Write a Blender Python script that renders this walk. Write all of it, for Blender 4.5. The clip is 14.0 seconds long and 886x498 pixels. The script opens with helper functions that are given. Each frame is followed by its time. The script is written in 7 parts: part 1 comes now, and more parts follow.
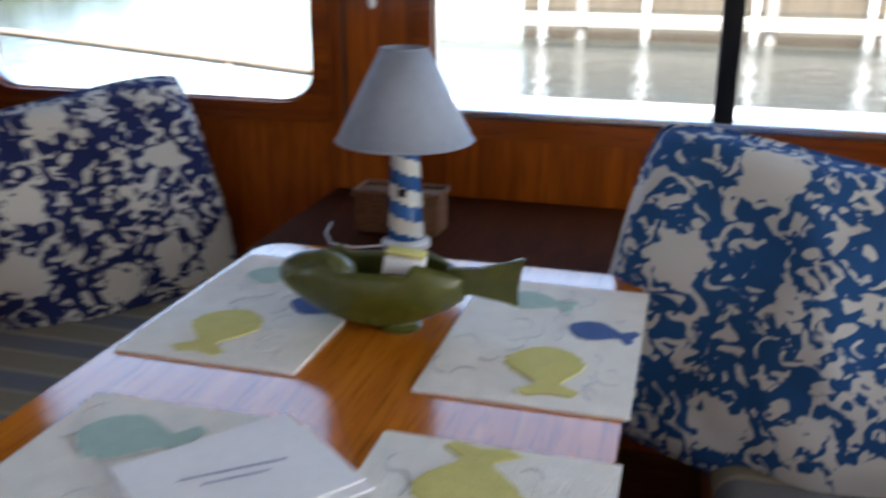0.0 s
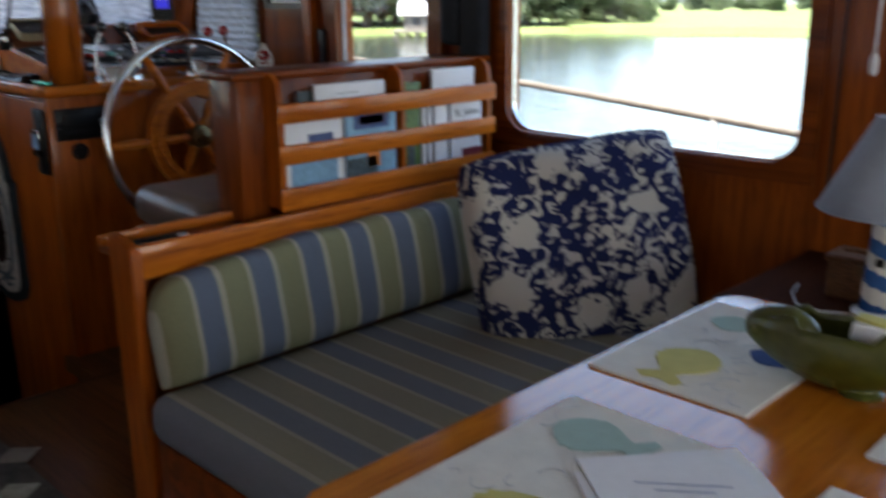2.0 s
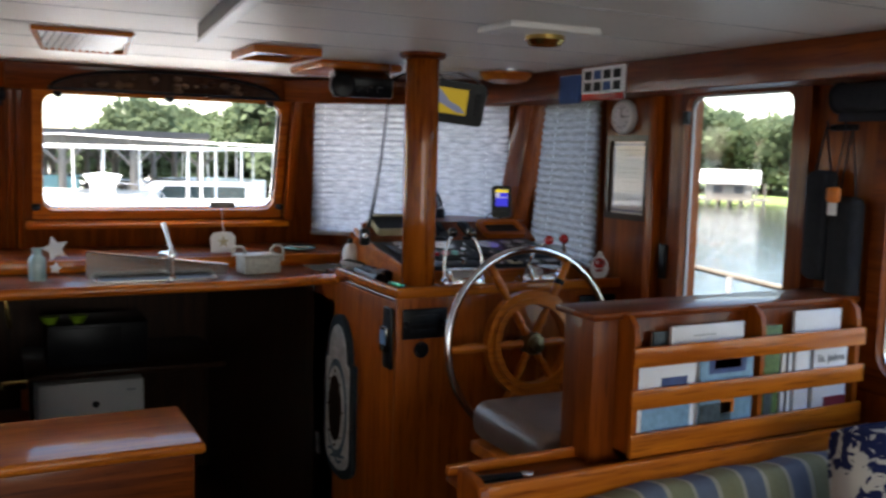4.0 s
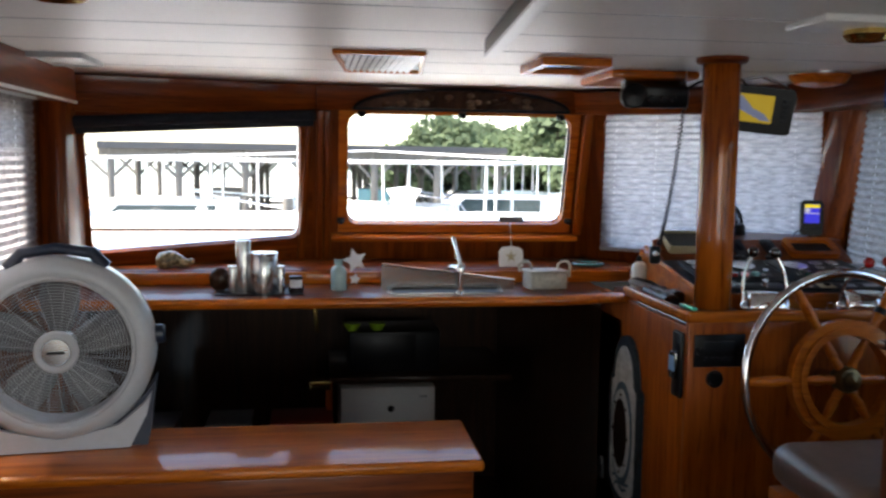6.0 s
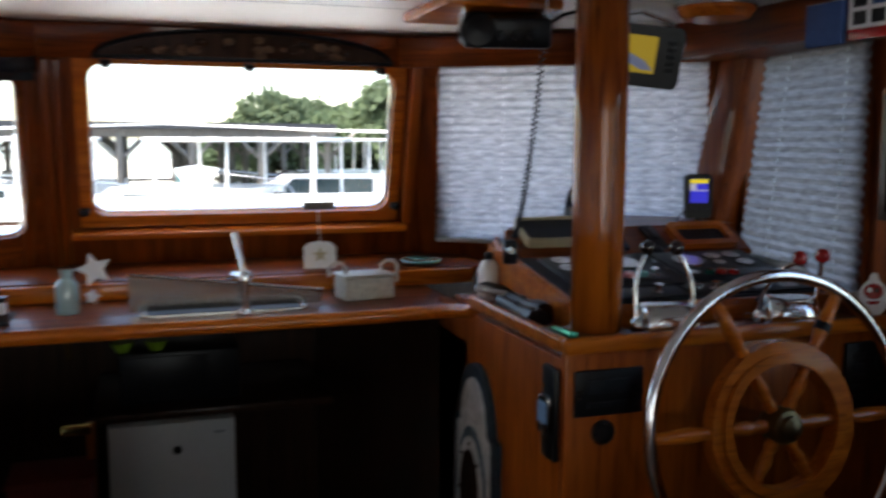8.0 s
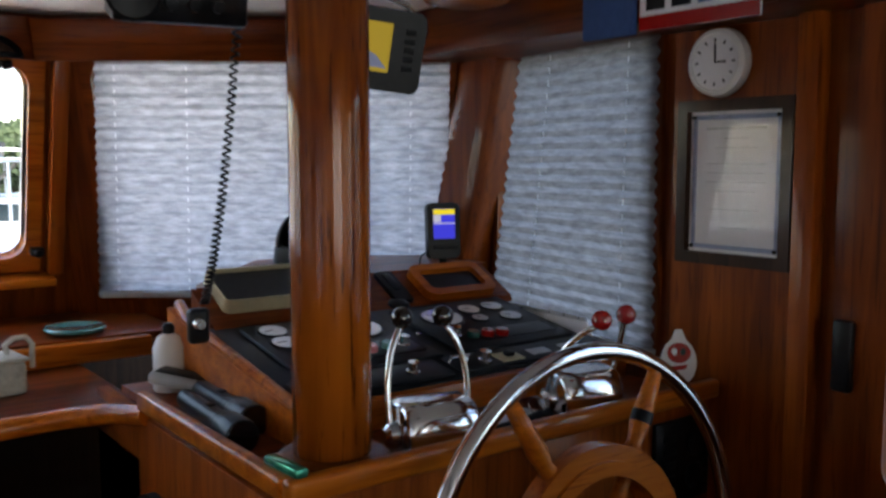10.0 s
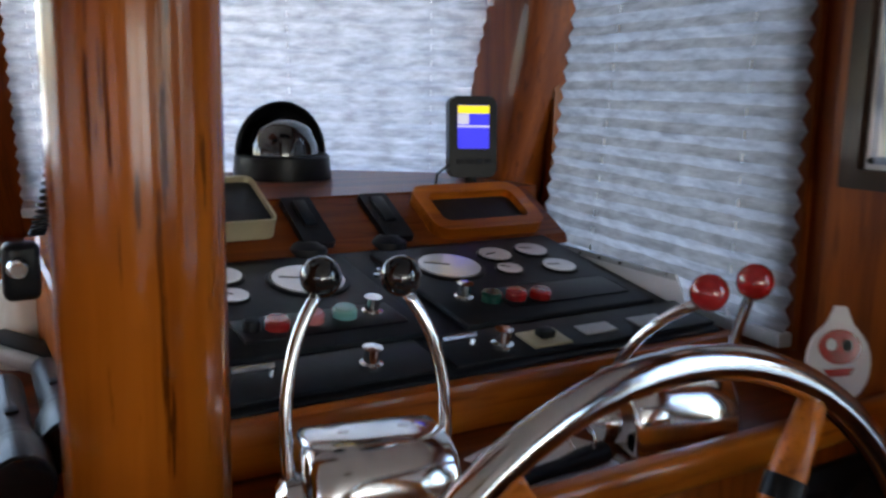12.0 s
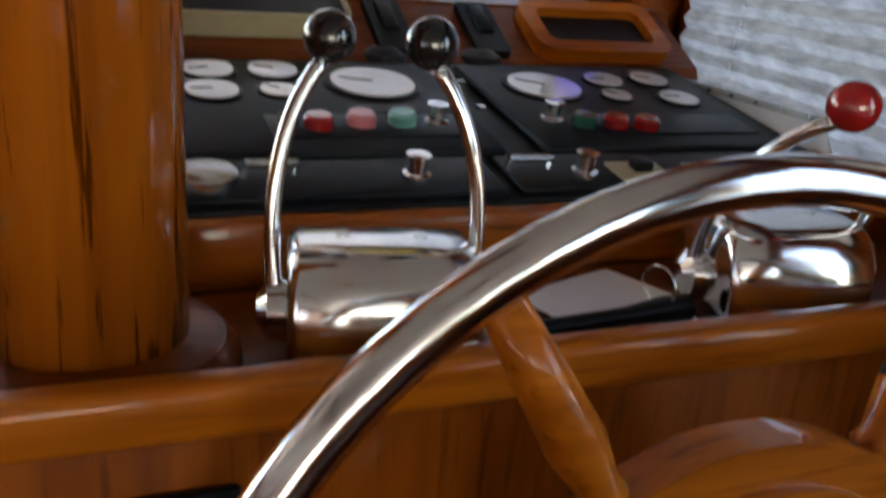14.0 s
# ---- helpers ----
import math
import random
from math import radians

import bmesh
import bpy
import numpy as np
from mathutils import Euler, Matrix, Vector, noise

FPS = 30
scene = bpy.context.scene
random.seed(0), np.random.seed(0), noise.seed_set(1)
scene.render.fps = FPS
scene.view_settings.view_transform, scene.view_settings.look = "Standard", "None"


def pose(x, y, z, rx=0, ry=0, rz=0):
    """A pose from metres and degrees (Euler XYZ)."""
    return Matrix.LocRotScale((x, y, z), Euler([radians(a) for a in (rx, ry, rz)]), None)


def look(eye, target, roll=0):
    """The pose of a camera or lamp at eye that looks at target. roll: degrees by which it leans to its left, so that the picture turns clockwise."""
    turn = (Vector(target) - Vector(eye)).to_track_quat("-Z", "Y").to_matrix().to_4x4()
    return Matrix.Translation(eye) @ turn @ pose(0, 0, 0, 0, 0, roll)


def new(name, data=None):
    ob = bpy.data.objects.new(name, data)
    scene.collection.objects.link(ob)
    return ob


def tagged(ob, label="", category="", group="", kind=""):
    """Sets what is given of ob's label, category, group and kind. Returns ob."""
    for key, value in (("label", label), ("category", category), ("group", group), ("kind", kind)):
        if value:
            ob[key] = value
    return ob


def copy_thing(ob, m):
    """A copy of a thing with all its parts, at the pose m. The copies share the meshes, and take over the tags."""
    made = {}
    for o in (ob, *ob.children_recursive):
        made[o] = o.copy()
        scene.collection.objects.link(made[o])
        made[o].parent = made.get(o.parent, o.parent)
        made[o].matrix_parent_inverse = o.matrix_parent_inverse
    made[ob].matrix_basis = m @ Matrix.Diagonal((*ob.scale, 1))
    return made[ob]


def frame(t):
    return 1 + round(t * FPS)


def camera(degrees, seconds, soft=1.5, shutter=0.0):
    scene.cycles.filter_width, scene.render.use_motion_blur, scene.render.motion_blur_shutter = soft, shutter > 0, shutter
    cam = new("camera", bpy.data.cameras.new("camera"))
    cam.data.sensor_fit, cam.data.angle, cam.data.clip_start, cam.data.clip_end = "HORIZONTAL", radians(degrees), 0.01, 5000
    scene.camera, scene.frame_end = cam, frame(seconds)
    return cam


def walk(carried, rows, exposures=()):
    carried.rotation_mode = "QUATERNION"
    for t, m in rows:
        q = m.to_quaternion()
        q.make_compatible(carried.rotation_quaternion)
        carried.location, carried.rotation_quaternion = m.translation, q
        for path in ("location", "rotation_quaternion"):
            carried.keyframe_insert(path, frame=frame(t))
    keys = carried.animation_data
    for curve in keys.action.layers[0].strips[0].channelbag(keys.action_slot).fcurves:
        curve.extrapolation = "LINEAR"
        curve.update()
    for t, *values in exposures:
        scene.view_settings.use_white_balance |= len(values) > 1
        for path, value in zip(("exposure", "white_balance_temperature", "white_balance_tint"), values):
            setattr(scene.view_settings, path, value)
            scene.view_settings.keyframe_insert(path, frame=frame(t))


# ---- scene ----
cam = camera(52.4, 14.0, 2.6, 0.5)
PATH = [
    (0, (0.355, 1.885, 1.334), (2.179, 2.384, 0.686), 0.3),
    (0.5, (0.169, 1.855, 1.364), (1.903, 2.601, 0.704), -1.2),
    (1, (0.188, 1.826, 1.374), (1.888, 2.666, 0.738), 0.8),
    (1.5, (0.184, 1.827, 1.366), (1.759, 2.885, 0.734), 0.4),
    (2, (0.196, 1.839, 1.37), (1.563, 3.195, 0.828), -0.4),
    (2.5, (0.127, 1.963, 1.484), (1.384, 3.459, 1.059), 0.1),
    (3, (0.099, 2.037, 1.531), (1.255, 3.644, 1.242), 1.0),
    (3.5, (0.078, 2.056, 1.552), (1.133, 3.741, 1.338), 1.5),
    (4, (0.114, 2.049, 1.583), (1.018, 3.821, 1.372), 1.5),
    (4.2, (0.135, 2.057, 1.581), (0.978, 3.859, 1.375), 1.3),
    (6.3, (0.187, 2.218, 1.594), (0.44, 4.192, 1.396), 0.3),
    (6.5, (0.173, 2.333, 1.601), (0.422, 4.307, 1.402), 0.0),
    (7, (0.192, 2.656, 1.589), (0.498, 4.62, 1.369), -0.0),
    (7.5, (0.335, 2.928, 1.553), (0.76, 4.868, 1.316), 0.2),
    (8, (0.538, 3.231, 1.545), (1.176, 5.111, 1.305), 0.2),
    (8.5, (0.649, 3.443, 1.568), (1.545, 5.225, 1.418), 0.3),
    (8.7, (0.656, 3.525, 1.582), (1.658, 5.254, 1.505), 0.3),
    (10.8, (1.083, 4.245, 1.496), (2.332, 5.78, 1.206), 1.5),
    (11, (1.116, 4.312, 1.478), (2.376, 5.836, 1.177), 1.9),
    (11.5, (1.254, 4.441, 1.442), (2.47, 5.998, 1.131), 1.9),
    (12, (1.485, 4.553, 1.443), (2.526, 6.223, 1.086), 1.1),
    (12.5, (1.566, 4.672, 1.429), (2.491, 6.403, 1.043), 1.9),
    (13, (1.629, 4.68, 1.409), (2.362, 6.483, 0.944), 2.2),
    (13.2, (1.634, 4.679, 1.396), (2.355, 6.477, 0.897), 3.0),
    (13.5, (1.66, 4.668, 1.371), (2.347, 6.471, 0.843), 2.1),
    (14, (1.656, 4.661, 1.332), (2.389, 6.407, 0.69), 4.2),
]
walk(cam, [(t, look(eye, target, roll)) for t, eye, target, roll in PATH],
     [(0.0, 3.1, 6900, 10), (0.5, 2.95, 6900, 10), (1.0, 2.6, 6900, 10), (2.0, 2.45, 7000, 10), (4.0, 2.58, 7200, 10), (6.5, 2.62, 7000, 10), (7.5, 2.36, 6900, 10), (8.7, 2.22, 6900, 10), (11.0, 2.92, 7000, 10), (12.0, 3.1, 6900, 10), (13.0, 2.95, 7100, 10), (14.0, 3.3, 8000, 10)])


# ---- world and light ----
world = bpy.data.worlds.new("sky")
scene.world = world
world.use_nodes = True
wn = world.node_tree
sky = wn.nodes.new("ShaderNodeTexSky")
sky.sky_type = "NISHITA"
sky.sun_disc = False
sky.sun_elevation = radians(66)
sky.sun_rotation = radians(-95)
sky.air_density, sky.dust_density, sky.ozone_density = 1.0, 1.2, 1.0
wn.nodes["Background"].inputs[1].default_value = 0.135
wn.links.new(sky.outputs[0], wn.nodes["Background"].inputs[0])
sun = new("sun", bpy.data.lights.new("sun", "SUN"))
sun.data.energy, sun.data.angle, sun.data.color = 4.2, radians(30), (1.0, 0.96, 0.9)
SE, SA = radians(66), radians(-95)
sun.matrix_world = look((0, 0, 0), (-math.sin(SA) * math.cos(SE), -math.cos(SA) * math.cos(SE), -math.sin(SE)))

# area lamps added at two unseen aft openings, to light the saloon from behind
for wx, ww in ((1.55, 1.1), (0.1, 1.4)):
    al = new("aft_window_light", bpy.data.lights.new("aft_window_light", "AREA"))
    al.data.shape, al.data.size, al.data.size_y, al.data.energy, al.data.color = "RECTANGLE", ww, 1.1, 3.3, (0.95, 0.98, 1.0)
    al.matrix_world = look((wx, -1.16, 1.27), (wx, 3.0, 1.2))

FLAT = Matrix(((1, 0, 0, 0), (0, 0, 1, 0), (0, -1, 0, 0), (0, 0, 0, 1)))


# ---- materials ----
def material(name, base, rough=0.5, metal=0.0, scale=8.0, vary=0.25, bump=0.05, stretch=(1, 1, 1), coat=0.0, spec=0.5, island=0.0, fine=60.0):
    """A surface with broad mottling, fine grain and relief."""
    m = bpy.data.materials.new(name)
    m.use_nodes = True
    nt = m.node_tree
    bs = nt.nodes["Principled BSDF"]
    tc = nt.nodes.new("ShaderNodeTexCoord")
    mp = nt.nodes.new("ShaderNodeMapping")
    mp.inputs["Scale"].default_value = stretch
    nt.links.new(tc.outputs["Object"], mp.inputs[0])
    n1 = nt.nodes.new("ShaderNodeTexNoise")
    n1.inputs["Scale"].default_value, n1.inputs["Detail"].default_value = scale, 6
    n2 = nt.nodes.new("ShaderNodeTexNoise")
    n2.inputs["Scale"].default_value, n2.inputs["Detail"].default_value = fine, 4
    nt.links.new(mp.outputs[0], n1.inputs[0])
    nt.links.new(mp.outputs[0], n2.inputs[0])
    add = nt.nodes.new("ShaderNodeMath")
    add.operation = "ADD"
    nt.links.new(n1.outputs[0], add.inputs[0])
    nt.links.new(n2.outputs[0], add.inputs[1])
    ramp = nt.nodes.new("ShaderNodeValToRGB")
    ramp.color_ramp.elements[0].position, ramp.color_ramp.elements[1].position = 0.3, 0.75
    half = nt.nodes.new("ShaderNodeMath")
    half.operation = "MULTIPLY"
    half.inputs[1].default_value = 0.5
    nt.links.new(add.outputs[0], half.inputs[0])
    nt.links.new(half.outputs[0], ramp.inputs[0])
    lo = [max(0, c * (1 - vary)) for c in base]
    hi = [min(1, c * (1 + vary)) for c in base]
    ramp.color_ramp.elements[0].color = (*lo, 1)
    ramp.color_ramp.elements[1].color = (*hi, 1)
    nt.links.new(ramp.outputs[0], bs.inputs["Base Color"])
    bs.inputs["Roughness"].default_value, bs.inputs["Metallic"].default_value = rough, metal
    bs.inputs["Specular IOR Level"].default_value = spec
    if coat:
        bs.inputs["Coat Weight"].default_value = coat
        bs.inputs["Coat Roughness"].default_value = 0.12
    if bump:
        b = nt.nodes.new("ShaderNodeBump")
        b.inputs["Strength"].default_value, b.inputs["Distance"].default_value = bump, 0.01
        nt.links.new(half.outputs[0], b.inputs["Height"])
        nt.links.new(b.outputs[0], bs.inputs["Normal"])
    return m


def teak_material(name, dark, light, rough=0.4, axis=2, streaks=0.0, coat=0.24):
    """Varnished teak: long wavering grain along one axis, pores, darker streaks, gloss coat."""
    m = bpy.data.materials.new(name)
    m.use_nodes = True
    nt = m.node_tree
    bs = nt.nodes["Principled BSDF"]
    tc = nt.nodes.new("ShaderNodeTexCoord")
    mp = nt.nodes.new("ShaderNodeMapping")
    sc = [14.0, 14.0, 14.0]
    sc[axis] = 0.9
    mp.inputs["Scale"].default_value = sc
    nt.links.new(tc.outputs["Object"], mp.inputs[0])
    info = nt.nodes.new("ShaderNodeObjectInfo")
    shift = nt.nodes.new("ShaderNodeVectorMath")
    shift.operation = "ADD"
    nt.links.new(mp.outputs[0], shift.inputs[0])
    comb = nt.nodes.new("ShaderNodeMath")
    comb.operation = "MULTIPLY"
    comb.inputs[1].default_value = 37.0
    nt.links.new(info.outputs["Random"], comb.inputs[0])
    nt.links.new(comb.outputs[0], shift.inputs[1])
    n1 = nt.nodes.new("ShaderNodeTexNoise")
    n1.inputs["Scale"].default_value, n1.inputs["Detail"].default_value, n1.inputs["Distortion"].default_value = 1.6, 7, 0.8
    nt.links.new(shift.outputs[0], n1.inputs[0])
    n2 = nt.nodes.new("ShaderNodeTexNoise")
    n2.inputs["Scale"].default_value, n2.inputs["Detail"].default_value = 9.0, 3
    nt.links.new(shift.outputs[0], n2.inputs[0])
    ramp = nt.nodes.new("ShaderNodeValToRGB")
    ramp.color_ramp.elements[0].position, ramp.color_ramp.elements[1].position = 0.32, 0.7
    ramp.color_ramp.elements[0].color, ramp.color_ramp.elements[1].color = (*dark, 1), (*light, 1)
    nt.links.new(n1.outputs[0], ramp.inputs[0])
    pores = nt.nodes.new("ShaderNodeValToRGB")
    pores.color_ramp.elements[0].position, pores.color_ramp.elements[1].position = (0.35, 0.395) if streaks else (0.3, 0.46)
    pores.color_ramp.elements[0].color, pores.color_ramp.elements[1].color = (0.08, 0.04, 0.025, 1) if streaks else (0.45, 0.38, 0.34, 1), (1, 1, 1, 1)
    if streaks:
        cm = nt.nodes.new("ShaderNodeMapping")
        cm.inputs["Scale"].default_value = (125, 125, 7.5)
        nt.links.new(tc.outputs["Object"], cm.inputs[0])
        nt.links.new(cm.outputs[0], n2.inputs[0])
        n2.inputs["Scale"].default_value, n2.inputs["Detail"].default_value = 1.0, 4
    nt.links.new(n2.outputs[0], pores.inputs[0])
    mul = nt.nodes.new("ShaderNodeMixRGB")
    mul.blend_type = "MULTIPLY"
    mul.inputs[0].default_value = 0.75
    nt.links.new(ramp.outputs[0], mul.inputs[1])
    nt.links.new(pores.outputs[0], mul.inputs[2])
    nt.links.new(mul.outputs[0], bs.inputs["Base Color"])
    bs.inputs["Roughness"].default_value = rough
    bs.inputs["Specular IOR Level"].default_value = 0.12
    bs.inputs["Coat Weight"].default_value, bs.inputs["Coat Roughness"].default_value = coat, 0.1
    b = nt.nodes.new("ShaderNodeBump")
    b.inputs["Strength"].default_value, b.inputs["Distance"].default_value = 0.12, 0.004
    nt.links.new(n2.outputs[0], b.inputs["Height"])
    nt.links.new(b.outputs[0], bs.inputs["Normal"])
    return m


def leaf_material(name, base):
    """Leaves: dull, partly lit through, mottled from clump to clump."""
    m = bpy.data.materials.new(name)
    m.use_nodes = True
    nt = m.node_tree
    nt.nodes.remove(nt.nodes["Principled BSDF"])
    tc = nt.nodes.new("ShaderNodeTexCoord")
    n = nt.nodes.new("ShaderNodeTexNoise")
    n.inputs["Scale"].default_value, n.inputs["Detail"].default_value = 0.9, 6
    nt.links.new(tc.outputs["Object"], n.inputs[0])
    r = nt.nodes.new("ShaderNodeValToRGB")
    r.color_ramp.elements[0].position, r.color_ramp.elements[1].position = 0.3, 0.7
    r.color_ramp.elements[0].color = (*[c * 0.7 for c in base], 1)
    r.color_ramp.elements[1].color = (*[c * 1.35 for c in base], 1)
    nt.links.new(n.outputs[0], r.inputs[0])
    d = nt.nodes.new("ShaderNodeBsdfDiffuse")
    t = nt.nodes.new("ShaderNodeBsdfTranslucent")
    mix = nt.nodes.new("ShaderNodeMixShader")
    mix.inputs[0].default_value = 0.5
    for k, sh in ((1, d), (2, t)):
        nt.links.new(r.outputs[0], sh.inputs[0])
        nt.links.new(sh.outputs[0], mix.inputs[k])
    nt.links.new(mix.outputs[0], nt.nodes["Material Output"].inputs[0])
    return m


def glow_material(name, color, strength):
    m = bpy.data.materials.new(name)
    m.use_nodes = True
    bs = m.node_tree.nodes["Principled BSDF"]
    bs.inputs["Base Color"].default_value = (*color, 1)
    bs.inputs["Emission Color"].default_value = (*color, 1)
    bs.inputs["Emission Strength"].default_value = strength
    return m


def pane_material(name, tint=(1, 1, 1)):
    m = bpy.data.materials.new(name)
    m.use_nodes = True
    nt = m.node_tree
    nt.nodes.remove(nt.nodes["Principled BSDF"])
    tr = nt.nodes.new("ShaderNodeBsdfTransparent")
    tr.inputs[0].default_value = (*tint, 1)
    gl = nt.nodes.new("ShaderNodeBsdfGlossy")
    gl.inputs["Roughness"].default_value = 0.02
    fr = nt.nodes.new("ShaderNodeMath")
    fr.operation = "MULTIPLY"
    fr.inputs[1].default_value = 0.45
    lw = nt.nodes.new("ShaderNodeLayerWeight")
    lw.inputs[0].default_value = 0.12
    nt.links.new(lw.outputs["Facing"], fr.inputs[0])
    mix = nt.nodes.new("ShaderNodeMixShader")
    nt.links.new(fr.outputs[0], mix.inputs[0])
    nt.links.new(tr.outputs[0], mix.inputs[1])
    nt.links.new(gl.outputs[0], mix.inputs[2])
    nt.links.new(mix.outputs[0], nt.nodes["Material Output"].inputs[0])
    return m


def shade_material(name, color, through_color, scale=(5.0, 5.0, 17)):
    """Pleated cloth that lets daylight through, with cloudy streaks."""
    m = bpy.data.materials.new(name)
    m.use_nodes = True
    nt = m.node_tree
    nt.nodes.remove(nt.nodes["Principled BSDF"])
    tc = nt.nodes.new("ShaderNodeTexCoord")
    mp = nt.nodes.new("ShaderNodeMapping")
    mp.inputs["Scale"].default_value = scale
    nt.links.new(tc.outputs["Object"], mp.inputs[0])
    n = nt.nodes.new("ShaderNodeTexNoise")
    n.inputs["Scale"].default_value, n.inputs["Detail"].default_value, n.inputs["Roughness"].default_value = 3.5, 10, 0.62
    nt.links.new(mp.outputs[0], n.inputs[0])
    r = nt.nodes.new("ShaderNodeValToRGB")
    r.color_ramp.elements[0].position, r.color_ramp.elements[1].position = 0.38, 0.64
    r.color_ramp.elements[0].color = (*[c * 0.48 for c in through_color], 1)
    r.color_ramp.elements[1].color = (*through_color, 1)
    nt.links.new(n.outputs[0], r.inputs[0])
    d = nt.nodes.new("ShaderNodeBsdfDiffuse")
    d.inputs[0].default_value = (*color, 1)
    t = nt.nodes.new("ShaderNodeBsdfTranslucent")
    nt.links.new(r.outputs[0], t.inputs[0])
    mix = nt.nodes.new("ShaderNodeMixShader")
    mix.inputs[0].default_value = 0.7
    nt.links.new(d.outputs[0], mix.inputs[1])
    nt.links.new(t.outputs[0], mix.inputs[2])
    nt.links.new(mix.outputs[0], nt.nodes["Material Output"].inputs[0])
    return m


def stripe_material(name, colors, axis, period, rough=0.9):
    """Woven cloth with soft-edged stripes across one axis (object metres)."""
    m = bpy.data.materials.new(name)
    m.use_nodes = True
    nt = m.node_tree
    bs = nt.nodes["Principled BSDF"]
    bs.inputs["Roughness"].default_value = rough
    bs.inputs["Specular IOR Level"].default_value = 0.2
    tc = nt.nodes.new("ShaderNodeTexCoord")
    sep = nt.nodes.new("ShaderNodeSeparateXYZ")
    nt.links.new(tc.outputs["Object"], sep.inputs[0])
    div = nt.nodes.new("ShaderNodeMath")
    div.operation = "DIVIDE"
    div.inputs[1].default_value = period
    nt.links.new(sep.outputs[axis], div.inputs[0])
    fr = nt.nodes.new("ShaderNodeMath")
    fr.operation = "FRACT"
    nt.links.new(div.outputs[0], fr.inputs[0])
    ramp = nt.nodes.new("ShaderNodeValToRGB")
    ramp.color_ramp.interpolation = "LINEAR"
    els = ramp.color_ramp.elements
    els[0].position, els[0].color = 0.0, (*colors[0][1], 1)
    els[1].position, els[1].color = 1.0, (*colors[0][1], 1)
    for i, (p, c) in enumerate(colors):
        nxt = colors[(i + 1) % len(colors)][0] if i + 1 < len(colors) else 1.0
        if i:
            els.new(p + 0.012).color = (*c, 1)
        els.new(nxt - 0.012).color = (*c, 1)
    nt.links.new(fr.outputs[0], ramp.inputs[0])
    n = nt.nodes.new("ShaderNodeTexNoise")
    n.inputs["Scale"].default_value, n.inputs["Detail"].default_value = 220, 2
    nt.links.new(tc.outputs["Object"], n.inputs[0])
    mixc = nt.nodes.new("ShaderNodeMixRGB")
    mixc.blend_type = "MULTIPLY"
    mixc.inputs[0].default_value = 0.35
    nt.links.new(ramp.outputs[0], mixc.inputs[1])
    nt.links.new(n.outputs[0], mixc.inputs[2])
    nt.links.new(mixc.outputs[0], bs.inputs["Base Color"])
    b = nt.nodes.new("ShaderNodeBump")
    b.inputs["Strength"].default_value, b.inputs["Distance"].default_value = 0.2, 0.003
    nt.links.new(n.outputs[0], b.inputs["Height"])
    nt.links.new(b.outputs[0], bs.inputs["Normal"])
    return m


def floral_material(name, ground, flower):
    """Cotton print: pale blossoms and leaf sprays on a deep blue ground."""
    m = bpy.data.materials.new(name)
    m.use_nodes = True
    nt = m.node_tree
    bs = nt.nodes["Principled BSDF"]
    bs.inputs["Roughness"].default_value = 0.9
    bs.inputs["Specular IOR Level"].default_value = 0.2
    tc = nt.nodes.new("ShaderNodeTexCoord")
    warp = nt.nodes.new("ShaderNodeTexNoise")
    warp.inputs["Scale"].default_value, warp.inputs["Detail"].default_value = 26, 4
    nt.links.new(tc.outputs["Object"], warp.inputs[0])
    mixv = nt.nodes.new("ShaderNodeMixRGB")
    mixv.blend_type = "LINEAR_LIGHT"
    mixv.inputs[0].default_value = 0.055
    nt.links.new(tc.outputs["Object"], mixv.inputs[1])
    nt.links.new(warp.outputs["Color"], mixv.inputs[2])
    v = nt.nodes.new("ShaderNodeTexVoronoi")
    v.inputs["Scale"].default_value = 5.6
    nt.links.new(mixv.outputs[0], v.inputs[0])
    big = nt.nodes.new("ShaderNodeMath")
    big.operation = "LESS_THAN"
    big.inputs[1].default_value = 0.34
    nt.links.new(v.outputs["Distance"], big.inputs[0])
    v2 = nt.nodes.new("ShaderNodeTexNoise")
    v2.inputs["Scale"].default_value, v2.inputs["Detail"].default_value, v2.inputs["Distortion"].default_value = 21, 2.5, 1.8
    nt.links.new(tc.outputs["Object"], v2.inputs[0])
    small = nt.nodes.new("ShaderNodeMath")
    small.operation = "GREATER_THAN"
    small.inputs[1].default_value = 0.55
    nt.links.new(v2.outputs[0], small.inputs[0])
    mx = nt.nodes.new("ShaderNodeMath")
    mx.operation = "MAXIMUM"
    nt.links.new(big.outputs[0], mx.inputs[0])
    nt.links.new(small.outputs[0], mx.inputs[1])
    c = nt.nodes.new("ShaderNodeMixRGB")
    c.inputs[1].default_value, c.inputs[2].default_value = (*ground, 1), (*flower, 1)
    nt.links.new(mx.outputs[0], c.inputs[0])
    nt.links.new(c.outputs[0], bs.inputs["Base Color"])
    b = nt.nodes.new("ShaderNodeBump")
    b.inputs["Strength"].default_value, b.inputs["Distance"].default_value = 0.25, 0.004
    nt.links.new(warp.outputs[0], b.inputs["Height"])
    nt.links.new(b.outputs[0], bs.inputs["Normal"])
    return m


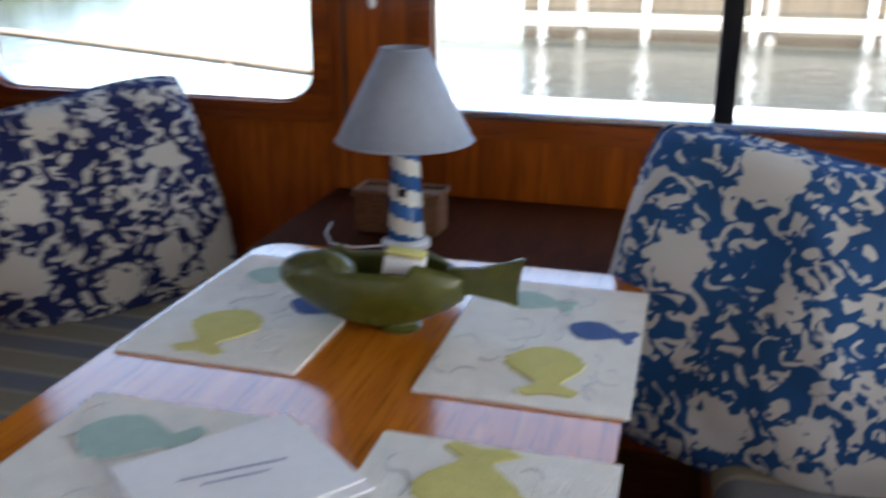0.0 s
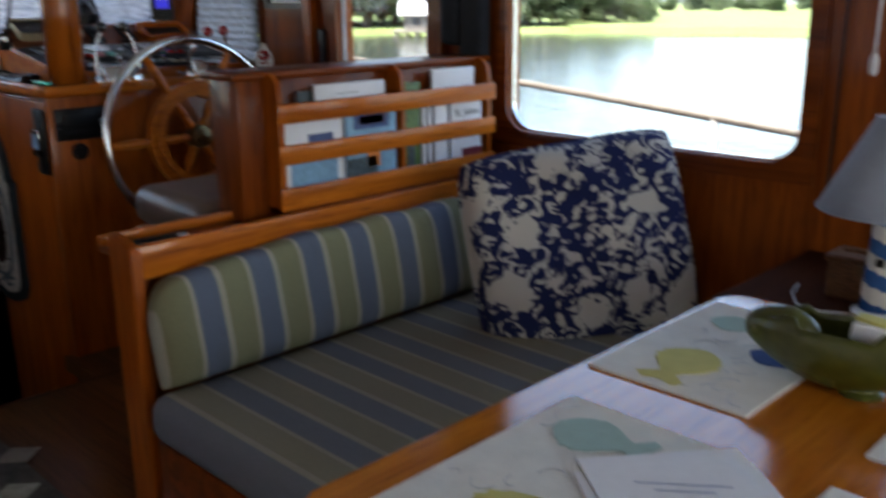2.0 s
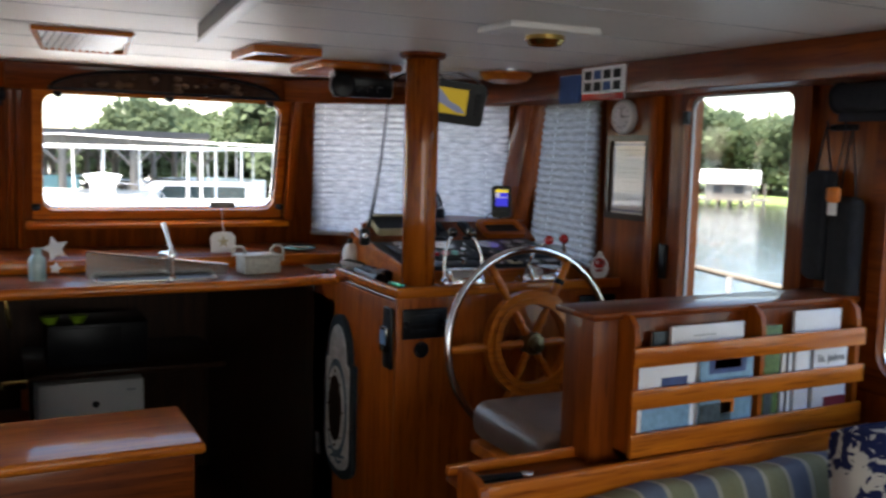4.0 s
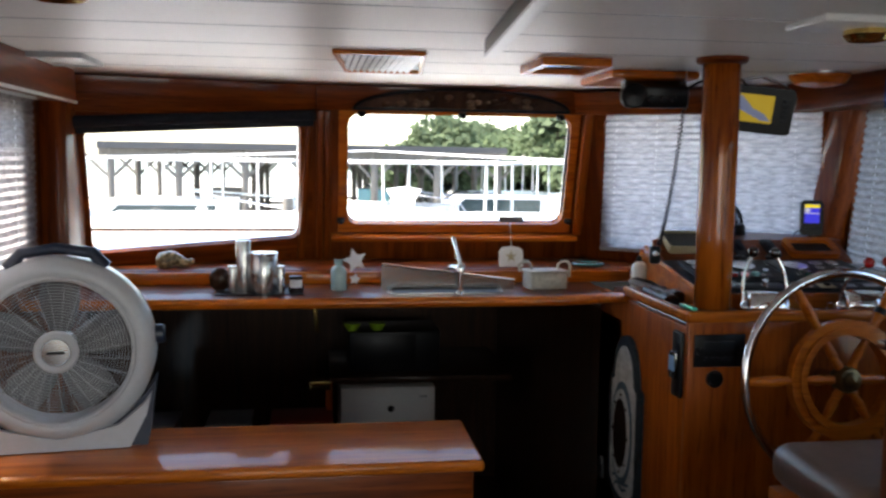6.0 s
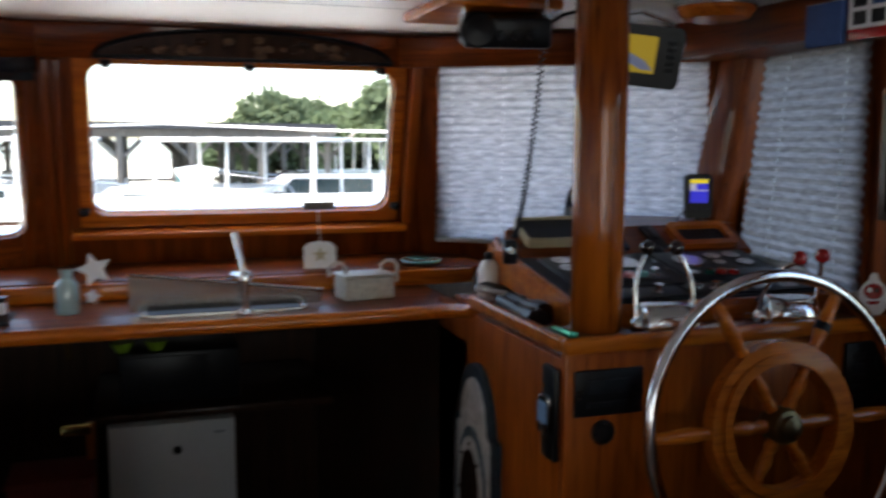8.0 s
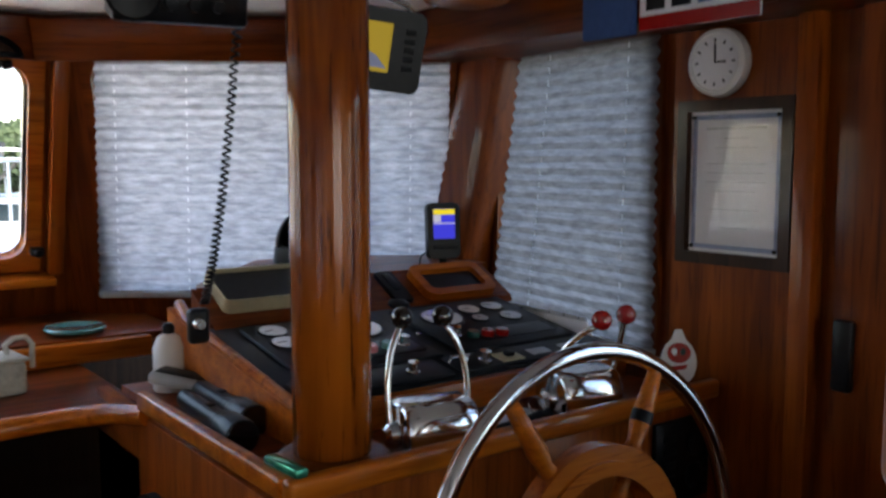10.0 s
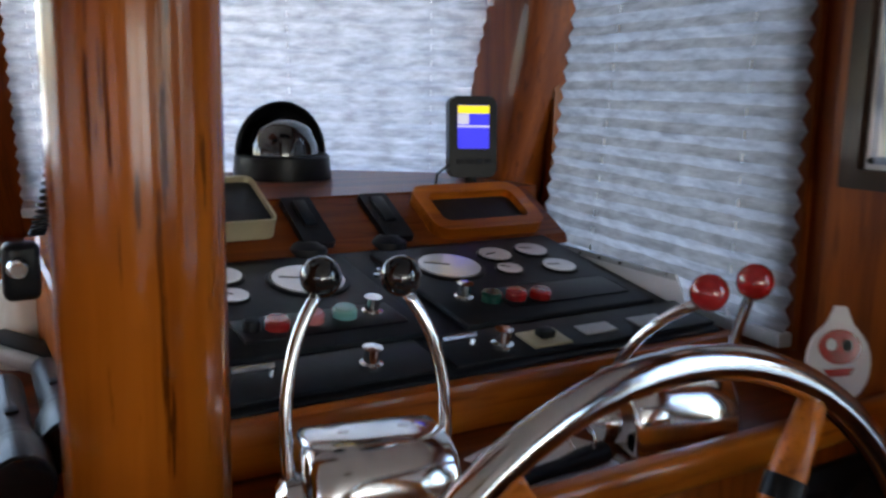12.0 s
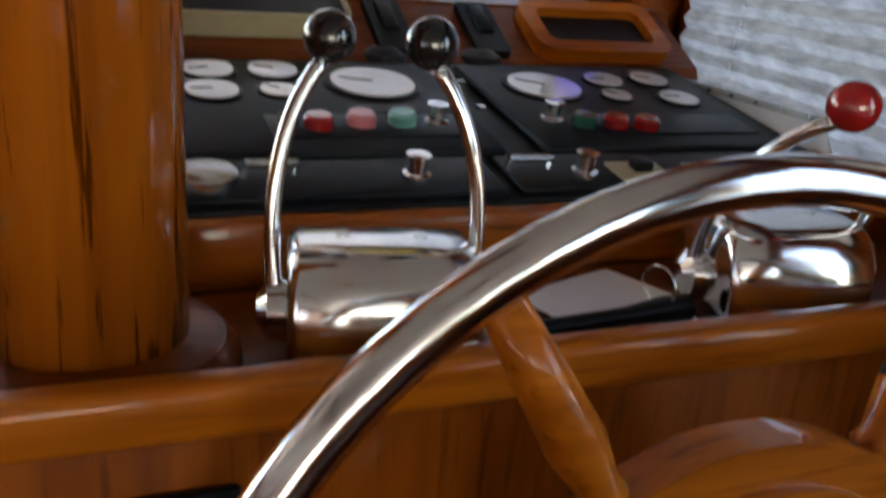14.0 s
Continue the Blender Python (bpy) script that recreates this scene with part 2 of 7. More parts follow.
TEAK_D, TEAK_L = (0.105, 0.018, 0.0015), (0.24, 0.05, 0.0042)
TEAK_Z = teak_material("varnished_teak_upright", TEAK_D, TEAK_L, axis=2)
TEAK_SIDE = teak_material("varnished_teak_side", (0.14, 0.026, 0.002), (0.31, 0.068, 0.0055), axis=2)
TEAK_X = teak_material("varnished_teak_across", TEAK_D, TEAK_L, axis=0)
TEAK_Y = teak_material("varnished_teak_along", TEAK_D, TEAK_L, axis=1)
TEAK_LITE = teak_material("honey_teak", (0.35, 0.078, 0.005), (0.62, 0.168, 0.012), axis=0, coat=0.5)
TEAK_LITE_Z = teak_material("honey_teak_upright", (0.22, 0.042, 0.0032), (0.42, 0.1, 0.0075), axis=2)
TEAK_POST = teak_material("worn_post_teak", (0.2, 0.04, 0.004), (0.43, 0.108, 0.01), axis=2, streaks=0.1, rough=0.22, coat=0.45)
TABLE_WOOD = teak_material("glossy_table_teak", (0.42, 0.11, 0.008), (0.62, 0.195, 0.016), axis=0, rough=0.12, coat=1.0)
# dark wood; on the galley walls it also holds the hollow's shade
DARK_WOOD = teak_material("dark_wood_and_galley_shade", (0.025, 0.011, 0.006), (0.06, 0.025, 0.012), axis=2)
DIAL = material("white_dial", (0.8, 0.8, 0.82), 0.2, scale=20, vary=0.06, bump=0.0, coat=1.0)
BLADE_GREY = material("smoked_grey_plastic", (0.12, 0.123, 0.13), 0.4, scale=14, vary=0.1)
DARK_MATT = material("dull_dark_teak", (0.055, 0.013, 0.003), 0.8, scale=6, vary=0.4, bump=0.1, stretch=(1, 6, 6), spec=0.06)
WHITE_CEIL = material("white_headliner", (0.85, 0.835, 0.8), 0.45, scale=3, vary=0.06, bump=0.03)
WHITE_PAINT = material("white_paint", (0.78, 0.78, 0.76), 0.35, scale=5, vary=0.05, bump=0.02)
GELCOAT = material("white_gelcoat", (0.84, 0.84, 0.83), 0.2, scale=2, vary=0.06, bump=0.01, coat=0.4)
CHROME = material("polished_steel", (0.8, 0.8, 0.8), 0.13, 1.0, scale=20, vary=0.08, bump=0.01)
STEEL = material("brushed_steel", (0.58, 0.58, 0.58), 0.25, 1.0, scale=30, vary=0.12, bump=0.02, stretch=(1, 1, 12))
BRASS = material("polished_brass", (0.65, 0.45, 0.15), 0.2, 1.0, scale=20, vary=0.12, bump=0.01)
OLD_BRASS = material("dull_brass", (0.16, 0.12, 0.06), 0.45, 1.0, scale=20, vary=0.25, bump=0.03)
BLACK = material("black_plastic", (0.008, 0.008, 0.0095), 0.36, scale=30, vary=0.3, bump=0.03, spec=0.2)
BLACK_GLOSS = material("glossy_black", (0.008, 0.008, 0.009), 0.06, scale=10, vary=0.2, bump=0.0, coat=1.0)
CHARCOAL = material("charcoal_panel", (0.013, 0.015, 0.018), 0.42, scale=12, vary=0.25, bump=0.05, spec=0.15)
RED_GLOSS = material("glossy_red", (0.36, 0.012, 0.012), 0.08, scale=10, vary=0.12, bump=0.0, coat=1.0)
GREY_PLASTIC = material("silver_grey_plastic", (0.42, 0.43, 0.44), 0.35, 0.2, scale=14, vary=0.07, bump=0.02)
FAN_GREY = material("pale_grey_plastic", (0.48, 0.49, 0.51), 0.3, scale=14, vary=0.06, bump=0.02)
NAVY_PLASTIC = material("navy_plastic", (0.014, 0.022, 0.045), 0.35, scale=14, vary=0.2, bump=0.02)
CREAM = material("cream_plastic", (0.5, 0.43, 0.26), 0.5, scale=14, vary=0.1, bump=0.02)
PAPER = material("white_paper", (0.78, 0.78, 0.8), 0.8, scale=9, vary=0.05, bump=0.04)
LINEN = material("quilted_linen", (0.76, 0.74, 0.68), 0.9, scale=26, vary=0.12, bump=0.6, fine=240)
GREEN_GLAZE = material("olive_glaze", (0.066, 0.07, 0.008), 0.35, scale=40, vary=0.35, bump=0.25, coat=0.25)
LEATHER = material("worn_brown_vinyl", (0.125, 0.078, 0.056), 0.38, scale=10, vary=0.2, bump=0.15, coat=0.1)
SHADE_GREY = material("grey_linen_shade", (0.3, 0.33, 0.4), 0.9, scale=40, vary=0.1, bump=0.1, fine=300)
BLUE_PAINT = material("blue_glaze", (0.02, 0.1, 0.3), 0.25, scale=20, vary=0.15, bump=0.02, coat=0.6)
IVORY_GLAZE = material("ivory_glaze", (0.68, 0.67, 0.62), 0.25, scale=20, vary=0.06, bump=0.02, coat=0.6)
WICKER = material("brown_wicker", (0.15, 0.058, 0.018), 0.7, scale=60, vary=0.4, bump=0.7, stretch=(1, 1, 4))
TEAL_GLASS = material("teal_glass", (0.12, 0.32, 0.3), 0.06, scale=10, vary=0.1, bump=0.0, coat=1.0)
APPL_TEAL = material("teal_applique", (0.36, 0.5, 0.45), 0.9, scale=40, vary=0.12, bump=0.4, fine=250)
APPL_BLUE = material("blue_applique", (0.045, 0.1, 0.28), 0.9, scale=40, vary=0.2, bump=0.4, fine=250)
APPL_YELLOW = material("yellow_applique", (0.56, 0.51, 0.17), 0.9, scale=40, vary=0.12, bump=0.4, fine=250)
NAVY_CLOTH = material("navy_cloth", (0.01, 0.012, 0.018), 0.9, scale=25, vary=0.3, bump=0.4)
ORANGE = material("orange_plastic", (0.7, 0.2, 0.03), 0.4, scale=20, vary=0.1)
CARPET = material("dark_patterned_rug", (0.07, 0.07, 0.06), 0.95, scale=30, vary=0.8, bump=0.8, fine=300)
RUG_GREY = material("grey_rug_motif", (0.28, 0.29, 0.25), 0.95, scale=30, vary=0.5, bump=0.6, fine=300)
FLOOR_WOOD = teak_material("teak_and_holly_sole", (0.05, 0.018, 0.007), (0.12, 0.045, 0.014), axis=1, rough=0.3)
FOLIAGE = leaf_material("tree_foliage", (0.115, 0.15, 0.09))
FOLIAGE_LITE = leaf_material("sunny_foliage", (0.12, 0.16, 0.09))
MARSH = material("marsh_grass", (0.13, 0.18, 0.055), 0.9, scale=0.4, vary=0.35, bump=0.4, fine=6)
NONSKID = material("grey_nonskid_deck", (0.22, 0.22, 0.21), 0.8, scale=4, vary=0.2, bump=0.4)
BARK = material("tree_bark", (0.09, 0.07, 0.05), 0.9, scale=4, vary=0.4, bump=0.6)
GREY_TIMBER = material("weathered_timber", (0.2, 0.18, 0.155), 0.85, scale=3, vary=0.35, bump=0.4, stretch=(6, 6, 1))
TIN_ROOF = material("pale_metal_roof", (0.6, 0.6, 0.6), 0.4, 0.2, scale=2, vary=0.12, bump=0.1)
DARK_ROOF = material("dark_shed_roof", (0.05, 0.05, 0.052), 0.6, scale=2, vary=0.3, bump=0.1)
PALE_LOT = material("pale_shell_ground", (0.42, 0.41, 0.37), 0.9, scale=0.5, vary=0.2, bump=0.3, fine=5)
BROWN_TIMBER = material("brown_shed_boards", (0.08, 0.062, 0.042), 0.85, scale=1.2, vary=0.4, bump=0.3, stretch=(3, 3, 0.3))
GLASS = pane_material("clear_window_glass")
SLATE = material("dark_slate_paint", (0.028, 0.04, 0.05), 0.7, scale=18, vary=0.3, bump=0.2, spec=0.1)
SLATE_PALE = material("slate_blue_paint", (0.09, 0.135, 0.17), 0.7, scale=18, vary=0.3, bump=0.2, spec=0.1)
CHIPPED = material("chipped_white_paint", (0.5, 0.5, 0.48), 0.7, scale=18, vary=0.35, bump=0.2, spec=0.1)
PORT_DARK = material("dark_porthole_brown", (0.02, 0.01, 0.006), 0.8, scale=14, vary=0.4, bump=0.1, spec=0.05)
TINTED = material("tinted_boat_glass", (0.02, 0.035, 0.04), 0.05, scale=3, vary=0.2, bump=0.0, coat=1.0)
BLIND_A = shade_material("blue_grey_pleats", (0.36, 0.365, 0.4), (0.56, 0.57, 0.625))
BLIND_B = shade_material("grey_side_pleats", (0.3, 0.285, 0.29), (0.4, 0.375, 0.38))
STRIPES_U = stripe_material("striped_canvas", [(0.0, (0.25, 0.245, 0.14)), (0.42, (0.42, 0.39, 0.3)), (0.49, (0.14, 0.165, 0.215)), (0.9, (0.42, 0.39, 0.3))], 0, 0.168)
STRIPES_S = stripe_material("striped_seat_canvas", [(0.0, (0.25, 0.22, 0.15)), (0.42, (0.32, 0.29, 0.22)), (0.49, (0.165, 0.17, 0.185)), (0.9, (0.32, 0.29, 0.22))], 0, 0.168)
FLORAL_NAVY = floral_material("navy_floral_cotton", (0.012, 0.018, 0.075), (0.5, 0.47, 0.42))
FLORAL_BLUE = floral_material("blue_floral_cotton", (0.015, 0.07, 0.2), (0.52, 0.51, 0.49))


def water_material():
    m = bpy.data.materials.new("rippled_water")
    m.use_nodes = True
    nt = m.node_tree
    bs = nt.nodes["Principled BSDF"]
    bs.inputs["Base Color"].default_value = (0.022, 0.027, 0.025, 1)
    bs.inputs["Roughness"].default_value = 0.16
    bs.inputs["Specular IOR Level"].default_value = 0.4
    tc = nt.nodes.new("ShaderNodeTexCoord")
    n = nt.nodes.new("ShaderNodeTexNoise")
    n.inputs["Scale"].default_value, n.inputs["Detail"].default_value = 1.6, 6
    nt.links.new(tc.outputs["Object"], n.inputs[0])
    b = nt.nodes.new("ShaderNodeBump")
    b.inputs["Strength"].default_value, b.inputs["Distance"].default_value = 0.26, 0.1
    nt.links.new(n.outputs[0], b.inputs["Height"])
    nt.links.new(b.outputs[0], bs.inputs["Normal"])
    return m


WATER = water_material()


# ---- builders ----
def link_mesh(name, bm, mat, parent=None, smooth=False):
    me = bpy.data.meshes.new(name)
    bmesh.ops.recalc_face_normals(bm, faces=bm.faces)
    bm.to_mesh(me)
    bm.free()
    for p in me.polygons:
        p.use_smooth = True
    if not smooth:
        me.set_sharp_from_angle(angle=radians(36))
    if mat:
        me.materials.append(mat)
    ob = new(name, me)
    if parent:
        ob.parent = parent
    return ob


def part(name, bm, mat, parent, label="", smooth=False):
    ob = link_mesh(name, bm, mat, parent, smooth)
    return tagged(ob, label=label) if label else ob


def thing(name, label, category, m=None, group="", kind=""):
    ob = new(name)
    if m is not None:
        ob.matrix_world = m
    return tagged(ob, label, category, group, kind)


def box(x0, y0, z0, x1, y1, z1, bevel=0.0, bm=None, m=None, seg=2):
    """A box between two corners, with rounded edges."""
    own = bmesh.new()
    bmesh.ops.create_cube(own, size=1, matrix=Matrix.Translation(((x0 + x1) / 2, (y0 + y1) / 2, (z0 + z1) / 2)) @ Matrix.Diagonal((abs(x1 - x0), abs(y1 - y0), abs(z1 - z0), 1)))
    if bevel:
        bmesh.ops.bevel(own, geom=own.edges[:], offset=bevel, segments=seg, profile=0.5, affect="EDGES")
    if m is not None:
        bmesh.ops.transform(own, matrix=m, verts=own.verts)
    return merge(bm, own)


def merge(bm, own):
    if bm is None:
        return own
    me = bpy.data.meshes.new("scratch")
    own.to_mesh(me)
    own.free()
    bm.from_mesh(me)
    bpy.data.meshes.remove(me)
    return bm


def lathe(profile, n=32, bm=None, m=None):
    """A turned shape from (radius, height) pairs."""
    own = bmesh.new()
    rings = []
    for r, z in profile:
        rings.append([own.verts.new((max(r, 1e-4) * math.cos(2 * math.pi * i / n), max(r, 1e-4) * math.sin(2 * math.pi * i / n), z)) for i in range(n)])
    for a, b in zip(rings, rings[1:]):
        for i in range(n):
            own.faces.new((a[i], a[(i + 1) % n], b[(i + 1) % n], b[i]))
    own.faces.new(rings[0][::-1])
    own.faces.new(rings[-1])
    if m is not None:
        bmesh.ops.transform(own, matrix=m, verts=own.verts)
    return merge(bm, own)


def tube(points, r, n=10, closed=False, bm=None):
    """A round bar along a line of points; r may be one radius or one a point."""
    own = bmesh.new()
    pts = [Vector(p) for p in points]
    rs = r if isinstance(r, (list, tuple)) else [r] * len(pts)
    rings = []
    side = None
    for i, p in enumerate(pts):
        a = pts[i - 1] if (i or closed) else p
        b = pts[(i + 1) % len(pts)] if (i + 1 < len(pts) or closed) else p
        d = (b - a).normalized()
        if side is None:
            side = d.orthogonal().normalized()
        side = (side - d * side.dot(d)).normalized()
        up = d.cross(side)
        rings.append([own.verts.new(p + (side * math.cos(2 * math.pi * k / n) + up * math.sin(2 * math.pi * k / n)) * rs[i]) for k in range(n)])
    pairs = list(zip(rings, rings[1:])) + ([(rings[-1], rings[0])] if closed else [])
    for a, b in pairs:
        for k in range(n):
            own.faces.new((a[k], a[(k + 1) % n], b[(k + 1) % n], b[k]))
    if not closed:
        own.faces.new(rings[0][::-1])
        own.faces.new(rings[-1])
    return merge(bm, own)


def ring_points(c, r, axis, n=48, squash=1.0):
    c = Vector(c)
    axis = Vector(axis).normalized()
    u = axis.orthogonal().normalized() if abs(axis.z) > 0.9 else Vector((0, 0, 1)).cross(axis).normalized()
    v = axis.cross(u)
    return [c + u * math.cos(2 * math.pi * i / n) * r + v * math.sin(2 * math.pi * i / n) * r * squash for i in range(n)]


def outline_prism(pts, depth, bm=None, m=None, bevel=0.0):
    """A flat outline in x, z thickened along +y."""
    own = bmesh.new()
    a = [own.verts.new((x, 0, z)) for x, z in pts]
    b = [own.verts.new((x, depth, z)) for x, z in pts]
    own.faces.new(a)
    own.faces.new(b[::-1])
    for i in range(len(pts)):
        j = (i + 1) % len(pts)
        own.faces.new((a[i], b[i], b[j], a[j]))
    if bevel:
        bmesh.ops.bevel(own, geom=own.edges[:], offset=bevel, segments=2, affect="EDGES")
    if m is not None:
        bmesh.ops.transform(own, matrix=m, verts=own.verts)
    return merge(bm, own)


def rounded(w, h, r, n=6, cx=0.0, cz=0.0):
    """Outline of a rectangle with round corners, in x, z."""
    out = []
    for sx, sz, a0 in ((1, 1, 0), (-1, 1, 90), (-1, -1, 180), (1, -1, 270)):
        for k in range(n + 1):
            a = radians(a0 + 90 * k / n)
            out.append((cx + sx * (w / 2 - r) + r * math.cos(a), cz + sz * (h / 2 - r) + r * math.sin(a)))
    return out


def frame_ring(w, h, r, width, depth, bm=None, m=None, outer_r=None):
    """A frame with round inner corners, in x, z, thick along +y."""
    own = bmesh.new()
    n = 6
    inner = rounded(w, h, r, n)
    outer = rounded(w + 2 * width, h + 2 * width, outer_r if outer_r is not None else 0.005, n)
    rows = []
    for pts, y in ((inner, 0), (outer, 0), (outer, depth), (inner, depth)):
        rows.append([own.verts.new((x, y, z)) for x, z in pts])
    for a, b in zip(rows, rows[1:] + rows[:1]):
        for i in range(len(a)):
            j = (i + 1) % len(a)
            own.faces.new((a[i], a[j], b[j], b[i]))
    if m is not None:
        bmesh.ops.transform(own, matrix=m, verts=own.verts)
    return merge(bm, own)


def plane_pose(origin, along, up):
    """A pose whose x runs along, z up the panel, y through it."""
    u = Vector(along).normalized()
    w = Vector(up)
    w = (w - u * w.dot(u)).normalized()
    v = w.cross(u)
    m = Matrix((u, v, w)).transposed().to_4x4()
    m.translation = Vector(origin)
    return m


def holed_panel(w, h, holes, depth):
    """A wall board w by h with square openings (x0, z0, x1, z1), from y=0 to depth."""
    xs = sorted({0, w, *[c for q in holes for c in (q[0], q[2])]})
    zs = sorted({0, h, *[c for q in holes for c in (q[1], q[3])]})
    bm = bmesh.new()
    grid = {}

    def vert(x, y, z):
        return grid.setdefault((x, y, z), bm.verts.new((x, y, z))) if (x, y, z) not in grid else grid[(x, y, z)]

    def solid(i, k):
        if i < 0 or k < 0 or i >= len(xs) - 1 or k >= len(zs) - 1:
            return False
        cx, cz = (xs[i] + xs[i + 1]) / 2, (zs[k] + zs[k + 1]) / 2
        return not any(q[0] < cx < q[2] and q[1] < cz < q[3] for q in holes)

    for i in range(len(xs) - 1):
        for k in range(len(zs) - 1):
            if not solid(i, k):
                continue
            x0, x1, z0, z1 = xs[i], xs[i + 1], zs[k], zs[k + 1]
            for y in (0, depth):
                bm.faces.new([vert(*p) for p in ((x0, y, z0), (x1, y, z0), (x1, y, z1), (x0, y, z1))])
            for di, dk, p, q in ((-1, 0, (x0, z0), (x0, z1)), (1, 0, (x1, z0), (x1, z1)), (0, -1, (x0, z0), (x1, z0)), (0, 1, (x0, z1), (x1, z1))):
                if not solid(i + di, k + dk):
                    bm.faces.new([vert(*c) for c in ((p[0], 0, p[1]), (q[0], 0, q[1]), (q[0], depth, q[1]), (p[0], depth, p[1]))])
    return bm


def ball(c, r, bm=None, u=20, v=12, squash=(1, 1, 1)):
    own = bmesh.new()
    bmesh.ops.create_uvsphere(own, u_segments=u, v_segments=v, radius=r, matrix=Matrix.Translation(c) @ Matrix.Diagonal((*squash, 1)))
    return merge(bm, own)


def cyl(p, q, r, r2=None, n=20, bm=None):
    return tube([p, q], [r, r if r2 is None else r2], n, bm=bm)


def structure(name, bm, mat, label, smooth=False):
    return tagged(link_mesh(name, bm, mat, None, smooth), label, name.split("_")[0], kind="structure")


# ---- the cabin: floor, walls, ceiling ----
CEIL = 1.97
WX = 2.6      # inner face of the starboard side
PX = -1.02    # inner face of the port side

structure("floor", box(PX, -1.2, -0.06, WX, 4.95, 0.0), FLOOR_WOOD, "dark varnished teak cabin sole")
structure("floor_helm", box(1.5, 4.952, -0.06, WX, 5.26, -0.001), FLOOR_WOOD, "dark varnished teak sole at the helm")
structure("wall_stair_starboard", box(1.53, 4.972, -0.8, 1.56, 5.225, -0.062), DARK_WOOD, "dark starboard side of the steps")
structure("floor_galley", box(PX - 0.3, 4.9, -0.8, WX, 8.6, -0.74), FLOOR_WOOD, "dark teak floor of the sunken galley")
structure("ceiling", box(PX - 0.1, -1.3, CEIL, WX + 0.12, 7.2, CEIL + 0.05), WHITE_CEIL, "white panelled cabin ceiling")
for i, gy in enumerate([-0.6 + 0.42 * k for k in range(17)]):
    structure(f"trim_{i + 1}", box(PX, gy, CEIL - 0.0015, WX, gy + 0.004, CEIL + 0.002), GREY_PLASTIC, "thin groove line between white ceiling boards")


def wall(name, origin, along, up, w, h, holes, depth, mat, label):
    ob = structure(name, holed_panel(w, h, holes, depth), mat, label)
    ob.matrix_world = plane_pose(origin, along, up)
    return ob


# starboard side, from aft to forward (u = y + 1.2)
def su(y):
    return y + 1.2


wall("wall_starboard", (WX, -1.2, 0), (0, 1, 0), (0, 0, 1), su(5.33), CEIL,
     [(su(-0.6), 0.9, su(0.75), 1.72), (su(0.98), 0.9, su(2.53), 1.73), (su(2.86), 0.917, su(3.9), 1.74), (su(4.27), 0.92, su(4.8), 1.83)],
     -0.06, TEAK_SIDE, "dark varnished teak cabin side")
wall("wall_starboard_fore", (WX, 5.33, 0), (0.14, 0.95, 0), (0, 0, 1), 0.98, CEIL, [(0.06, 1.1, 0.74, 1.84)], -0.06, TEAK_Z, "teak cabin side beside the helm")
wall("wall_port", (PX, 6.7, 0), (0, -1, 0), (0, 0, 1), 7.9, CEIL,
     [(0.7, 1.1, 1.9, 1.8), (2.4, 0.95, 3.6, 1.75), (4.2, 0.95, 5.4, 1.75)], -0.06, TEAK_Z, "dark varnished teak port cabin side")
# aft openings are out of view, cut to let light in from astern
wall("wall_aft", (WX, -1.2, 0), (-1, 0, 0), (0, 0, 1), WX - PX, CEIL, [(0.5, 0.7, 1.6, 1.85), (1.8, 0.7, 3.2, 1.85)], -0.06, TEAK_Z, "varnished teak aft bulkhead")

# raked windscreen: three panels


def screen_panel(name, p0, p1, z0, z1, holes, label):
    """Panel between two floor points, leaning aft towards the top; the inner face carries the bottom line."""
    a, b = Vector((*p0, z0)), Vector((*p1, z0))
    along = (b - a)
    inward = Vector((along.y, -along.x, 0)).normalized()
    up = Vector((0, 0, 1)) + inward * 0.27
    m = plane_pose(a, along, up)
    h = (z1 - z0) * up.length
    ob = structure(name, holed_panel(along.length, h, holes, 0.06), TEAK_Z, label)
    ob.matrix_world = m
    return m, up.length


Z0 = 0.95
SL = 1.036


def zz(z):
    return (z - Z0) * SL


# centre panel, x from 0.20 to 1.72
MC, _ = screen_panel("wall_forward_1", (0.19, 7.1), (1.74, 7.1), Z0, CEIL, [(0.18, zz(1.24), 1.37, zz(1.83))], "varnished teak windscreen panel with a raised frame")
# port panel
ML, _ = screen_panel("wall_forward_2", (-1.06, 6.78), (0.19, 7.12), Z0, CEIL, [(0.11, zz(1.09), 1.23, zz(1.79))], "varnished teak port windscreen panel")
# starboard panel
MR, _ = screen_panel("wall_forward_3", (1.74, 7.06), (2.8, 6.3), Z0, CEIL, [(0.14, zz(1.12), 1.2, zz(1.84))], "varnished teak starboard windscreen panel")


def window(name, m, w, h, r, cx, cz, width, depth, label, mat=TEAK_X, out=0.012, tip=0.0):
    """A frame with round corners in a wall opening, with its pane."""
    g = thing(name, label, "window", kind="structure")
    g.matrix_world = m @ Matrix.Translation((cx, 0, cz)) @ pose(0, 0, 0, 0, tip, 0)
    part("window_frame", frame_ring(w, h, r, width, depth, m=Matrix.Translation((0, -out, 0))), mat, g)
    part("trim_ring", frame_ring(w - 0.012, h - 0.012, r, 0.012, 0.02, m=Matrix.Translation((0, depth * 0.6 - out, 0)), outer_r=r), CHROME, g, "bright metal rim")
    pane = part("pane", outline_prism(rounded(w, h, r), 0.004, m=Matrix.Translation((0, depth * 0.7 - out, 0))), GLASS, g)
    pane.visible_shadow = False
    return g


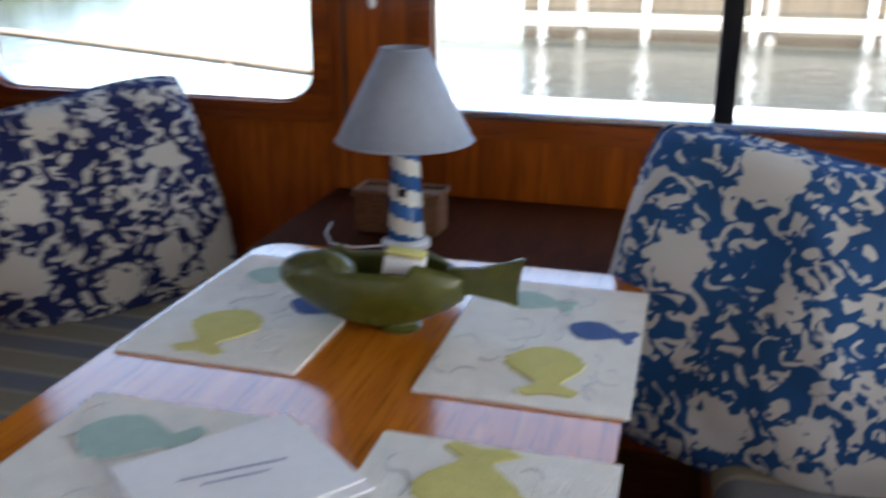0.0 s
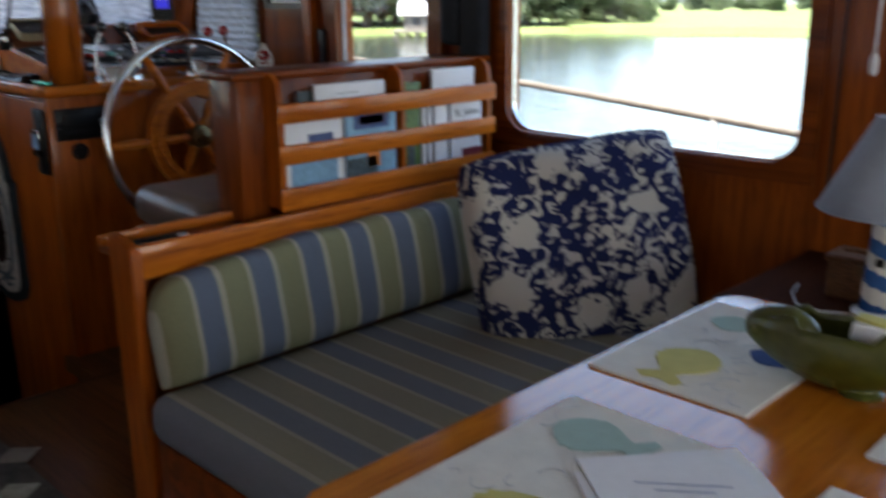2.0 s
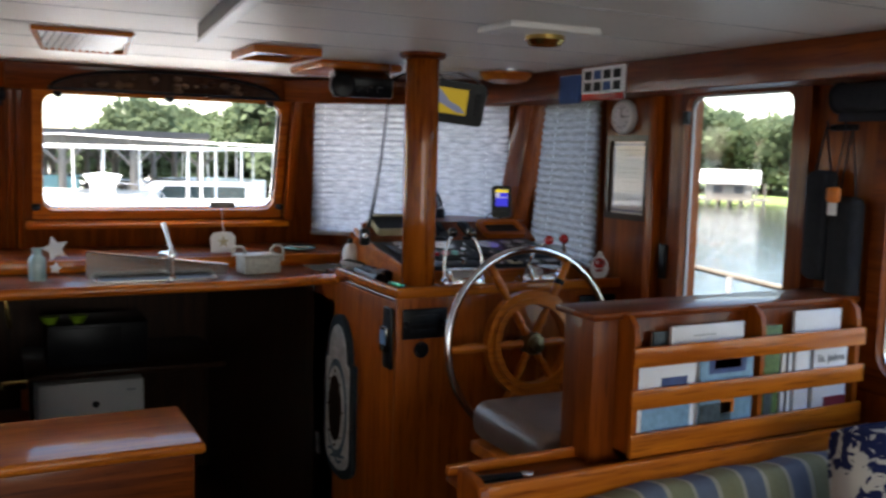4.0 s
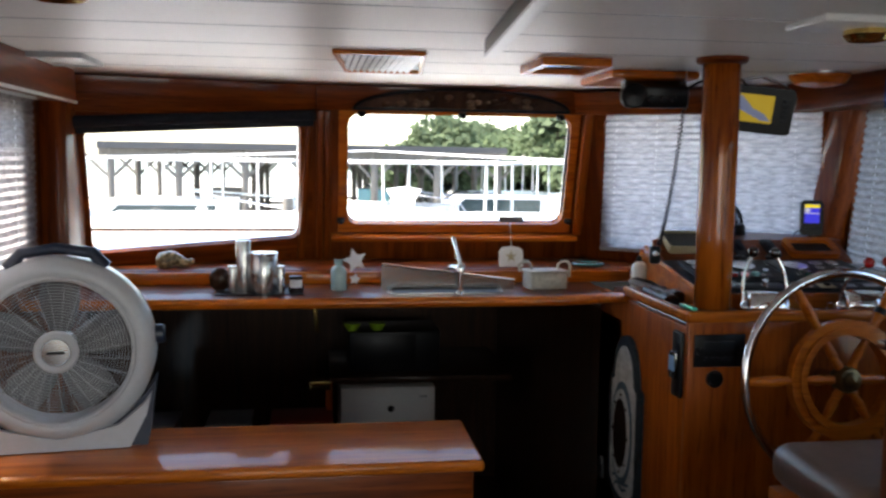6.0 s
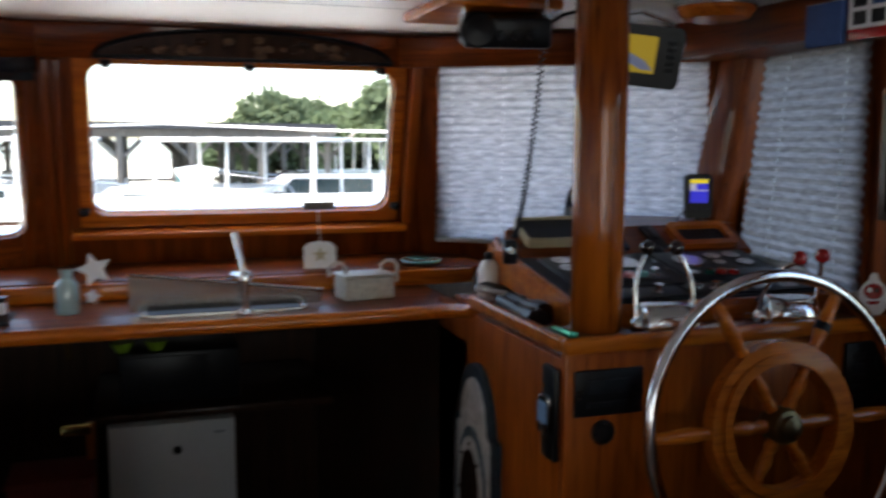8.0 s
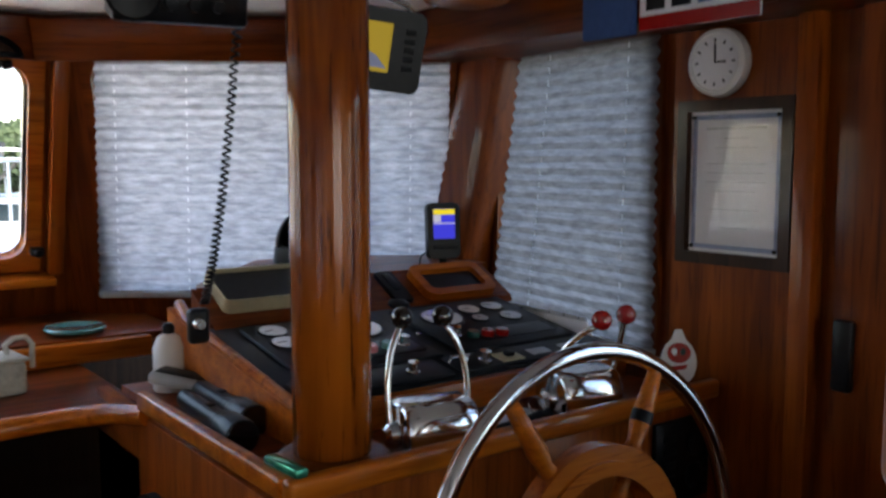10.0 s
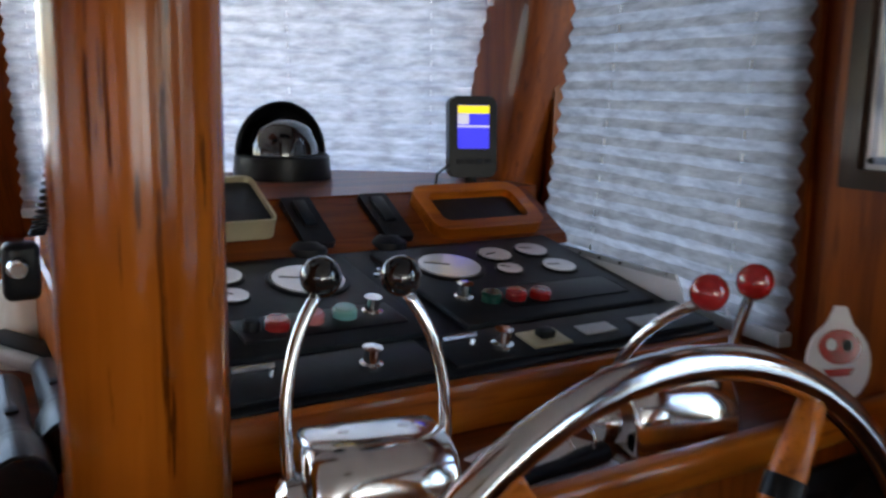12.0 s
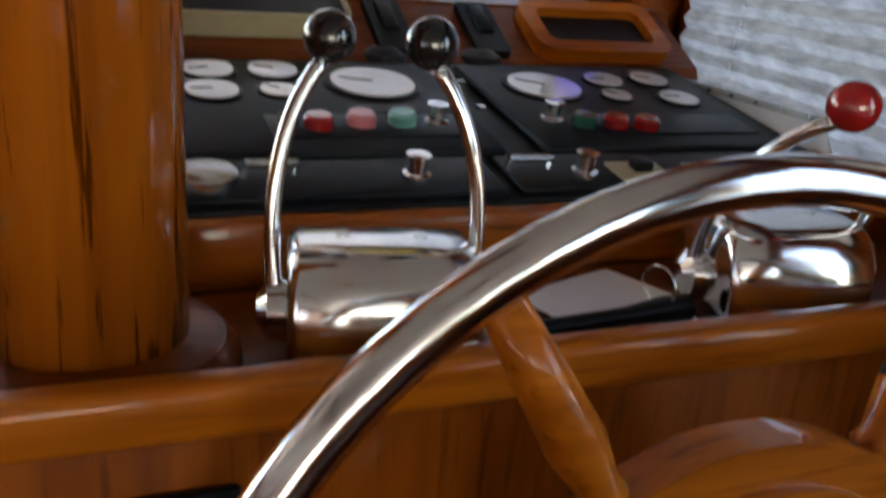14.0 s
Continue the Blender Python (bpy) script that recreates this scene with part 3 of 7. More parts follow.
window("window_1", MC, 1.19, 0.6, 0.06, 0.775, (zz(1.24) + zz(1.83)) / 2, 0.045, 0.07, "raised teak-framed windscreen with round corners", TEAK_LITE)
window("window_2", ML, 1.04, 0.63, 0.05, 0.67, (zz(1.13) + zz(1.76)) / 2, 0.09, 0.05, "port windscreen pane in dark teak", tip=-3.4)
window("window_3", MR, 1.06, 0.74, 0.05, 0.67, (zz(1.12) + zz(1.84)) / 2, 0.03, 0.05, "starboard windscreen behind a pleated blind")
SIDE = plane_pose((WX, 0, 0), (0, -1, 0), (0, 0, 1))


def side_window(name, y0, y1, z0, z1, r, label, width=0.05):
    return window(name, SIDE, y1 - y0, z1 - z0, r, -(y0 + y1) / 2, (z0 + z1) / 2, width, 0.05, label, TEAK_X)


side_window("window_4", 2.86, 3.9, 0.917, 1.74, 0.09, "large saloon side window with round corners")
side_window("window_5", 0.98, 2.53, 0.9, 1.73, 0.02, "sliding saloon window in an aluminium track")
side_window("window_6", -0.6, 0.75, 0.9, 1.72, 0.05, "aft saloon side window")
FORE = plane_pose((WX, 5.33, 0), (-0.14, -0.95, 0), (0, 0, 1))
window("window_7", FORE, 0.68, 0.74, 0.04, -0.4, 1.47, 0.03, 0.05, "helm side window behind a pleated blind", TEAK_Z)
PORTW = plane_pose((PX, 0, 0), (0, 1, 0), (0, 0, 1))
# window_9 and window_10 are out of view, added as openings for daylight
for nm, y0, y1 in (("window_8", 4.8, 6.0), ("window_9", 3.1, 4.3), ("window_10", 1.3, 2.5)):
    window(nm, PORTW, y1 - y0, 0.7 if nm == "window_8" else 0.8, 0.05, (y0 + y1) / 2, 1.45 if nm == "window_8" else 1.35, 0.04, 0.05, "port side cabin window")

# window mullion of the slider
mull = thing("window_11", "dark metal stile of the sliding window", "window", kind="structure")
part("stile", box(WX + 0.0, 1.78, 0.9, WX + 0.03, 1.83, 1.73, 0.004), BLACK, mull)
part("track", box(WX - 0.004, 0.98, 0.9, WX + 0.045, 2.53, 0.922, 0.003), STEEL, mull, "aluminium track")

# sliding side door with its window
door = thing("door_1", "varnished teak sliding side door with a tall window", "door", kind="structure")
part("door_frame", frame_ring(0.53, 0.91, 0.05, 0.075, 0.03, m=plane_pose((WX, 4.535, 1.375), (0, -1, 0), (0, 0, 1)) @ Matrix.Translation((0, -0.03, 0))), TEAK_Z, door)
part("trim_ring", frame_ring(0.518, 0.898, 0.05, 0.012, 0.012, m=plane_pose((WX, 4.535, 1.375), (0, -1, 0), (0, 0, 1)) @ Matrix.Translation((0, 0.005, 0)), outer_r=0.05), GREY_PLASTIC, door)
dp = part("pane", outline_prism(rounded(0.53, 0.91, 0.05), 0.004, m=plane_pose((WX, 4.535, 1.375), (0, -1, 0), (0, 0, 1)) @ Matrix.Translation((0, 0.02, 0))), GLASS, door)
dp.visible_shadow = False
part("latch", box(WX - 0.05, 4.86, 1.1, WX - 0.03, 4.9, 1.24, 0.006), BLACK, door, "black recessed latch")
part("door_post", box(WX - 0.045, 4.95, 0.0, WX, 5.0, 1.84, 0.006), TEAK_LITE_Z, door)
part("handle", box(WX - 0.06, 4.765, 1.72, WX - 0.03, 4.785, 1.77, 0.004), BLACK, door)

# soffit along the starboard side and over the windscreen
structure("trim_soffit", box(2.42, -1.2, 1.84, WX + 0.1, 6.25, CEIL, 0.008), TEAK_Y, "varnished teak soffit box along the cabin side")
structure("trim_soffit_port", box(PX, -1.2, 1.83, PX + 0.17, 6.4, CEIL, 0.008), TEAK_Y, "varnished teak soffit along the port side")
structure("trim_strip", box(PX + 0.165, 3.0, 1.82, PX + 0.175, 6.4, 1.832), WHITE_PAINT, "white edge strip under the port soffit")
hd = structure("trim_header_1", box(0.02, -0.03, zz(1.845), 1.53, -0.003, zz(CEIL) - 0.002, 0.004), TEAK_X, "varnished teak header board")
hd.matrix_world = MC
hd = structure("trim_header_2", box(0.0, -0.03, zz(1.8), 1.25, -0.003, zz(CEIL) - 0.002, 0.004), TEAK_X, "varnished teak header board over the port pane")
hd.matrix_world = ML
hd = structure("trim_header_3", box(0.0, -0.06, zz(1.85), 1.2, -0.003, zz(CEIL) - 0.002, 0.004), TEAK_X, "varnished teak header over the helm windscreen")
hd.matrix_world = MR
sl = structure("trim_sill", box(0.1, -0.075, zz(1.17), 1.45, -0.002, zz(1.195), 0.006), TEAK_LITE, "honey teak sill under the windscreen")
sl.matrix_world = MC
jb = structure("trim_jamb", box(1.43, -0.055, zz(1.2), 1.475, -0.002, zz(1.86), 0.005), TEAK_LITE_Z, "honey teak jamb beside the windscreen")
jb.matrix_world = MC
for i, (mm, u) in enumerate(((MC, 0.06), (MC, 0.02), (ML, 1.2))):
    st = structure(f"trim_stile_{i + 1}", box(u, -0.028, 0.02, u + 0.035, -0.002, zz(1.84), 0.006), TEAK_Z, "teak stile between the windscreen panes")
    st.matrix_world = mm
st = structure("trim_post_starboard", box(2.6, 6.2, 0.9, 2.76, 6.38, 1.9, 0.012, m=Matrix(((1, 0, 0, 0), (0, 1, -0.25, 0.225), (0, 0, 1, 0), (0, 0, 0, 1)))), TEAK_Z, "teak corner post at the helm windscreen")
structure("trim_post_port", box(PX, 6.42, 0.3, PX + 0.12, 6.72, CEIL, 0.01), TEAK_Z, "teak corner post on the port side")

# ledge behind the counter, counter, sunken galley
# galley bulkheads take the near-black wood, so their dimness is in the colour
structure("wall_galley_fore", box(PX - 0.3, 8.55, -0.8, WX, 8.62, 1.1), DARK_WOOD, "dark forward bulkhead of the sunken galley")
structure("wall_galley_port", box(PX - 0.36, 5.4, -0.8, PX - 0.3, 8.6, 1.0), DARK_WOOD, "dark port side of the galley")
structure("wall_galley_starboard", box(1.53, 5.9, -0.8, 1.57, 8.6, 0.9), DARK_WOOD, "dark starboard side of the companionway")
structure("deck_head", box(PX - 0.3, 7.08, 0.96, WX, 8.62, 1.02), WHITE_PAINT, "white underside of the foredeck")
structure("foredeck", box(PX - 0.6, 7.25, 1.02, WX + 0.4, 11.0, 1.08), GELCOAT, "white foredeck outside")
structure("wall_port_low", box(PX - 0.3, 5.4, 0.9, PX, 6.9, 0.98), TEAK_Y, "port ledge")

counter = thing("galley_counter", "long varnished teak counter with a rounded nosing", "counter")
part("worktop", box(PX, 6.1, 0.945, 1.6, 6.62, 0.98, 0.012), TEAK_X, counter)
part("nosing", tube([(PX, 6.1, 0.96), (1.3, 6.1, 0.96), (1.42, 6.07, 0.97), (1.5, 5.98, 0.99), (1.535, 5.85, 1.01)], 0.024, 12), TEAK_LITE, counter)
part("upstand", box(PX, 6.56, 0.98, 1.8, 6.6, 1.04, 0.008), TEAK_LITE, counter)
part("back_shelf", box(PX, 6.6, 1.02, 1.9, 7.08, 1.045, 0.004), TEAK_X, counter)


def cabinet():
    g = thing("companionway_cabinet", "low varnished teak cabinet with a thick rounded top", "cabinet")
    part("top", box(PX, 5.01, 0.56, 0.755, 5.5, 0.6, 0.015, seg=3), TEAK_LITE, g)
    part("body", box(PX, 5.03, 0.0, 0.72, 5.46, 0.56, 0.006), TEAK_X, g)


cabinet()

# companionway step
structure("stair_step_1", box(0.8, 5.0, -0.27, 1.52, 5.28, -0.24), FLOOR_WOOD, "dark teak companionway step")
structure("stair_step_2", box(0.8, 5.3, -0.52, 1.52, 5.58, -0.49), FLOOR_WOOD, "dark teak companionway step")
# riser and galley sides: shade put into the near-black wood colour
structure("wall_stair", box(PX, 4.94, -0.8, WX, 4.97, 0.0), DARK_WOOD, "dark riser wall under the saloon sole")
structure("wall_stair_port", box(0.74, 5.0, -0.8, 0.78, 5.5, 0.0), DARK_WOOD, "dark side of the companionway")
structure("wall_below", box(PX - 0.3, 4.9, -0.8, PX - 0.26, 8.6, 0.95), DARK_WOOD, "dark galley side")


# ---- helm ----
def console():
    g = thing("helm_console", "varnished teak helm console with a raised lip", "helm console")
    part("front", box(1.53, 5.2, 0.0, 2.59, 5.23, 1.03, 0.004), TEAK_LITE_Z, g)
    part("side", box(1.53, 5.23, -0.75, 1.56, 6.2, 1.0, 0.004), TEAK_LITE_Z, g)
    part("tray", box(1.56, 5.23, 1.0, 2.59, 6.1, 1.02, 0.0), TEAK_X, g)
    part("lip", box(1.515, 5.175, 1.02, 2.59, 5.205, 1.062, 0.01, seg=3), TEAK_LITE, g)
    part("side_lip", box(1.512, 5.2, 1.02, 1.54, 5.86, 1.062, 0.01, seg=3), TEAK_LITE, g)
    # sloping cheek of the instrument box
    part("cheek", outline_prism([(5.44, 1.0), (6.06, 1.0), (6.06, 1.2), (5.98, 1.178), (5.44, 1.085)], 0.03, m=Matrix(((0, 1, 0, 1.66), (1, 0, 0, 0), (0, 0, 1, 0), (0, 0, 0, 1)))), TEAK_LITE, g)
    part("cheek_edge", tube([(1.675, 5.44, 1.088), (1.675, 5.97, 1.178), (1.69, 6.06, 1.205)], 0.014, 10), TEAK_LITE, g)
    part("dash_front", box(1.69, 5.43, 1.02, 2.57, 5.46, 1.085, 0.008), TEAK_LITE, g)
    return g


console()

TILT = math.degrees(math.atan2(0.105, 0.6))
DASH = pose(0, 5.45, 1.09, TILT)


def dash():
    g = thing("instrument_panel", "charcoal instrument panel with white gauges and switches", "instrument panel")
    g.matrix_world = DASH
    part("base", box(1.69, 0.0, -0.02, 2.543, 0.46, 0.0, 0.004), CHARCOAL, g)
    part("lower_panel", box(1.7, 0.01, 0.0, 2.06, 0.098, 0.008, 0.004), CHARCOAL, g)
    part("lower_panel", box(2.075, 0.01, 0.0, 2.54, 0.098, 0.008, 0.004), CHARCOAL, g)
    for x in (1.745, 2.15):
        part("gauge_panel", box(x, 0.13, 0.0, x + 0.355, 0.435, 0.012, 0.006), CHARCOAL, g)
        part("switch_well", box(x + 0.1, 0.165, 0.012, x + 0.33, 0.235, 0.014, 0.002), BLACK, g)

    def gauge(x, y, r):
        rim = part("gauge", lathe([(r * 1.08, 0.0), (r * 1.08, 0.003), (r * 1.0, 0.004), (r * 0.97, 0.003), (0.001, 0.003)], 28, m=Matrix.Translation((x, y, 0.012))), BLACK, g)
        part("dial", lathe([(r * 0.93, 0.0), (r * 0.93, 0.002), (0.001, 0.002)], 28, m=Matrix.Translation((x, y, 0.0152))), DIAL, rim, "white dial")
        part("needle", box(-0.001, 0, 0, 0.001, r * 0.75, 0.001, m=Matrix.Translation((x, y, 0.0173)) @ pose(0, 0, 0, 0, 0, random.uniform(20, 120))), BLACK, rim)

    for x, y, r in ((1.805, 0.385, 0.033), (1.8, 0.31, 0.033), (1.885, 0.385, 0.033), (1.878, 0.31, 0.024), (2.003, 0.34, 0.058), (2.245, 0.335, 0.055), (2.355, 0.365, 0.03), (2.34, 0.3, 0.022), (2.435, 0.37, 0.03), (2.435, 0.29, 0.03)):
        gauge(x, y, r)

    def button(x, y, mat, label, r=0.016):
        part("button", lathe([(r, 0), (r, 0.01), (r * 0.8, 0.014), (0.001, 0.0145)], 18, m=Matrix.Translation((x, y, 0.014))), mat, g, label)

    pink = material("pink_lens", (0.62, 0.2, 0.2), 0.25, scale=10, vary=0.1, coat=0.6)
    green = material("green_lens", (0.15, 0.4, 0.36), 0.25, scale=10, vary=0.1, coat=0.6)
    dgreen = material("dark_green_lens", (0.01, 0.08, 0.06), 0.25, scale=10, vary=0.1, coat=0.6)
    button(1.865, 0.2, BLACK, "black push button", 0.012)
    for x, y, mt, lb in ((1.898, 0.196, RED_GLOSS, "red warning lamp"), (1.949, 0.203, pink, "faded red warning lamp"), (1.998, 0.205, green, "green indicator lamp"), (2.232, 0.195, dgreen, "dark green indicator lamp"), (2.274, 0.191, RED_GLOSS, "red warning lamp"), (2.314, 0.184, RED_GLOSS, "red warning lamp")):
        part("button", lathe([(0.017, 0), (0.017, 0.01), (0.014, 0.014), (0.001, 0.0145)], 18, m=Matrix.Translation((x, y, 0.014))), mt, g, lb)
    for x, y in ((2.042, 0.21), (2.198, 0.218), (1.968, 0.066), (2.16, 0.062)):
        part("key_switch", lathe([(0.015, 0), (0.015, 0.006), (0.01, 0.008), (0.01, 0.024), (0.013, 0.026), (0.001, 0.027)], 18, m=Matrix.Translation((x, y, 0.009))), CHROME, g, "chrome key switch")
    for x in (1.8, 2.08):
        part("handle_bar", tube([(x, 0.085, 0.008), (x, 0.085, 0.02), (x + 0.05, 0.085, 0.02), (x + 0.05, 0.085, 0.008)], 0.005, 8), STEEL, g)
    part("meter", lathe([(0.03, 0), (0.03, 0.01), (0.027, 0.012), (0.001, 0.012)], 24, m=Matrix.Translation((1.762, 0.075, 0.008))), STEEL, g, "round steel-rimmed meter")
    part("toggle_plate", box(2.2, 0.042, 0.008, 2.265, 0.09, 0.012, 0.002), CREAM, g, "cream toggle plate")
    part("toggle", box(2.222, 0.056, 0.012, 2.245, 0.076, 0.024, 0.003), BLACK, g)
    for x in (2.3, 2.4):
        part("label_plate", box(x, 0.055, 0.008, x + 0.06, 0.085, 0.011, 0.002), GREY_PLASTIC, g)
    for x, y in ((2.115, 0.335), (2.13, 0.355), (2.12, 0.26)):
        part("screw", lathe([(0.006, 0), (0.006, 0.004), (0.001, 0.005)], 10, m=Matrix.Translation((x, y, 0.01))), CHROME, g)
    for c in g.children:
        if not c.name.startswith(("base", "lower_panel")):
            c.location.y = -0.026


dash()


def hump():
    g = thing("dash_hump", "teak instrument box with square recesses behind the gauges", "dash box")
    part("top", outline_prism([(1.715, 6.02), (2.62, 6.02), (2.62, 6.5), (2.1, 6.5), (1.745, 6.09)], 0.095, m=Matrix.Translation((0, 0, 1.245)) @ FLAT), TEAK_X, g)
    part("slope", outline_prism([(5.88, 1.15), (6.025, 1.15), (6.025, 1.244), (5.888, 1.168)], 0.89, m=Matrix(((0, 1, 0, 1.705), (1, 0, 0, 0), (0, 0, 1, 0), (0, 0, 0, 1)))), TEAK_X, g)
    sm = plane_pose((2.4, 5.955, 1.206), (1, 0, 0), (0, 0.137, 0.076))
    part("recess_frame", frame_ring(0.19, 0.085, 0.015, 0.026, 0.03, m=sm @ Matrix.Translation((0.03, -0.022, 0)), outer_r=0.03), TEAK_LITE, g, "teak frame round an empty recess")
    part("recess", outline_prism(rounded(0.19, 0.085, 0.01), 0.003, m=sm @ Matrix.Translation((0.03, -0.006, 0))), BLACK, g)
    for x in (2.085, 2.235):
        part("switch_panel", outline_prism(rounded(0.055, 0.13, 0.006), 0.012, m=sm @ Matrix.Translation((x - 2.4, -0.012, 0.0))), BLACK, g, "black switch panel")
        part("switch", box(-0.012, -0.018, -0.02, 0.012, -0.01, 0.05, 0.003, m=sm @ Matrix.Translation((x - 2.4, 0, 0.0))), CHARCOAL, g)
        part("visor", lathe([(0.034, 0), (0.032, 0.012), (0.018, 0.022), (0.001, 0.024)], 16, m=Matrix.Translation((x - 0.02, 5.905, 1.165))), BLACK, g)


hump()


def open_box():
    g = thing("open_box", "open cream plastic tray with a black lining on the dash", "tray")
    m = plane_pose((1.885, 5.985, 1.25), (1, 0, 0), (0, 1, 0.45))
    part("shell", frame_ring(0.268, 0.138, 0.012, 0.004, 0.045, m=m @ Matrix.Translation((0, -0.005, 0)), outer_r=0.018), CREAM, g)
    part("lining", outline_prism(rounded(0.268, 0.138, 0.012), 0.004, m=m @ Matrix.Translation((0, 0.006, 0))), BLACK, g)


open_box()


def compass():
    g = thing("compass", "black hooded compass behind the dash", "compass", Matrix.Translation((2.205, 6.36, 1.215)))
    part("base", lathe([(0.1, 0), (0.105, 0.02), (0.1, 0.075), (0.095, 0.08)], 36), BLACK, g)
    part("dome", lathe([(0.075, 0.08), (0.074, 0.1), (0.06, 0.135), (0.035, 0.152), (0.001, 0.158)], 36), BLACK_GLOSS, g, "glossy glass dome")
    hood = bmesh.new()
    rows = []
    for i in range(9):
        a = radians(90 * i / 8)
        rows.append([hood.verts.new((0.1 * math.cos(b) * (1 if i < 1 else math.cos(a)), 0.1 * abs(math.sin(b)) * math.cos(a) * 0.9 + 0.0, 0.08 + 0.11 * math.sin(a))) for b in [math.pi * k / 16 for k in range(17)]])
    for a, b in zip(rows, rows[1:]):
        for k in range(16):
            hood.faces.new((a[k], a[k + 1], b[k + 1], b[k]))
    ob = part("hood", hood, BLACK, g, smooth=True)
    sol = ob.modifiers.new("solid", "SOLIDIFY")
    sol.thickness = 0.006


compass()


def fish_finder():
    g = thing("fish_finder", "small black sonar display with a blue and yellow screen", "sonar display")
    m = plane_pose((2.507, 6.08, 1.237), (1, -0.35, 0), (0, 0.1, 1))
    g.matrix_world = m
    part("case", outline_prism(rounded(0.1, 0.165, 0.016, cz=0.105), 0.032, bevel=0.003), BLACK, g)
    scr = part("screen", outline_prism(rounded(0.066, 0.088, 0.004, cz=0.125), 0.002, m=Matrix.Translation((0, -0.002, 0))), glow_material("sonar_blue", (0.03, 0.03, 0.6), 0.16), g, "lit blue sonar screen")
    yel = glow_material("sonar_yellow", (0.85, 0.7, 0.02), 0.13)
    part("header", box(-0.033, -0.0035, 0.152, 0.033, -0.002, 0.168), yel, scr, "yellow header bar")
    wht = glow_material("sonar_white", (0.6, 0.6, 0.7), 0.1)
    part("readout", box(-0.033, -0.0035, 0.13, -0.01, -0.002, 0.151), wht, scr, "pale readout block")
    part("line", box(-0.033, -0.0035, 0.124, 0.033, -0.002, 0.128), wht, scr)
    for k in range(4):
        part("key", box(-0.035 + k * 0.02, -0.003, 0.05, -0.022 + k * 0.02, 0.0, 0.06, 0.001), CHARCOAL, g)
    part("bracket", lathe([(0.035, 0), (0.035, 0.008), (0.012, 0.012), (0.012, 0.03)], 18, m=Matrix.Translation((0, 0.02, -0.005))), BLACK, g)
    part("cable", tube([(-0.045, 0.01, 0.05), (-0.075, 0.0, 0.03), (-0.08, 0.0, 0.0), (-0.05, 0.02, -0.005)], 0.003, 8), BLACK, g)


fish_finder()


def pillar():
    g = thing("pillar", "worn varnished teak pillar from console to ceiling", "pillar", Matrix.Translation((1.655, 5.285, 1.02)))
    part("shaft", lathe([(0.067, 0.0), (0.067, 0.3), (0.0675, 0.6), (0.067, 0.95)], 40), TEAK_POST, g, smooth=True)
    part("foot_ring", lathe([(0.1, 0), (0.104, 0.01), (0.103, 0.022), (0.093, 0.034), (0.068, 0.038)], 40), TEAK_X, g, "turned teak base ring")
    part("cap_ring", lathe([(0.068, 0.925), (0.085, 0.93), (0.092, 0.938), (0.092, 0.95)], 40), TEAK_X, g, "turned teak cap ring")


pillar()


def throttle(name, label, m, ball_mat, tops):
    """A chrome engine control with two levers; tops are the knobs' places on the box's own axes."""
    g = thing(name, label, "engine control", m)
    side = [(-0.062, 0.0), (-0.066, 0.02), (-0.066, 0.05), (-0.062, 0.072), (-0.052, 0.09), (-0.038, 0.099), (-0.02, 0.101), (0.0, 0.1015), (0.02, 0.101), (0.036, 0.097), (0.049, 0.086), (0.058, 0.066), (0.063, 0.04), (0.064, 0.0)]
    bm = bmesh.new()
    rings = []
    for x, k in ((-0.068, 0.9), (-0.065, 0.96), (-0.059, 1.0), (-0.02, 1.008), (0.03, 1.008), (0.067, 1.0), (0.073, 0.96), (0.076, 0.9)):
        rings.append([bm.verts.new((x, q * k, z * (k if z > 0.03 else 1.0))) for q, z in side])
    for a, b in zip(rings, rings[1:]):
        for k in range(len(side) - 1):
            bm.faces.new((a[k], a[k + 1], b[k + 1], b[k]))
        bm.faces.new((a[-1], a[0], b[0], b[-1]))
    bm.faces.new(rings[0])
    bm.faces.new(rings[-1])
    housing = part("housing", bm, CHROME, g, smooth=True)
    housing.data.set_sharp_from_angle(angle=radians(50))
    for s, x in ((-1, tops[0]), (1, tops[1])):
        part("screw", lathe([(0.007, 0), (0.006, 0.003), (0.001, 0.003)], 10, m=Matrix.Translation((0.004 + s * 0.03, 0.0, 0.0995))), STEEL, g)
        hub = part("pivot", lathe([(0.02, 0), (0.025, 0.006), (0.023, 0.02), (0.012, 0.028)], 18, m=Matrix.Translation((s * 0.063, 0, 0.04)) @ pose(0, 0, 0, 0, s * 90)), CHROME, g)
        t = Vector(x)
        p0 = Vector((s * 0.076, 0, 0.04))
        bend = Vector((p0.x + s * 0.016, p0.y + 0.3 * (t.y - p0.y), p0.z + 0.7 * (t.z - p0.z)))
        pts = [p0 * (1 - q) ** 2 + bend * 2 * q * (1 - q) + t * q * q for q in [k / 12 for k in range(13)]]
        lev = part("lever", tube(pts, [0.0085, 0.0075] + [0.0065] * 11, 12), CHROME, g, smooth=True)
        part("knob", ball(t + (t - p0).normalized() * 0.015, 0.0205, u=24, v=16), ball_mat, lev, smooth=True)


throttle("gear_control", "chrome twin-lever control with black ball knobs", pose(1.864, 5.29, 1.013, 0, 0, -12), BLACK_GLOSS, ((-0.041, 0.035, 0.232), (0.04, 0.02, 0.232)))
throttle("throttle_control", "chrome twin-lever control with red ball knobs", pose(2.262, 5.3, 1.012, 0, 0, -12), RED_GLOSS, ((-0.028, -0.11, 0.21), (0.052, -0.09, 0.212)))


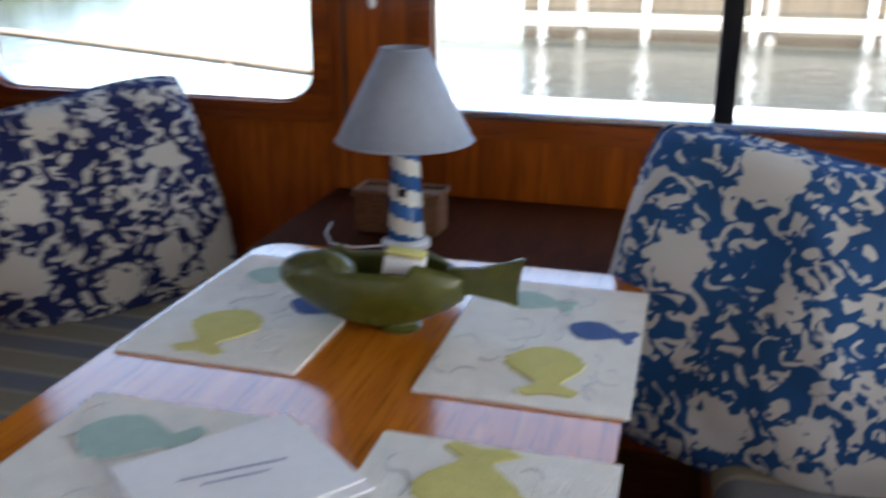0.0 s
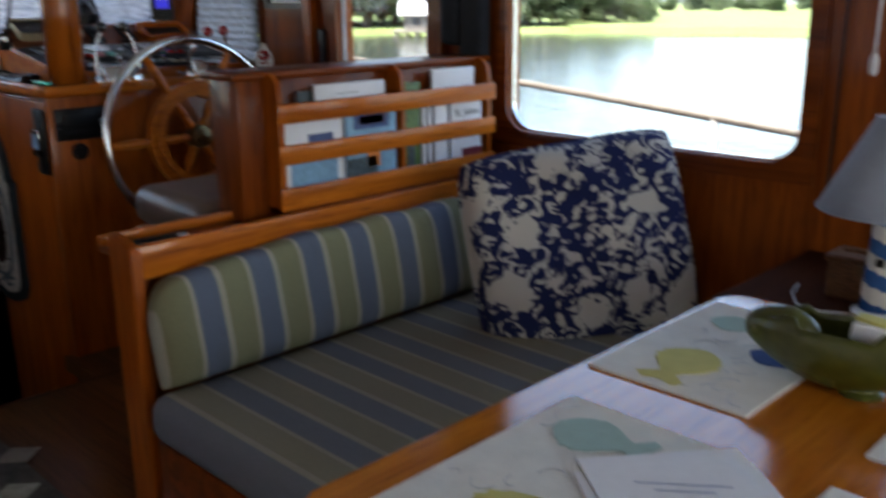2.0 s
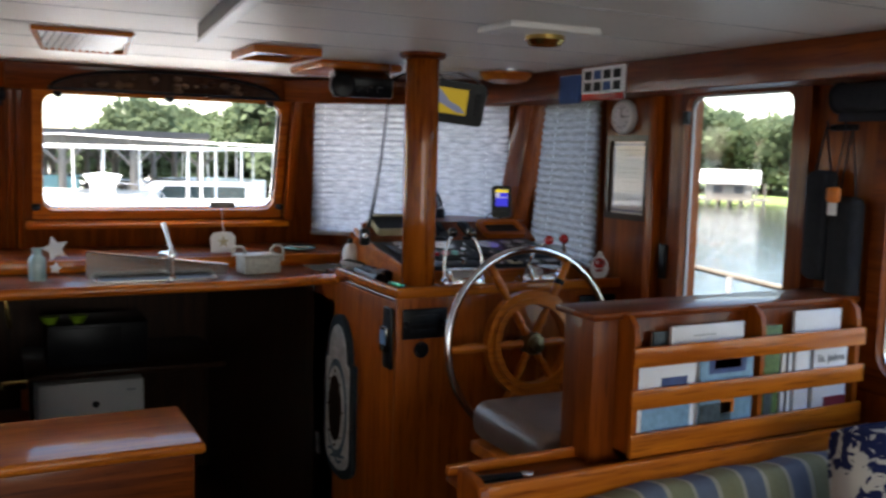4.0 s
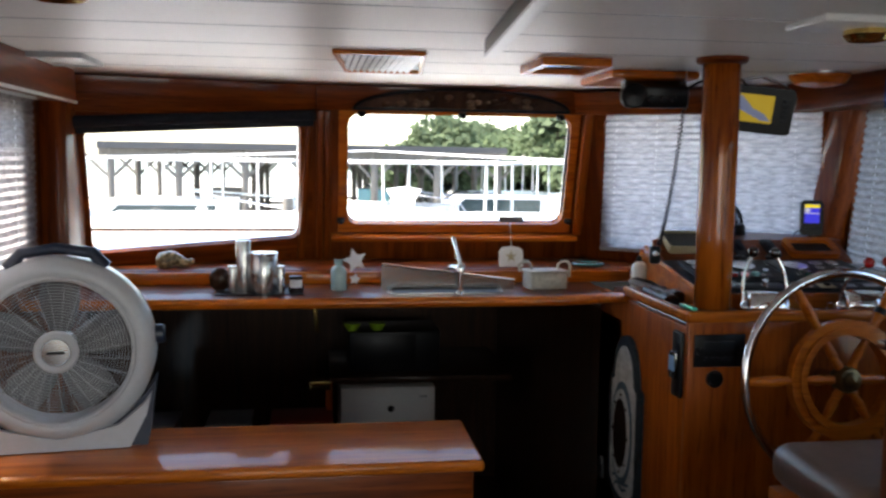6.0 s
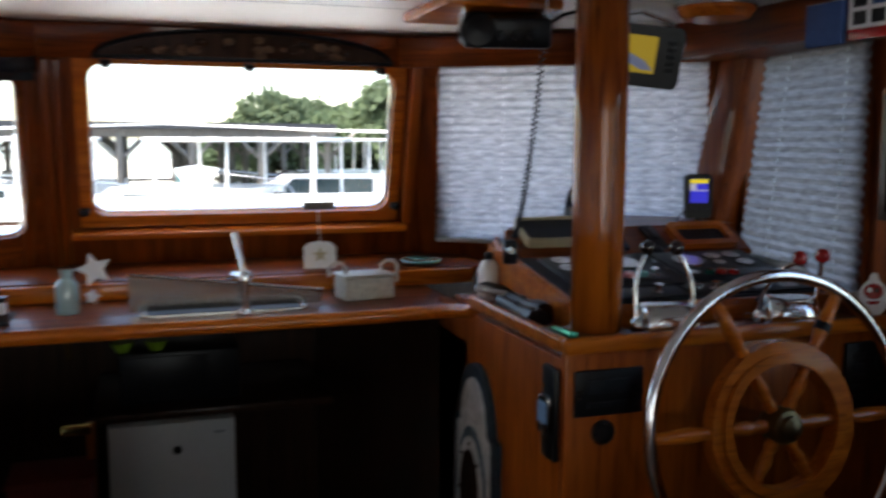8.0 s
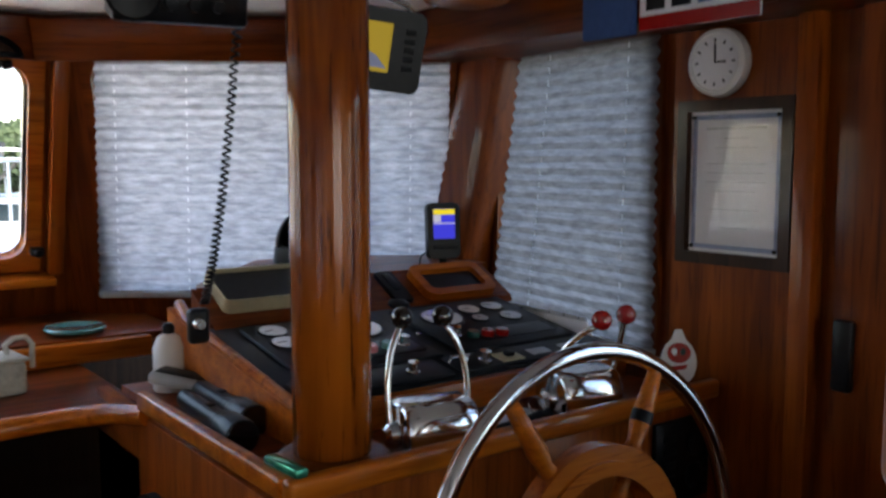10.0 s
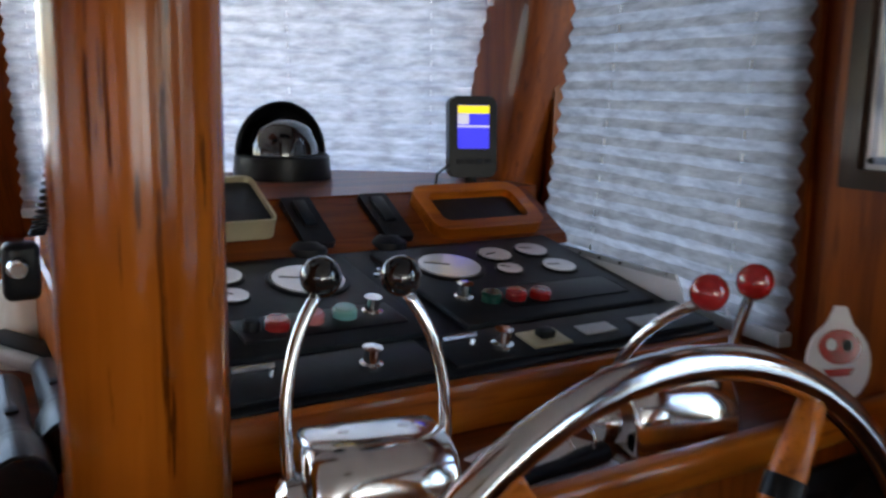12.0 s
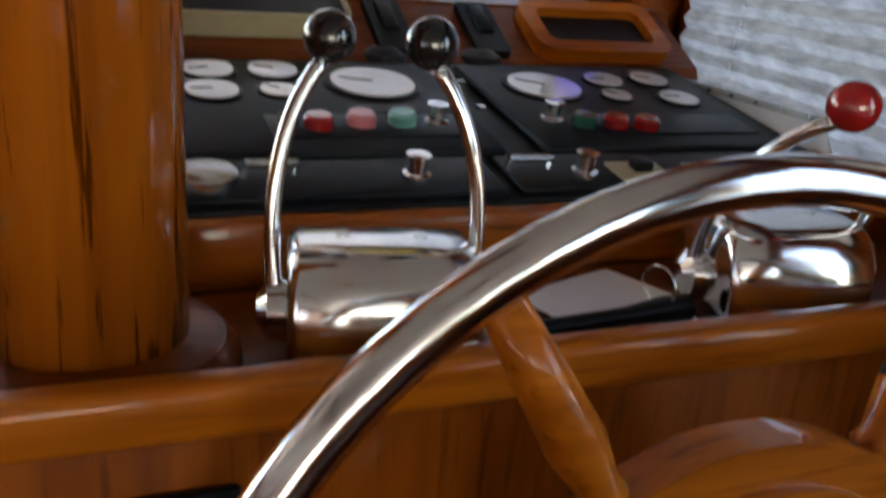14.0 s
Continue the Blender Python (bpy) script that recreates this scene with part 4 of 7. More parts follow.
def steering_wheel():
    g = thing("steering_wheel", "teak spoked ship's wheel with a polished steel rim", "steering wheel", pose(2.042, 5.03, 0.84, -6))
    ax = (0, 1, 0)
    part("steel_rim", tube(ring_points((0, 0, 0), 0.375, ax, 72), 0.0165, 14, True), CHROME, g, "polished steel tube rim", True)
    bm = bmesh.new()
    for r, w, d in ((0.188, 0.024, 0.02), (0.17, 0.013, 0.027)):
        n = 60
        prof = [(r - w, -d), (r + w, -d), (r + w, d), (r - w, d)]
        rows = [[bm.verts.new((q * math.cos(2 * math.pi * i / n), y, q * math.sin(2 * math.pi * i / n))) for q, y in prof] for i in range(n)]
        for i in range(n):
            a, b = rows[i], rows[(i + 1) % n]
            for k in range(4):
                bm.faces.new((a[k], a[(k + 1) % 4], b[(k + 1) % 4], b[k]))
    bmesh.ops.bevel(bm, geom=[e for e in bm.edges if e.calc_face_angle(0) > 0.8], offset=0.004, segments=2, affect="EDGES")
    part("felloe", bm, TEAK_LITE, g, "moulded teak ring")
    for k in range(6):
        a = 60 * k + 30
        m = pose(0, 0, 0, 0, -a, 0)
        prof = [(0.013, 0.03), (0.018, 0.06), (0.013, 0.075), (0.019, 0.1), (0.014, 0.14), (0.014, 0.2), (0.011, 0.206), (0.017, 0.215), (0.014, 0.225), (0.02, 0.26), (0.017, 0.31), (0.014, 0.36)]
        part("spoke", lathe(prof, 16, m=m), TEAK_LITE, g, smooth=True)
    part("hub", lathe([(0.042, -0.03), (0.046, -0.02), (0.046, 0.02), (0.04, 0.035), (0.02, 0.04)], 28, m=pose(0, 0, 0, 90)), OLD_BRASS, g, "dull brass hub")
    part("boss", lathe([(0.03, 0.03), (0.028, 0.05), (0.012, 0.06), (0.001, 0.062)], 20, m=pose(0, 0, 0, 90)), OLD_BRASS, g)
    part("shaft", cyl((0, 0, 0), (0, 0.17, 0.0), 0.02), STEEL, g)
    part("tape", lathe([(0.0205, 0.262), (0.0205, 0.285)], 16, m=pose(0, 0, 0, 0, 30, 0)), BLACK, g, "black tape on one spoke")


steering_wheel()


def helm_seat():
    g = thing("helm_chair", "brown vinyl helm bench on a teak box", "chair")
    part("cushion", box(1.505, 4.12, 0.66, 2.2, 4.57, 0.79, 0.055, seg=5), LEATHER, g, smooth=True)
    part("base", box(1.54, 4.1, 0.0, 2.2, 4.5, 0.62, 0.006), TEAK_X, g)
    part("rail", box(1.5, 4.06, 0.62, 2.2, 4.54, 0.66, 0.008), TEAK_LITE, g)


helm_seat()


def seat_back():
    g = thing("seat_back_cabinet", "teak bulkhead behind the dinette with magazine rack", "bulkhead cabinet")
    part("front_rail", box(1.165, 3.878, 0.69, 2.58, 3.904, 0.778, 0.006), TEAK_LITE, g)
    part("trough", box(1.165, 3.904, 0.735, 2.58, 4.06, 0.75, 0.003), TEAK_X, g)
    part("back_rail", box(1.165, 4.045, 0.75, 2.58, 4.065, 0.778, 0.005), TEAK_LITE, g)
    part("panel", box(1.17, 3.93, 0.0, 2.58, 4.0, 0.735, 0.004), TEAK_Z, g)
    part("end_post", outline_prism([(3.85, 0.0), (3.97, 0.0), (3.97, 0.805), (3.9, 0.797), (3.862, 0.783), (3.85, 0.755)], 0.03, m=Matrix(((0, 1, 0, 1.15), (1, 0, 0, 0), (0, 0, 1, 0), (0, 0, 0, 1))), bevel=0.004), TEAK_LITE_Z, g)
    part("box", box(1.56, 3.98, 0.752, 2.57, 4.12, 1.15, 0.006), TEAK_Z, g)
    part("box_top", box(1.54, 3.96, 1.15, 2.58, 4.14, 1.17, 0.006), TEAK_X, g)


seat_back()


def magazine_rack():
    g = thing("magazine_rack", "honey teak wall rack with three slats, full of brochures", "magazine rack")
    y0, y1 = 3.905, 3.978
    part("end", outline_prism([(y0, 0.775), (y1, 0.775), (y1, 1.165), (y0 + 0.035, 1.165), (y0 + 0.008, 1.14), (y0, 1.1)], 0.018, m=Matrix(((0, 1, 0, 1.64), (1, 0, 0, 0), (0, 0, 1, 0), (0, 0, 0, 1)))), TEAK_LITE_Z, g)
    part("end", outline_prism([(y0, 0.775), (y1, 0.775), (y1, 1.165), (y0 + 0.035, 1.165), (y0 + 0.008, 1.14), (y0, 1.1)], 0.018, m=Matrix(((0, 1, 0, 2.5), (1, 0, 0, 0), (0, 0, 1, 0), (0, 0, 0, 1)))), TEAK_LITE_Z, g)
    part("divider", outline_prism([(y0, 0.775), (y1, 0.775), (y1, 1.165), (y0 + 0.035, 1.165), (y0 + 0.008, 1.14), (y0, 1.1)], 0.016, m=Matrix(((0, 1, 0, 2.1), (1, 0, 0, 0), (0, 0, 1, 0), (0, 0, 0, 1)))), TEAK_LITE_Z, g)
    part("floor_board", box(1.64, y0, 0.775, 2.518, y1, 0.79), TEAK_X, g)
    for z0, z1 in ((0.785, 0.85), (0.915, 0.97), (1.03, 1.085)):
        part("slat", box(1.63, y0 - 0.014, z0, 2.528, y0 - 0.001, z1, 0.004), TEAK_LITE, g)


magazine_rack()


def dinette():
    g = thing("dinette_table", "glossy honey teak table with rounded corners", "table")
    top = outline_prism(rounded(1.24, 0.81, 0.05, cx=1.42, cz=2.34), 0.03, bevel=0.005, m=Matrix(((1, 0, 0, 0), (0, 0, 1, 0), (0, -1, 0, 0.715), (0, 0, 0, 1))))
    part("tabletop", top, TABLE_WOOD, g)
    part("pedestal", lathe([(0.2, 0), (0.2, 0.02), (0.06, 0.05), (0.05, 0.65), (0.12, 0.685)], 28, m=Matrix.Translation((1.42, 2.32, 0))), STEEL, g)


dinette()
structure("trim_window_shelf", box(2.045, 1.86, 0.64, WX, 2.8, 0.69, 0.006), DARK_MATT, "dark teak shelf between table and cabin side")


def slumped_cushion(x0, x1, h, d, sgn, m):
    """A long stuffed back cushion: round ends, slack cover with upright ripples, drooping free corner."""
    bm = bmesh.new()
    n, k = 120, 28
    rows = []
    for i in range(n + 1):
        t = i / n
        x = x0 + (x1 - x0) * t
        e = min(1.0, (x - x0) / 0.1)
        f = min(1.0, (x1 - x) / 0.07)
        end = max(0.02, (1 - (1 - e) ** 2.6) * (1 - (1 - f) ** 2.6)) ** 0.5
        top = h * (0.84 + 0.16 * min(1.0, (x - x0) / 0.5) ** 0.7) * (0.55 + 0.45 * end) + 0.006 * noise.noise(Vector((x * 7, 2, 1)))
        row = []
        for j in range(k):
            a = 2 * math.pi * j / k
            ca, sa = math.cos(a), math.sin(a)
            y = math.copysign(abs(ca) ** 0.55, ca) * d / 2 * end
            z = top / 2 + math.copysign(abs(sa) ** 0.5, sa) * top / 2
            rip = 0.006 * noise.noise(Vector((x * 22, z * 3, 7))) + 0.004 * noise.noise(Vector((x * 48 + z * 12, z * 5, 3)))
            row.append(bm.verts.new((x, y + rip * (1 if ca > 0 else -1) * min(1, end * 1.2) - sgn * 0.02, z)))
        rows.append(row)
    for a, b in zip(rows, rows[1:]):
        for j in range(k):
            bm.faces.new((a[j], a[(j + 1) % k], b[(j + 1) % k], b[j]))
    bm.faces.new(rows[0])
    bm.faces.new(rows[-1])
    bmesh.ops.transform(bm, matrix=m, verts=bm.verts)
    return bm


def settee(name, y_front, y_back, label, sgn):
    g = thing(name, label, "settee")
    a, b = sorted((y_front, y_back))
    part("base", box(1.14, a + 0.03, 0.0, 2.58, b - 0.01, 0.3, 0.006), TEAK_X, g)
    part("seat_cushion", box(1.12, a, 0.3, 2.58, b - 0.0, 0.43, 0.05, seg=5), STRIPES_S, g, smooth=True)
    m = pose(0, y_back, 0.43, -sgn * 12)
    part("back_cushion", slumped_cushion(1.165, 2.57, 0.305, 0.15, sgn, m), STRIPES_U, g, "striped back cushion", True)


settee("settee", 2.85, 3.8, "blue, green and cream striped settee", 1)
settee("settee", 1.78, 0.85, "striped settee opposite across the table", -1)


def pillow(name, mat, label, m, w, h, d=0.16):
    """A plump square cushion with drawn-in sides, ears and a piped seam."""
    g = thing(name, label, "pillow", m)
    bm = bmesh.new()
    n = 26

    def rim(u, v):
        """Square grid point drawn to a soft-cornered, slightly waisted outline."""
        c = 1 - 0.1 * (abs(u) * abs(v)) ** 3
        return u * w / 2 * c * (1 - 0.035 * (1 - v * v)), v * h / 2 * c * (1 - 0.035 * (1 - u * u))

    for side in (1, -1):
        rows = []
        for i in range(n + 1):
            row = []
            for k in range(n + 1):
                u, v = i / n * 2 - 1, k / n * 2 - 1
                t = max(0, (1 - u ** 4) * (1 - v ** 4)) ** 0.5
                wob = 0.03 * noise.noise(Vector((u * 2.2, v * 2.2, side + w))) + 0.012 * noise.noise(Vector((u * 6, v * 6, side)))
                x, zc = rim(u, v)
                row.append(bm.verts.new((x, side * t * (d / 2 + wob), zc)))
            rows.append(row)
        for a, b in zip(rows, rows[1:]):
            for k in range(n):
                bm.faces.new((a[k], a[k + 1], b[k + 1], b[k]))
    bmesh.ops.remove_doubles(bm, verts=bm.verts, dist=0.0008)
    part("cover", bm, mat, g, smooth=True)
    edge = []
    for t in range(4):
        for k in range(n):
            s = k / n * 2 - 1
            u, v = ((s, -1), (1, s), (-s, 1), (-1, -s))[t]
            ex, ez = rim(u, v)
            edge.append((ex, 0, ez))
    part("piping", tube(edge, 0.004, 6, True), mat, g)


pillow("pillow", FLORAL_NAVY, "navy and cream floral pillow leaning in the settee corner", pose(2.275, 3.34, 0.668, -14, -9, -40), 0.67, 0.62, 0.2)
pillow("pillow", FLORAL_BLUE, "blue and cream floral pillow beside the table", pose(2.01, 1.705, 0.665, -14, 8, -107), 0.66, 0.66, 0.22)


# ---- blinds ----
def blind(name, m, w, h, label, cords=(0.12, 0.5, 0.88), slant=0.0, cloth=BLIND_A):
    """A pleated shade with its cords; the panel's lower corner is the origin."""
    g = thing(name, label, "blind", m)
    bm = bmesh.new()
    n = 2 * int(h / 0.033)
    cols = 26
    rows = []
    for i in range(n + 1):
        y = (0.0042 if i % 2 else -0.0042)
        rows.append([bm.verts.new((slant * h * i / n * (1 - k / cols) + w * k / cols + (0.0018 * (1 if i % 2 else -1) if k in (0, cols) else 0), y + 0.002 * noise.noise(Vector((k * 0.6, i * 0.4, 1))), h * i / n + 0.003 * noise.noise(Vector((k * 0.35, i * 0.7, 5))))) for k in range(cols + 1)])
    for a, b in zip(rows, rows[1:]):
        for k in range(cols):
            bm.faces.new((a[k], a[k + 1], b[k + 1], b[k]))
    part("pleated_cloth", bm, cloth, g)
    part("bottom_rail", box(0, -0.014, -0.022, w, 0.014, 0.0, 0.004), GREY_PLASTIC, g)
    part("head_rail", box(slant * h, -0.016, h, w, 0.016, h + 0.03, 0.004), GREY_PLASTIC, g)
    for c in cords:
        bm = bmesh.new()
        for i in range(0, n, 2):
            z = h * i / n
            x = w * c + slant * z * (1 - c)
            box(x - 0.0013, -0.016, z, x + 0.0013, -0.014, z + 0.013, bm=bm)
        tagged(part("cord", bm, PAPER, g), kind="stuff")


blind("blind", MR @ Matrix.Translation((0.09, -0.035, zz(1.14))), 1.12, 0.74, "blue-grey pleated blind, drawn, glowing with daylight", (0.06, 0.26, 0.6, 0.89), 0.1)
blind("blind", FORE @ Matrix.Translation((-0.745, -0.03, 1.1)), 0.72, 0.75, "grey pleated blind on the helm side window", (0.3, 0.85), 0.2, BLIND_B)
blind("blind", PORTW @ Matrix.Translation((4.7, -0.06, 1.08)), 1.45, 0.74, "blue-grey pleated blind on the port side", (0.2, 0.8), 0.0, BLIND_B)

# port saloon blinds added out of view, to keep daylight off the starboard wall
blind("blind", PORTW @ Matrix.Translation((3.05, -0.06, 0.93)), 1.3, 0.84, "blue-grey pleated blind, unseen, added to dim the port saloon", (0.2, 0.8))
blind("blind", PORTW @ Matrix.Translation((1.25, -0.06, 0.93)), 1.3, 0.84, "blue-grey pleated blind, unseen, added to dim the port saloon aft", (0.2, 0.8))

# ---- helm clutter ----


def coil_cord():
    g = thing("radio_microphone", "black handset with a coiled cord on the console edge", "microphone")
    part("handset", box(-0.022, -0.016, -0.045, 0.022, 0.016, 0.03, 0.01, seg=3, m=Matrix.Translation((1.622, 5.78, 1.21))), BLACK, g)
    part("clip", lathe([(0.012, 0), (0.014, 0.01), (0.01, 0.02)], 14, m=Matrix.Translation((1.615, 5.763, 1.21)) @ pose(0, 0, 0, 90)), STEEL, g)
    pts = []
    a, b = Vector((1.645, 5.8, 1.245)), Vector((1.775, 5.88, 1.88))
    turns = 46
    for i in range(turns * 10 + 1):
        t = i / (turns * 10)
        tt = t ** 1.45
        c = a.lerp(b, tt) + Vector((0.012 * math.sin(t * 3.1), 0, 0))
        r = 0.0085
        pts.append(c + Vector((r * math.cos(2 * math.pi * turns * t), r * math.sin(2 * math.pi * turns * t), 0)))
    part("coil", tube(pts, 0.0028, 5), BLACK, g, "coiled black cord")


coil_cord()


def horn_can():
    g = thing("spray_can", "white signal horn can standing on the counter", "can", Matrix.Translation((1.635, 5.99, 1.02)))
    part("can", lathe([(0.034, 0), (0.036, 0.005), (0.036, 0.1), (0.025, 0.125), (0.012, 0.133)], 24), WHITE_PAINT, g)
    part("nozzle", lathe([(0.014, 0.133), (0.014, 0.15), (0.008, 0.157)], 16), BLACK, g)


horn_can()


def flashlight(x0, y0, x1, y1, label):
    g = thing("flashlight", label, "flashlight", group="flashlights on the console")
    a, b = Vector((x0, y0, 1.048)), Vector((x1, y1, 1.048))
    d = b - a
    f = lambda t: a + d * t
    part("barrel", tube([f(0), f(0.6), f(0.65), f(0.72)], [0.021, 0.021, 0.025, 0.027], 18), BLACK, g)
    part("head", tube([f(0.72), f(0.78), f(0.95), f(1)], [0.027, 0.033, 0.034, 0.033], 18), BLACK, g)
    part("tail_cap", tube([f(-0.06), f(-0.04), f(0)], [0.014, 0.02, 0.021], 16), BLACK, g)
    part("lens", tube([f(1.0), f(1.01)], [0.03, 0.029], 18), BLACK_GLOSS, g, "glass lens")
    part("switch", box(-0.008, -0.012, 0, 0.008, 0.012, 0.004, 0.002, m=Matrix.Translation(f(0.45) + Vector((0, 0, 0.02)))), CHARCOAL, g)


flashlight(1.595, 5.78, 1.575, 5.47, "black metal flashlight lying on the console")
flashlight(1.655, 5.87, 1.635, 5.55, "black metal flashlight lying against another")


def small_things():
    g = thing("cordless_handset", "grey handset lying at the counter end", "handset")
    part("body", box(-0.03, -0.075, 0, 0.03, 0.075, 0.03, 0.012, seg=3, m=pose(1.632, 5.9, 1.044, 8, 0, 40)), GREY_PLASTIC, g)
    part("grip", box(-0.024, -0.06, 0.03, 0.024, 0.06, 0.034, 0.003, m=pose(1.632, 5.9, 1.044, 8, 0, 40)), CHARCOAL, g)
    g = thing("lighter", "shiny green metal lighter on the console lip", "lighter")
    part("body", box(-0.012, -0.05, 0, 0.012, 0.05, 0.016, 0.005, m=pose(1.535, 5.225, 1.063, 0, 0, 4)), material("green_foil", (0.06, 0.4, 0.25), 0.15, 0.6, scale=30, vary=0.3), g)
    g = thing("glass_dish", "flat teal glass dish on the window ledge", "dish", Matrix.Translation((1.62, 6.7, 1.046)))
    part("dish", lathe([(0.05, 0), (0.085, 0.008), (0.09, 0.016), (0.085, 0.02), (0.05, 0.012)], 10), TEAL_GLASS, g)
    g = thing("clipboard", "white plotting clipboard standing along the side blind", "clipboard")
    m = plane_pose((2.55, 5.857, 1.155), (0, -1, 0), (0.1, 0, 1))
    part("board", outline_prism([(0, 0), (0.302, -0.003), (0.365, -0.093), (0, -0.093)], 0.004, m=m), PAPER, g)
    part("clip_strip", outline_prism([(0, 0.001), (0.302, -0.002), (0.31, -0.012), (0, -0.009)], 0.002, m=m @ Matrix.Translation((0, -0.0025, 0))), GREY_PLASTIC, g)
    for k in range(6):
        part("rivet", lathe([(0.0035, 0), (0.003, 0.003)], 8, m=m @ Matrix.Translation((0.02 + k * 0.053, -0.003, -0.006)) @ pose(0, 0, 0, 90)), STEEL, g)
    g = thing("shark_plaque", "white painted plaque with red face, propped at the console end", "plaque")
    m = plane_pose((2.5, 5.22, 1.05), (1, -0.9, 0), (0.15, 0.1, 1)) @ Matrix.Scale(0.87, 4)
    out = [(0.045 * math.cos(radians(a)), 0.062 + 0.06 * math.sin(radians(a))) for a in range(-90, 60, 15)] + [(0.018, 0.12), (0.008, 0.145), (-0.008, 0.145), (-0.018, 0.12)] + [(0.045 * math.cos(radians(a)), 0.062 + 0.06 * math.sin(radians(a))) for a in range(120, 270, 15)]
    part("board", outline_prism(out, 0.008, m=m), PAPER, g)
    part("red_patch", outline_prism([(0.03 * math.cos(radians(a)), 0.085 + 0.026 * math.sin(radians(a))) for a in range(0, 360, 20)], 0.002, m=m @ Matrix.Translation((0, -0.003, 0))), RED_GLOSS, g, "red painted patch")
    part("eye", outline_prism([(-0.012 + 0.007 * math.cos(radians(a)), 0.088 + 0.009 * math.sin(radians(a))) for a in range(0, 360, 30)], 0.002, m=m @ Matrix.Translation((0, -0.005, 0))), PAPER, g)
    part("eye", outline_prism([(0.01 + 0.007 * math.cos(radians(a)), 0.088 + 0.009 * math.sin(radians(a))) for a in range(0, 360, 30)], 0.002, m=m @ Matrix.Translation((0, -0.005, 0))), BLACK, g)
    part("mouth", outline_prism([(-0.022, 0.05), (0.022, 0.056), (0.016, 0.044), (-0.012, 0.04)], 0.002, m=m @ Matrix.Translation((0, -0.003, 0))), RED_GLOSS, g)
    g = thing("note_paper", "folded white sheets in the console tray", "paper")
    part("sheet", box(2.04, 5.245, 1.021, 2.17, 5.36, 1.024), PAPER, g)
    part("sheet", box(-0.07, -0.05, 0, 0.07, 0.05, 0.002, m=pose(2.1, 5.33, 1.026, 0, 0, 20)), PAPER, g)
    g = thing("pen_torch", "black pen torch lying on the sheets", "torch")
    part("barrel", tube([(1.98, 5.26, 1.034), (2.09, 5.272, 1.034), (2.13, 5.277, 1.034), (2.16, 5.28, 1.034)], [0.009, 0.009, 0.013, 0.013], 14), BLACK, g)
    part("ring", tube(ring_points((2.13, 5.285, 1.055), 0.018, (1, 0.3, 0), 20), 0.0015, 6, True), STEEL, g)
    g = thing("cabin_radio", "black radio set into the console front", "radio")
    part("bezel", box(1.55, 5.188, 0.855, 1.745, 5.2, 0.975, 0.006), BLACK, g)
    part("display", box(1.585, 5.184, 0.915, 1.7, 5.188, 0.95, 0.001), CHARCOAL, g)
    for k in range(5):
        part("key", box(1.585 + k * 0.024, 5.183, 0.88, 1.602 + k * 0.024, 5.188, 0.893, 0.001), CHARCOAL, g)
    for x in (1.565, 1.725):
        part("knob", lathe([(0.012, 0), (0.011, 0.015), (0.001, 0.016)], 14, m=Matrix.Translation((x, 5.188, 0.915)) @ pose(0, 0, 0, 90)), BLACK, g)
    g = thing("engine_panel", "black engine meter panel with small keys on the console front", "meter panel")
    part("bezel", box(2.385, 5.186, 0.8, 2.57, 5.2, 0.99, 0.006), BLACK, g)
    for r in range(5):
        part("key_row", box(2.41, 5.182, 0.825 + r * 0.03, 2.45, 5.187, 0.84 + r * 0.03, 0.002), CHARCOAL, g)
    part("meter", lathe([(0.03, 0), (0.03, 0.006), (0.025, 0.008), (0.001, 0.006)], 20, m=Matrix.Translation((2.515, 5.187, 0.93)) @ pose(0, 0, 0, 90)), CHARCOAL, g)
    part("meter", lathe([(0.03, 0), (0.03, 0.006), (0.025, 0.008), (0.001, 0.006)], 20, m=Matrix.Translation((2.515, 5.187, 0.855)) @ pose(0, 0, 0, 90)), CHARCOAL, g)
    g = thing("pen_torch", "black pen torch with a bright tip lying in the rail trough", "torch")
    part("barrel", tube([(1.21, 3.97, 0.762), (1.33, 3.955, 0.762)], 0.011, 12), BLACK, g)
    part("tip", tube([(1.33, 3.955, 0.762), (1.36, 3.951, 0.762)], [0.012, 0.01], 12), CHROME, g, "bright steel tip")
    g = thing("round_outlet", "round black outlet on the console front", "outlet")
    part("ring", lathe([(0.032, 0), (0.032, 0.008), (0.026, 0.012), (0.022, 0.004), (0.001, 0.004)], 22, m=Matrix.Translation((1.635, 5.2, 0.81)) @ pose(0, 0, 0, 90)), BLACK, g)
    g = thing("switch_box", "black holder with a lit phone on the console side", "phone holder")
    part("plate", box(1.512, 5.225, 0.73, 1.53, 5.305, 0.975, 0.008), BLACK, g)
    part("phone", box(1.497, 5.235, 0.8, 1.512, 5.295, 0.9, 0.005), BLACK_GLOSS, g)
    part("screen", box(1.4955, 5.24, 0.83, 1.497, 5.29, 0.885), glow_material("phone_screen", (0.1, 0.18, 0.3), 0.03), g, "dim blue screen")
    g = thing("wall_outlet", "white outlet plate low on the console side", "outlet")
    part("plate", box(1.522, 6.08, 0.12, 1.53, 6.13, 0.22, 0.003), BLADE_GREY, g)
    part("socket", box(1.52, 6.095, 0.155, 1.522, 6.115, 0.185, 0.001), CHARCOAL, g)


small_things()


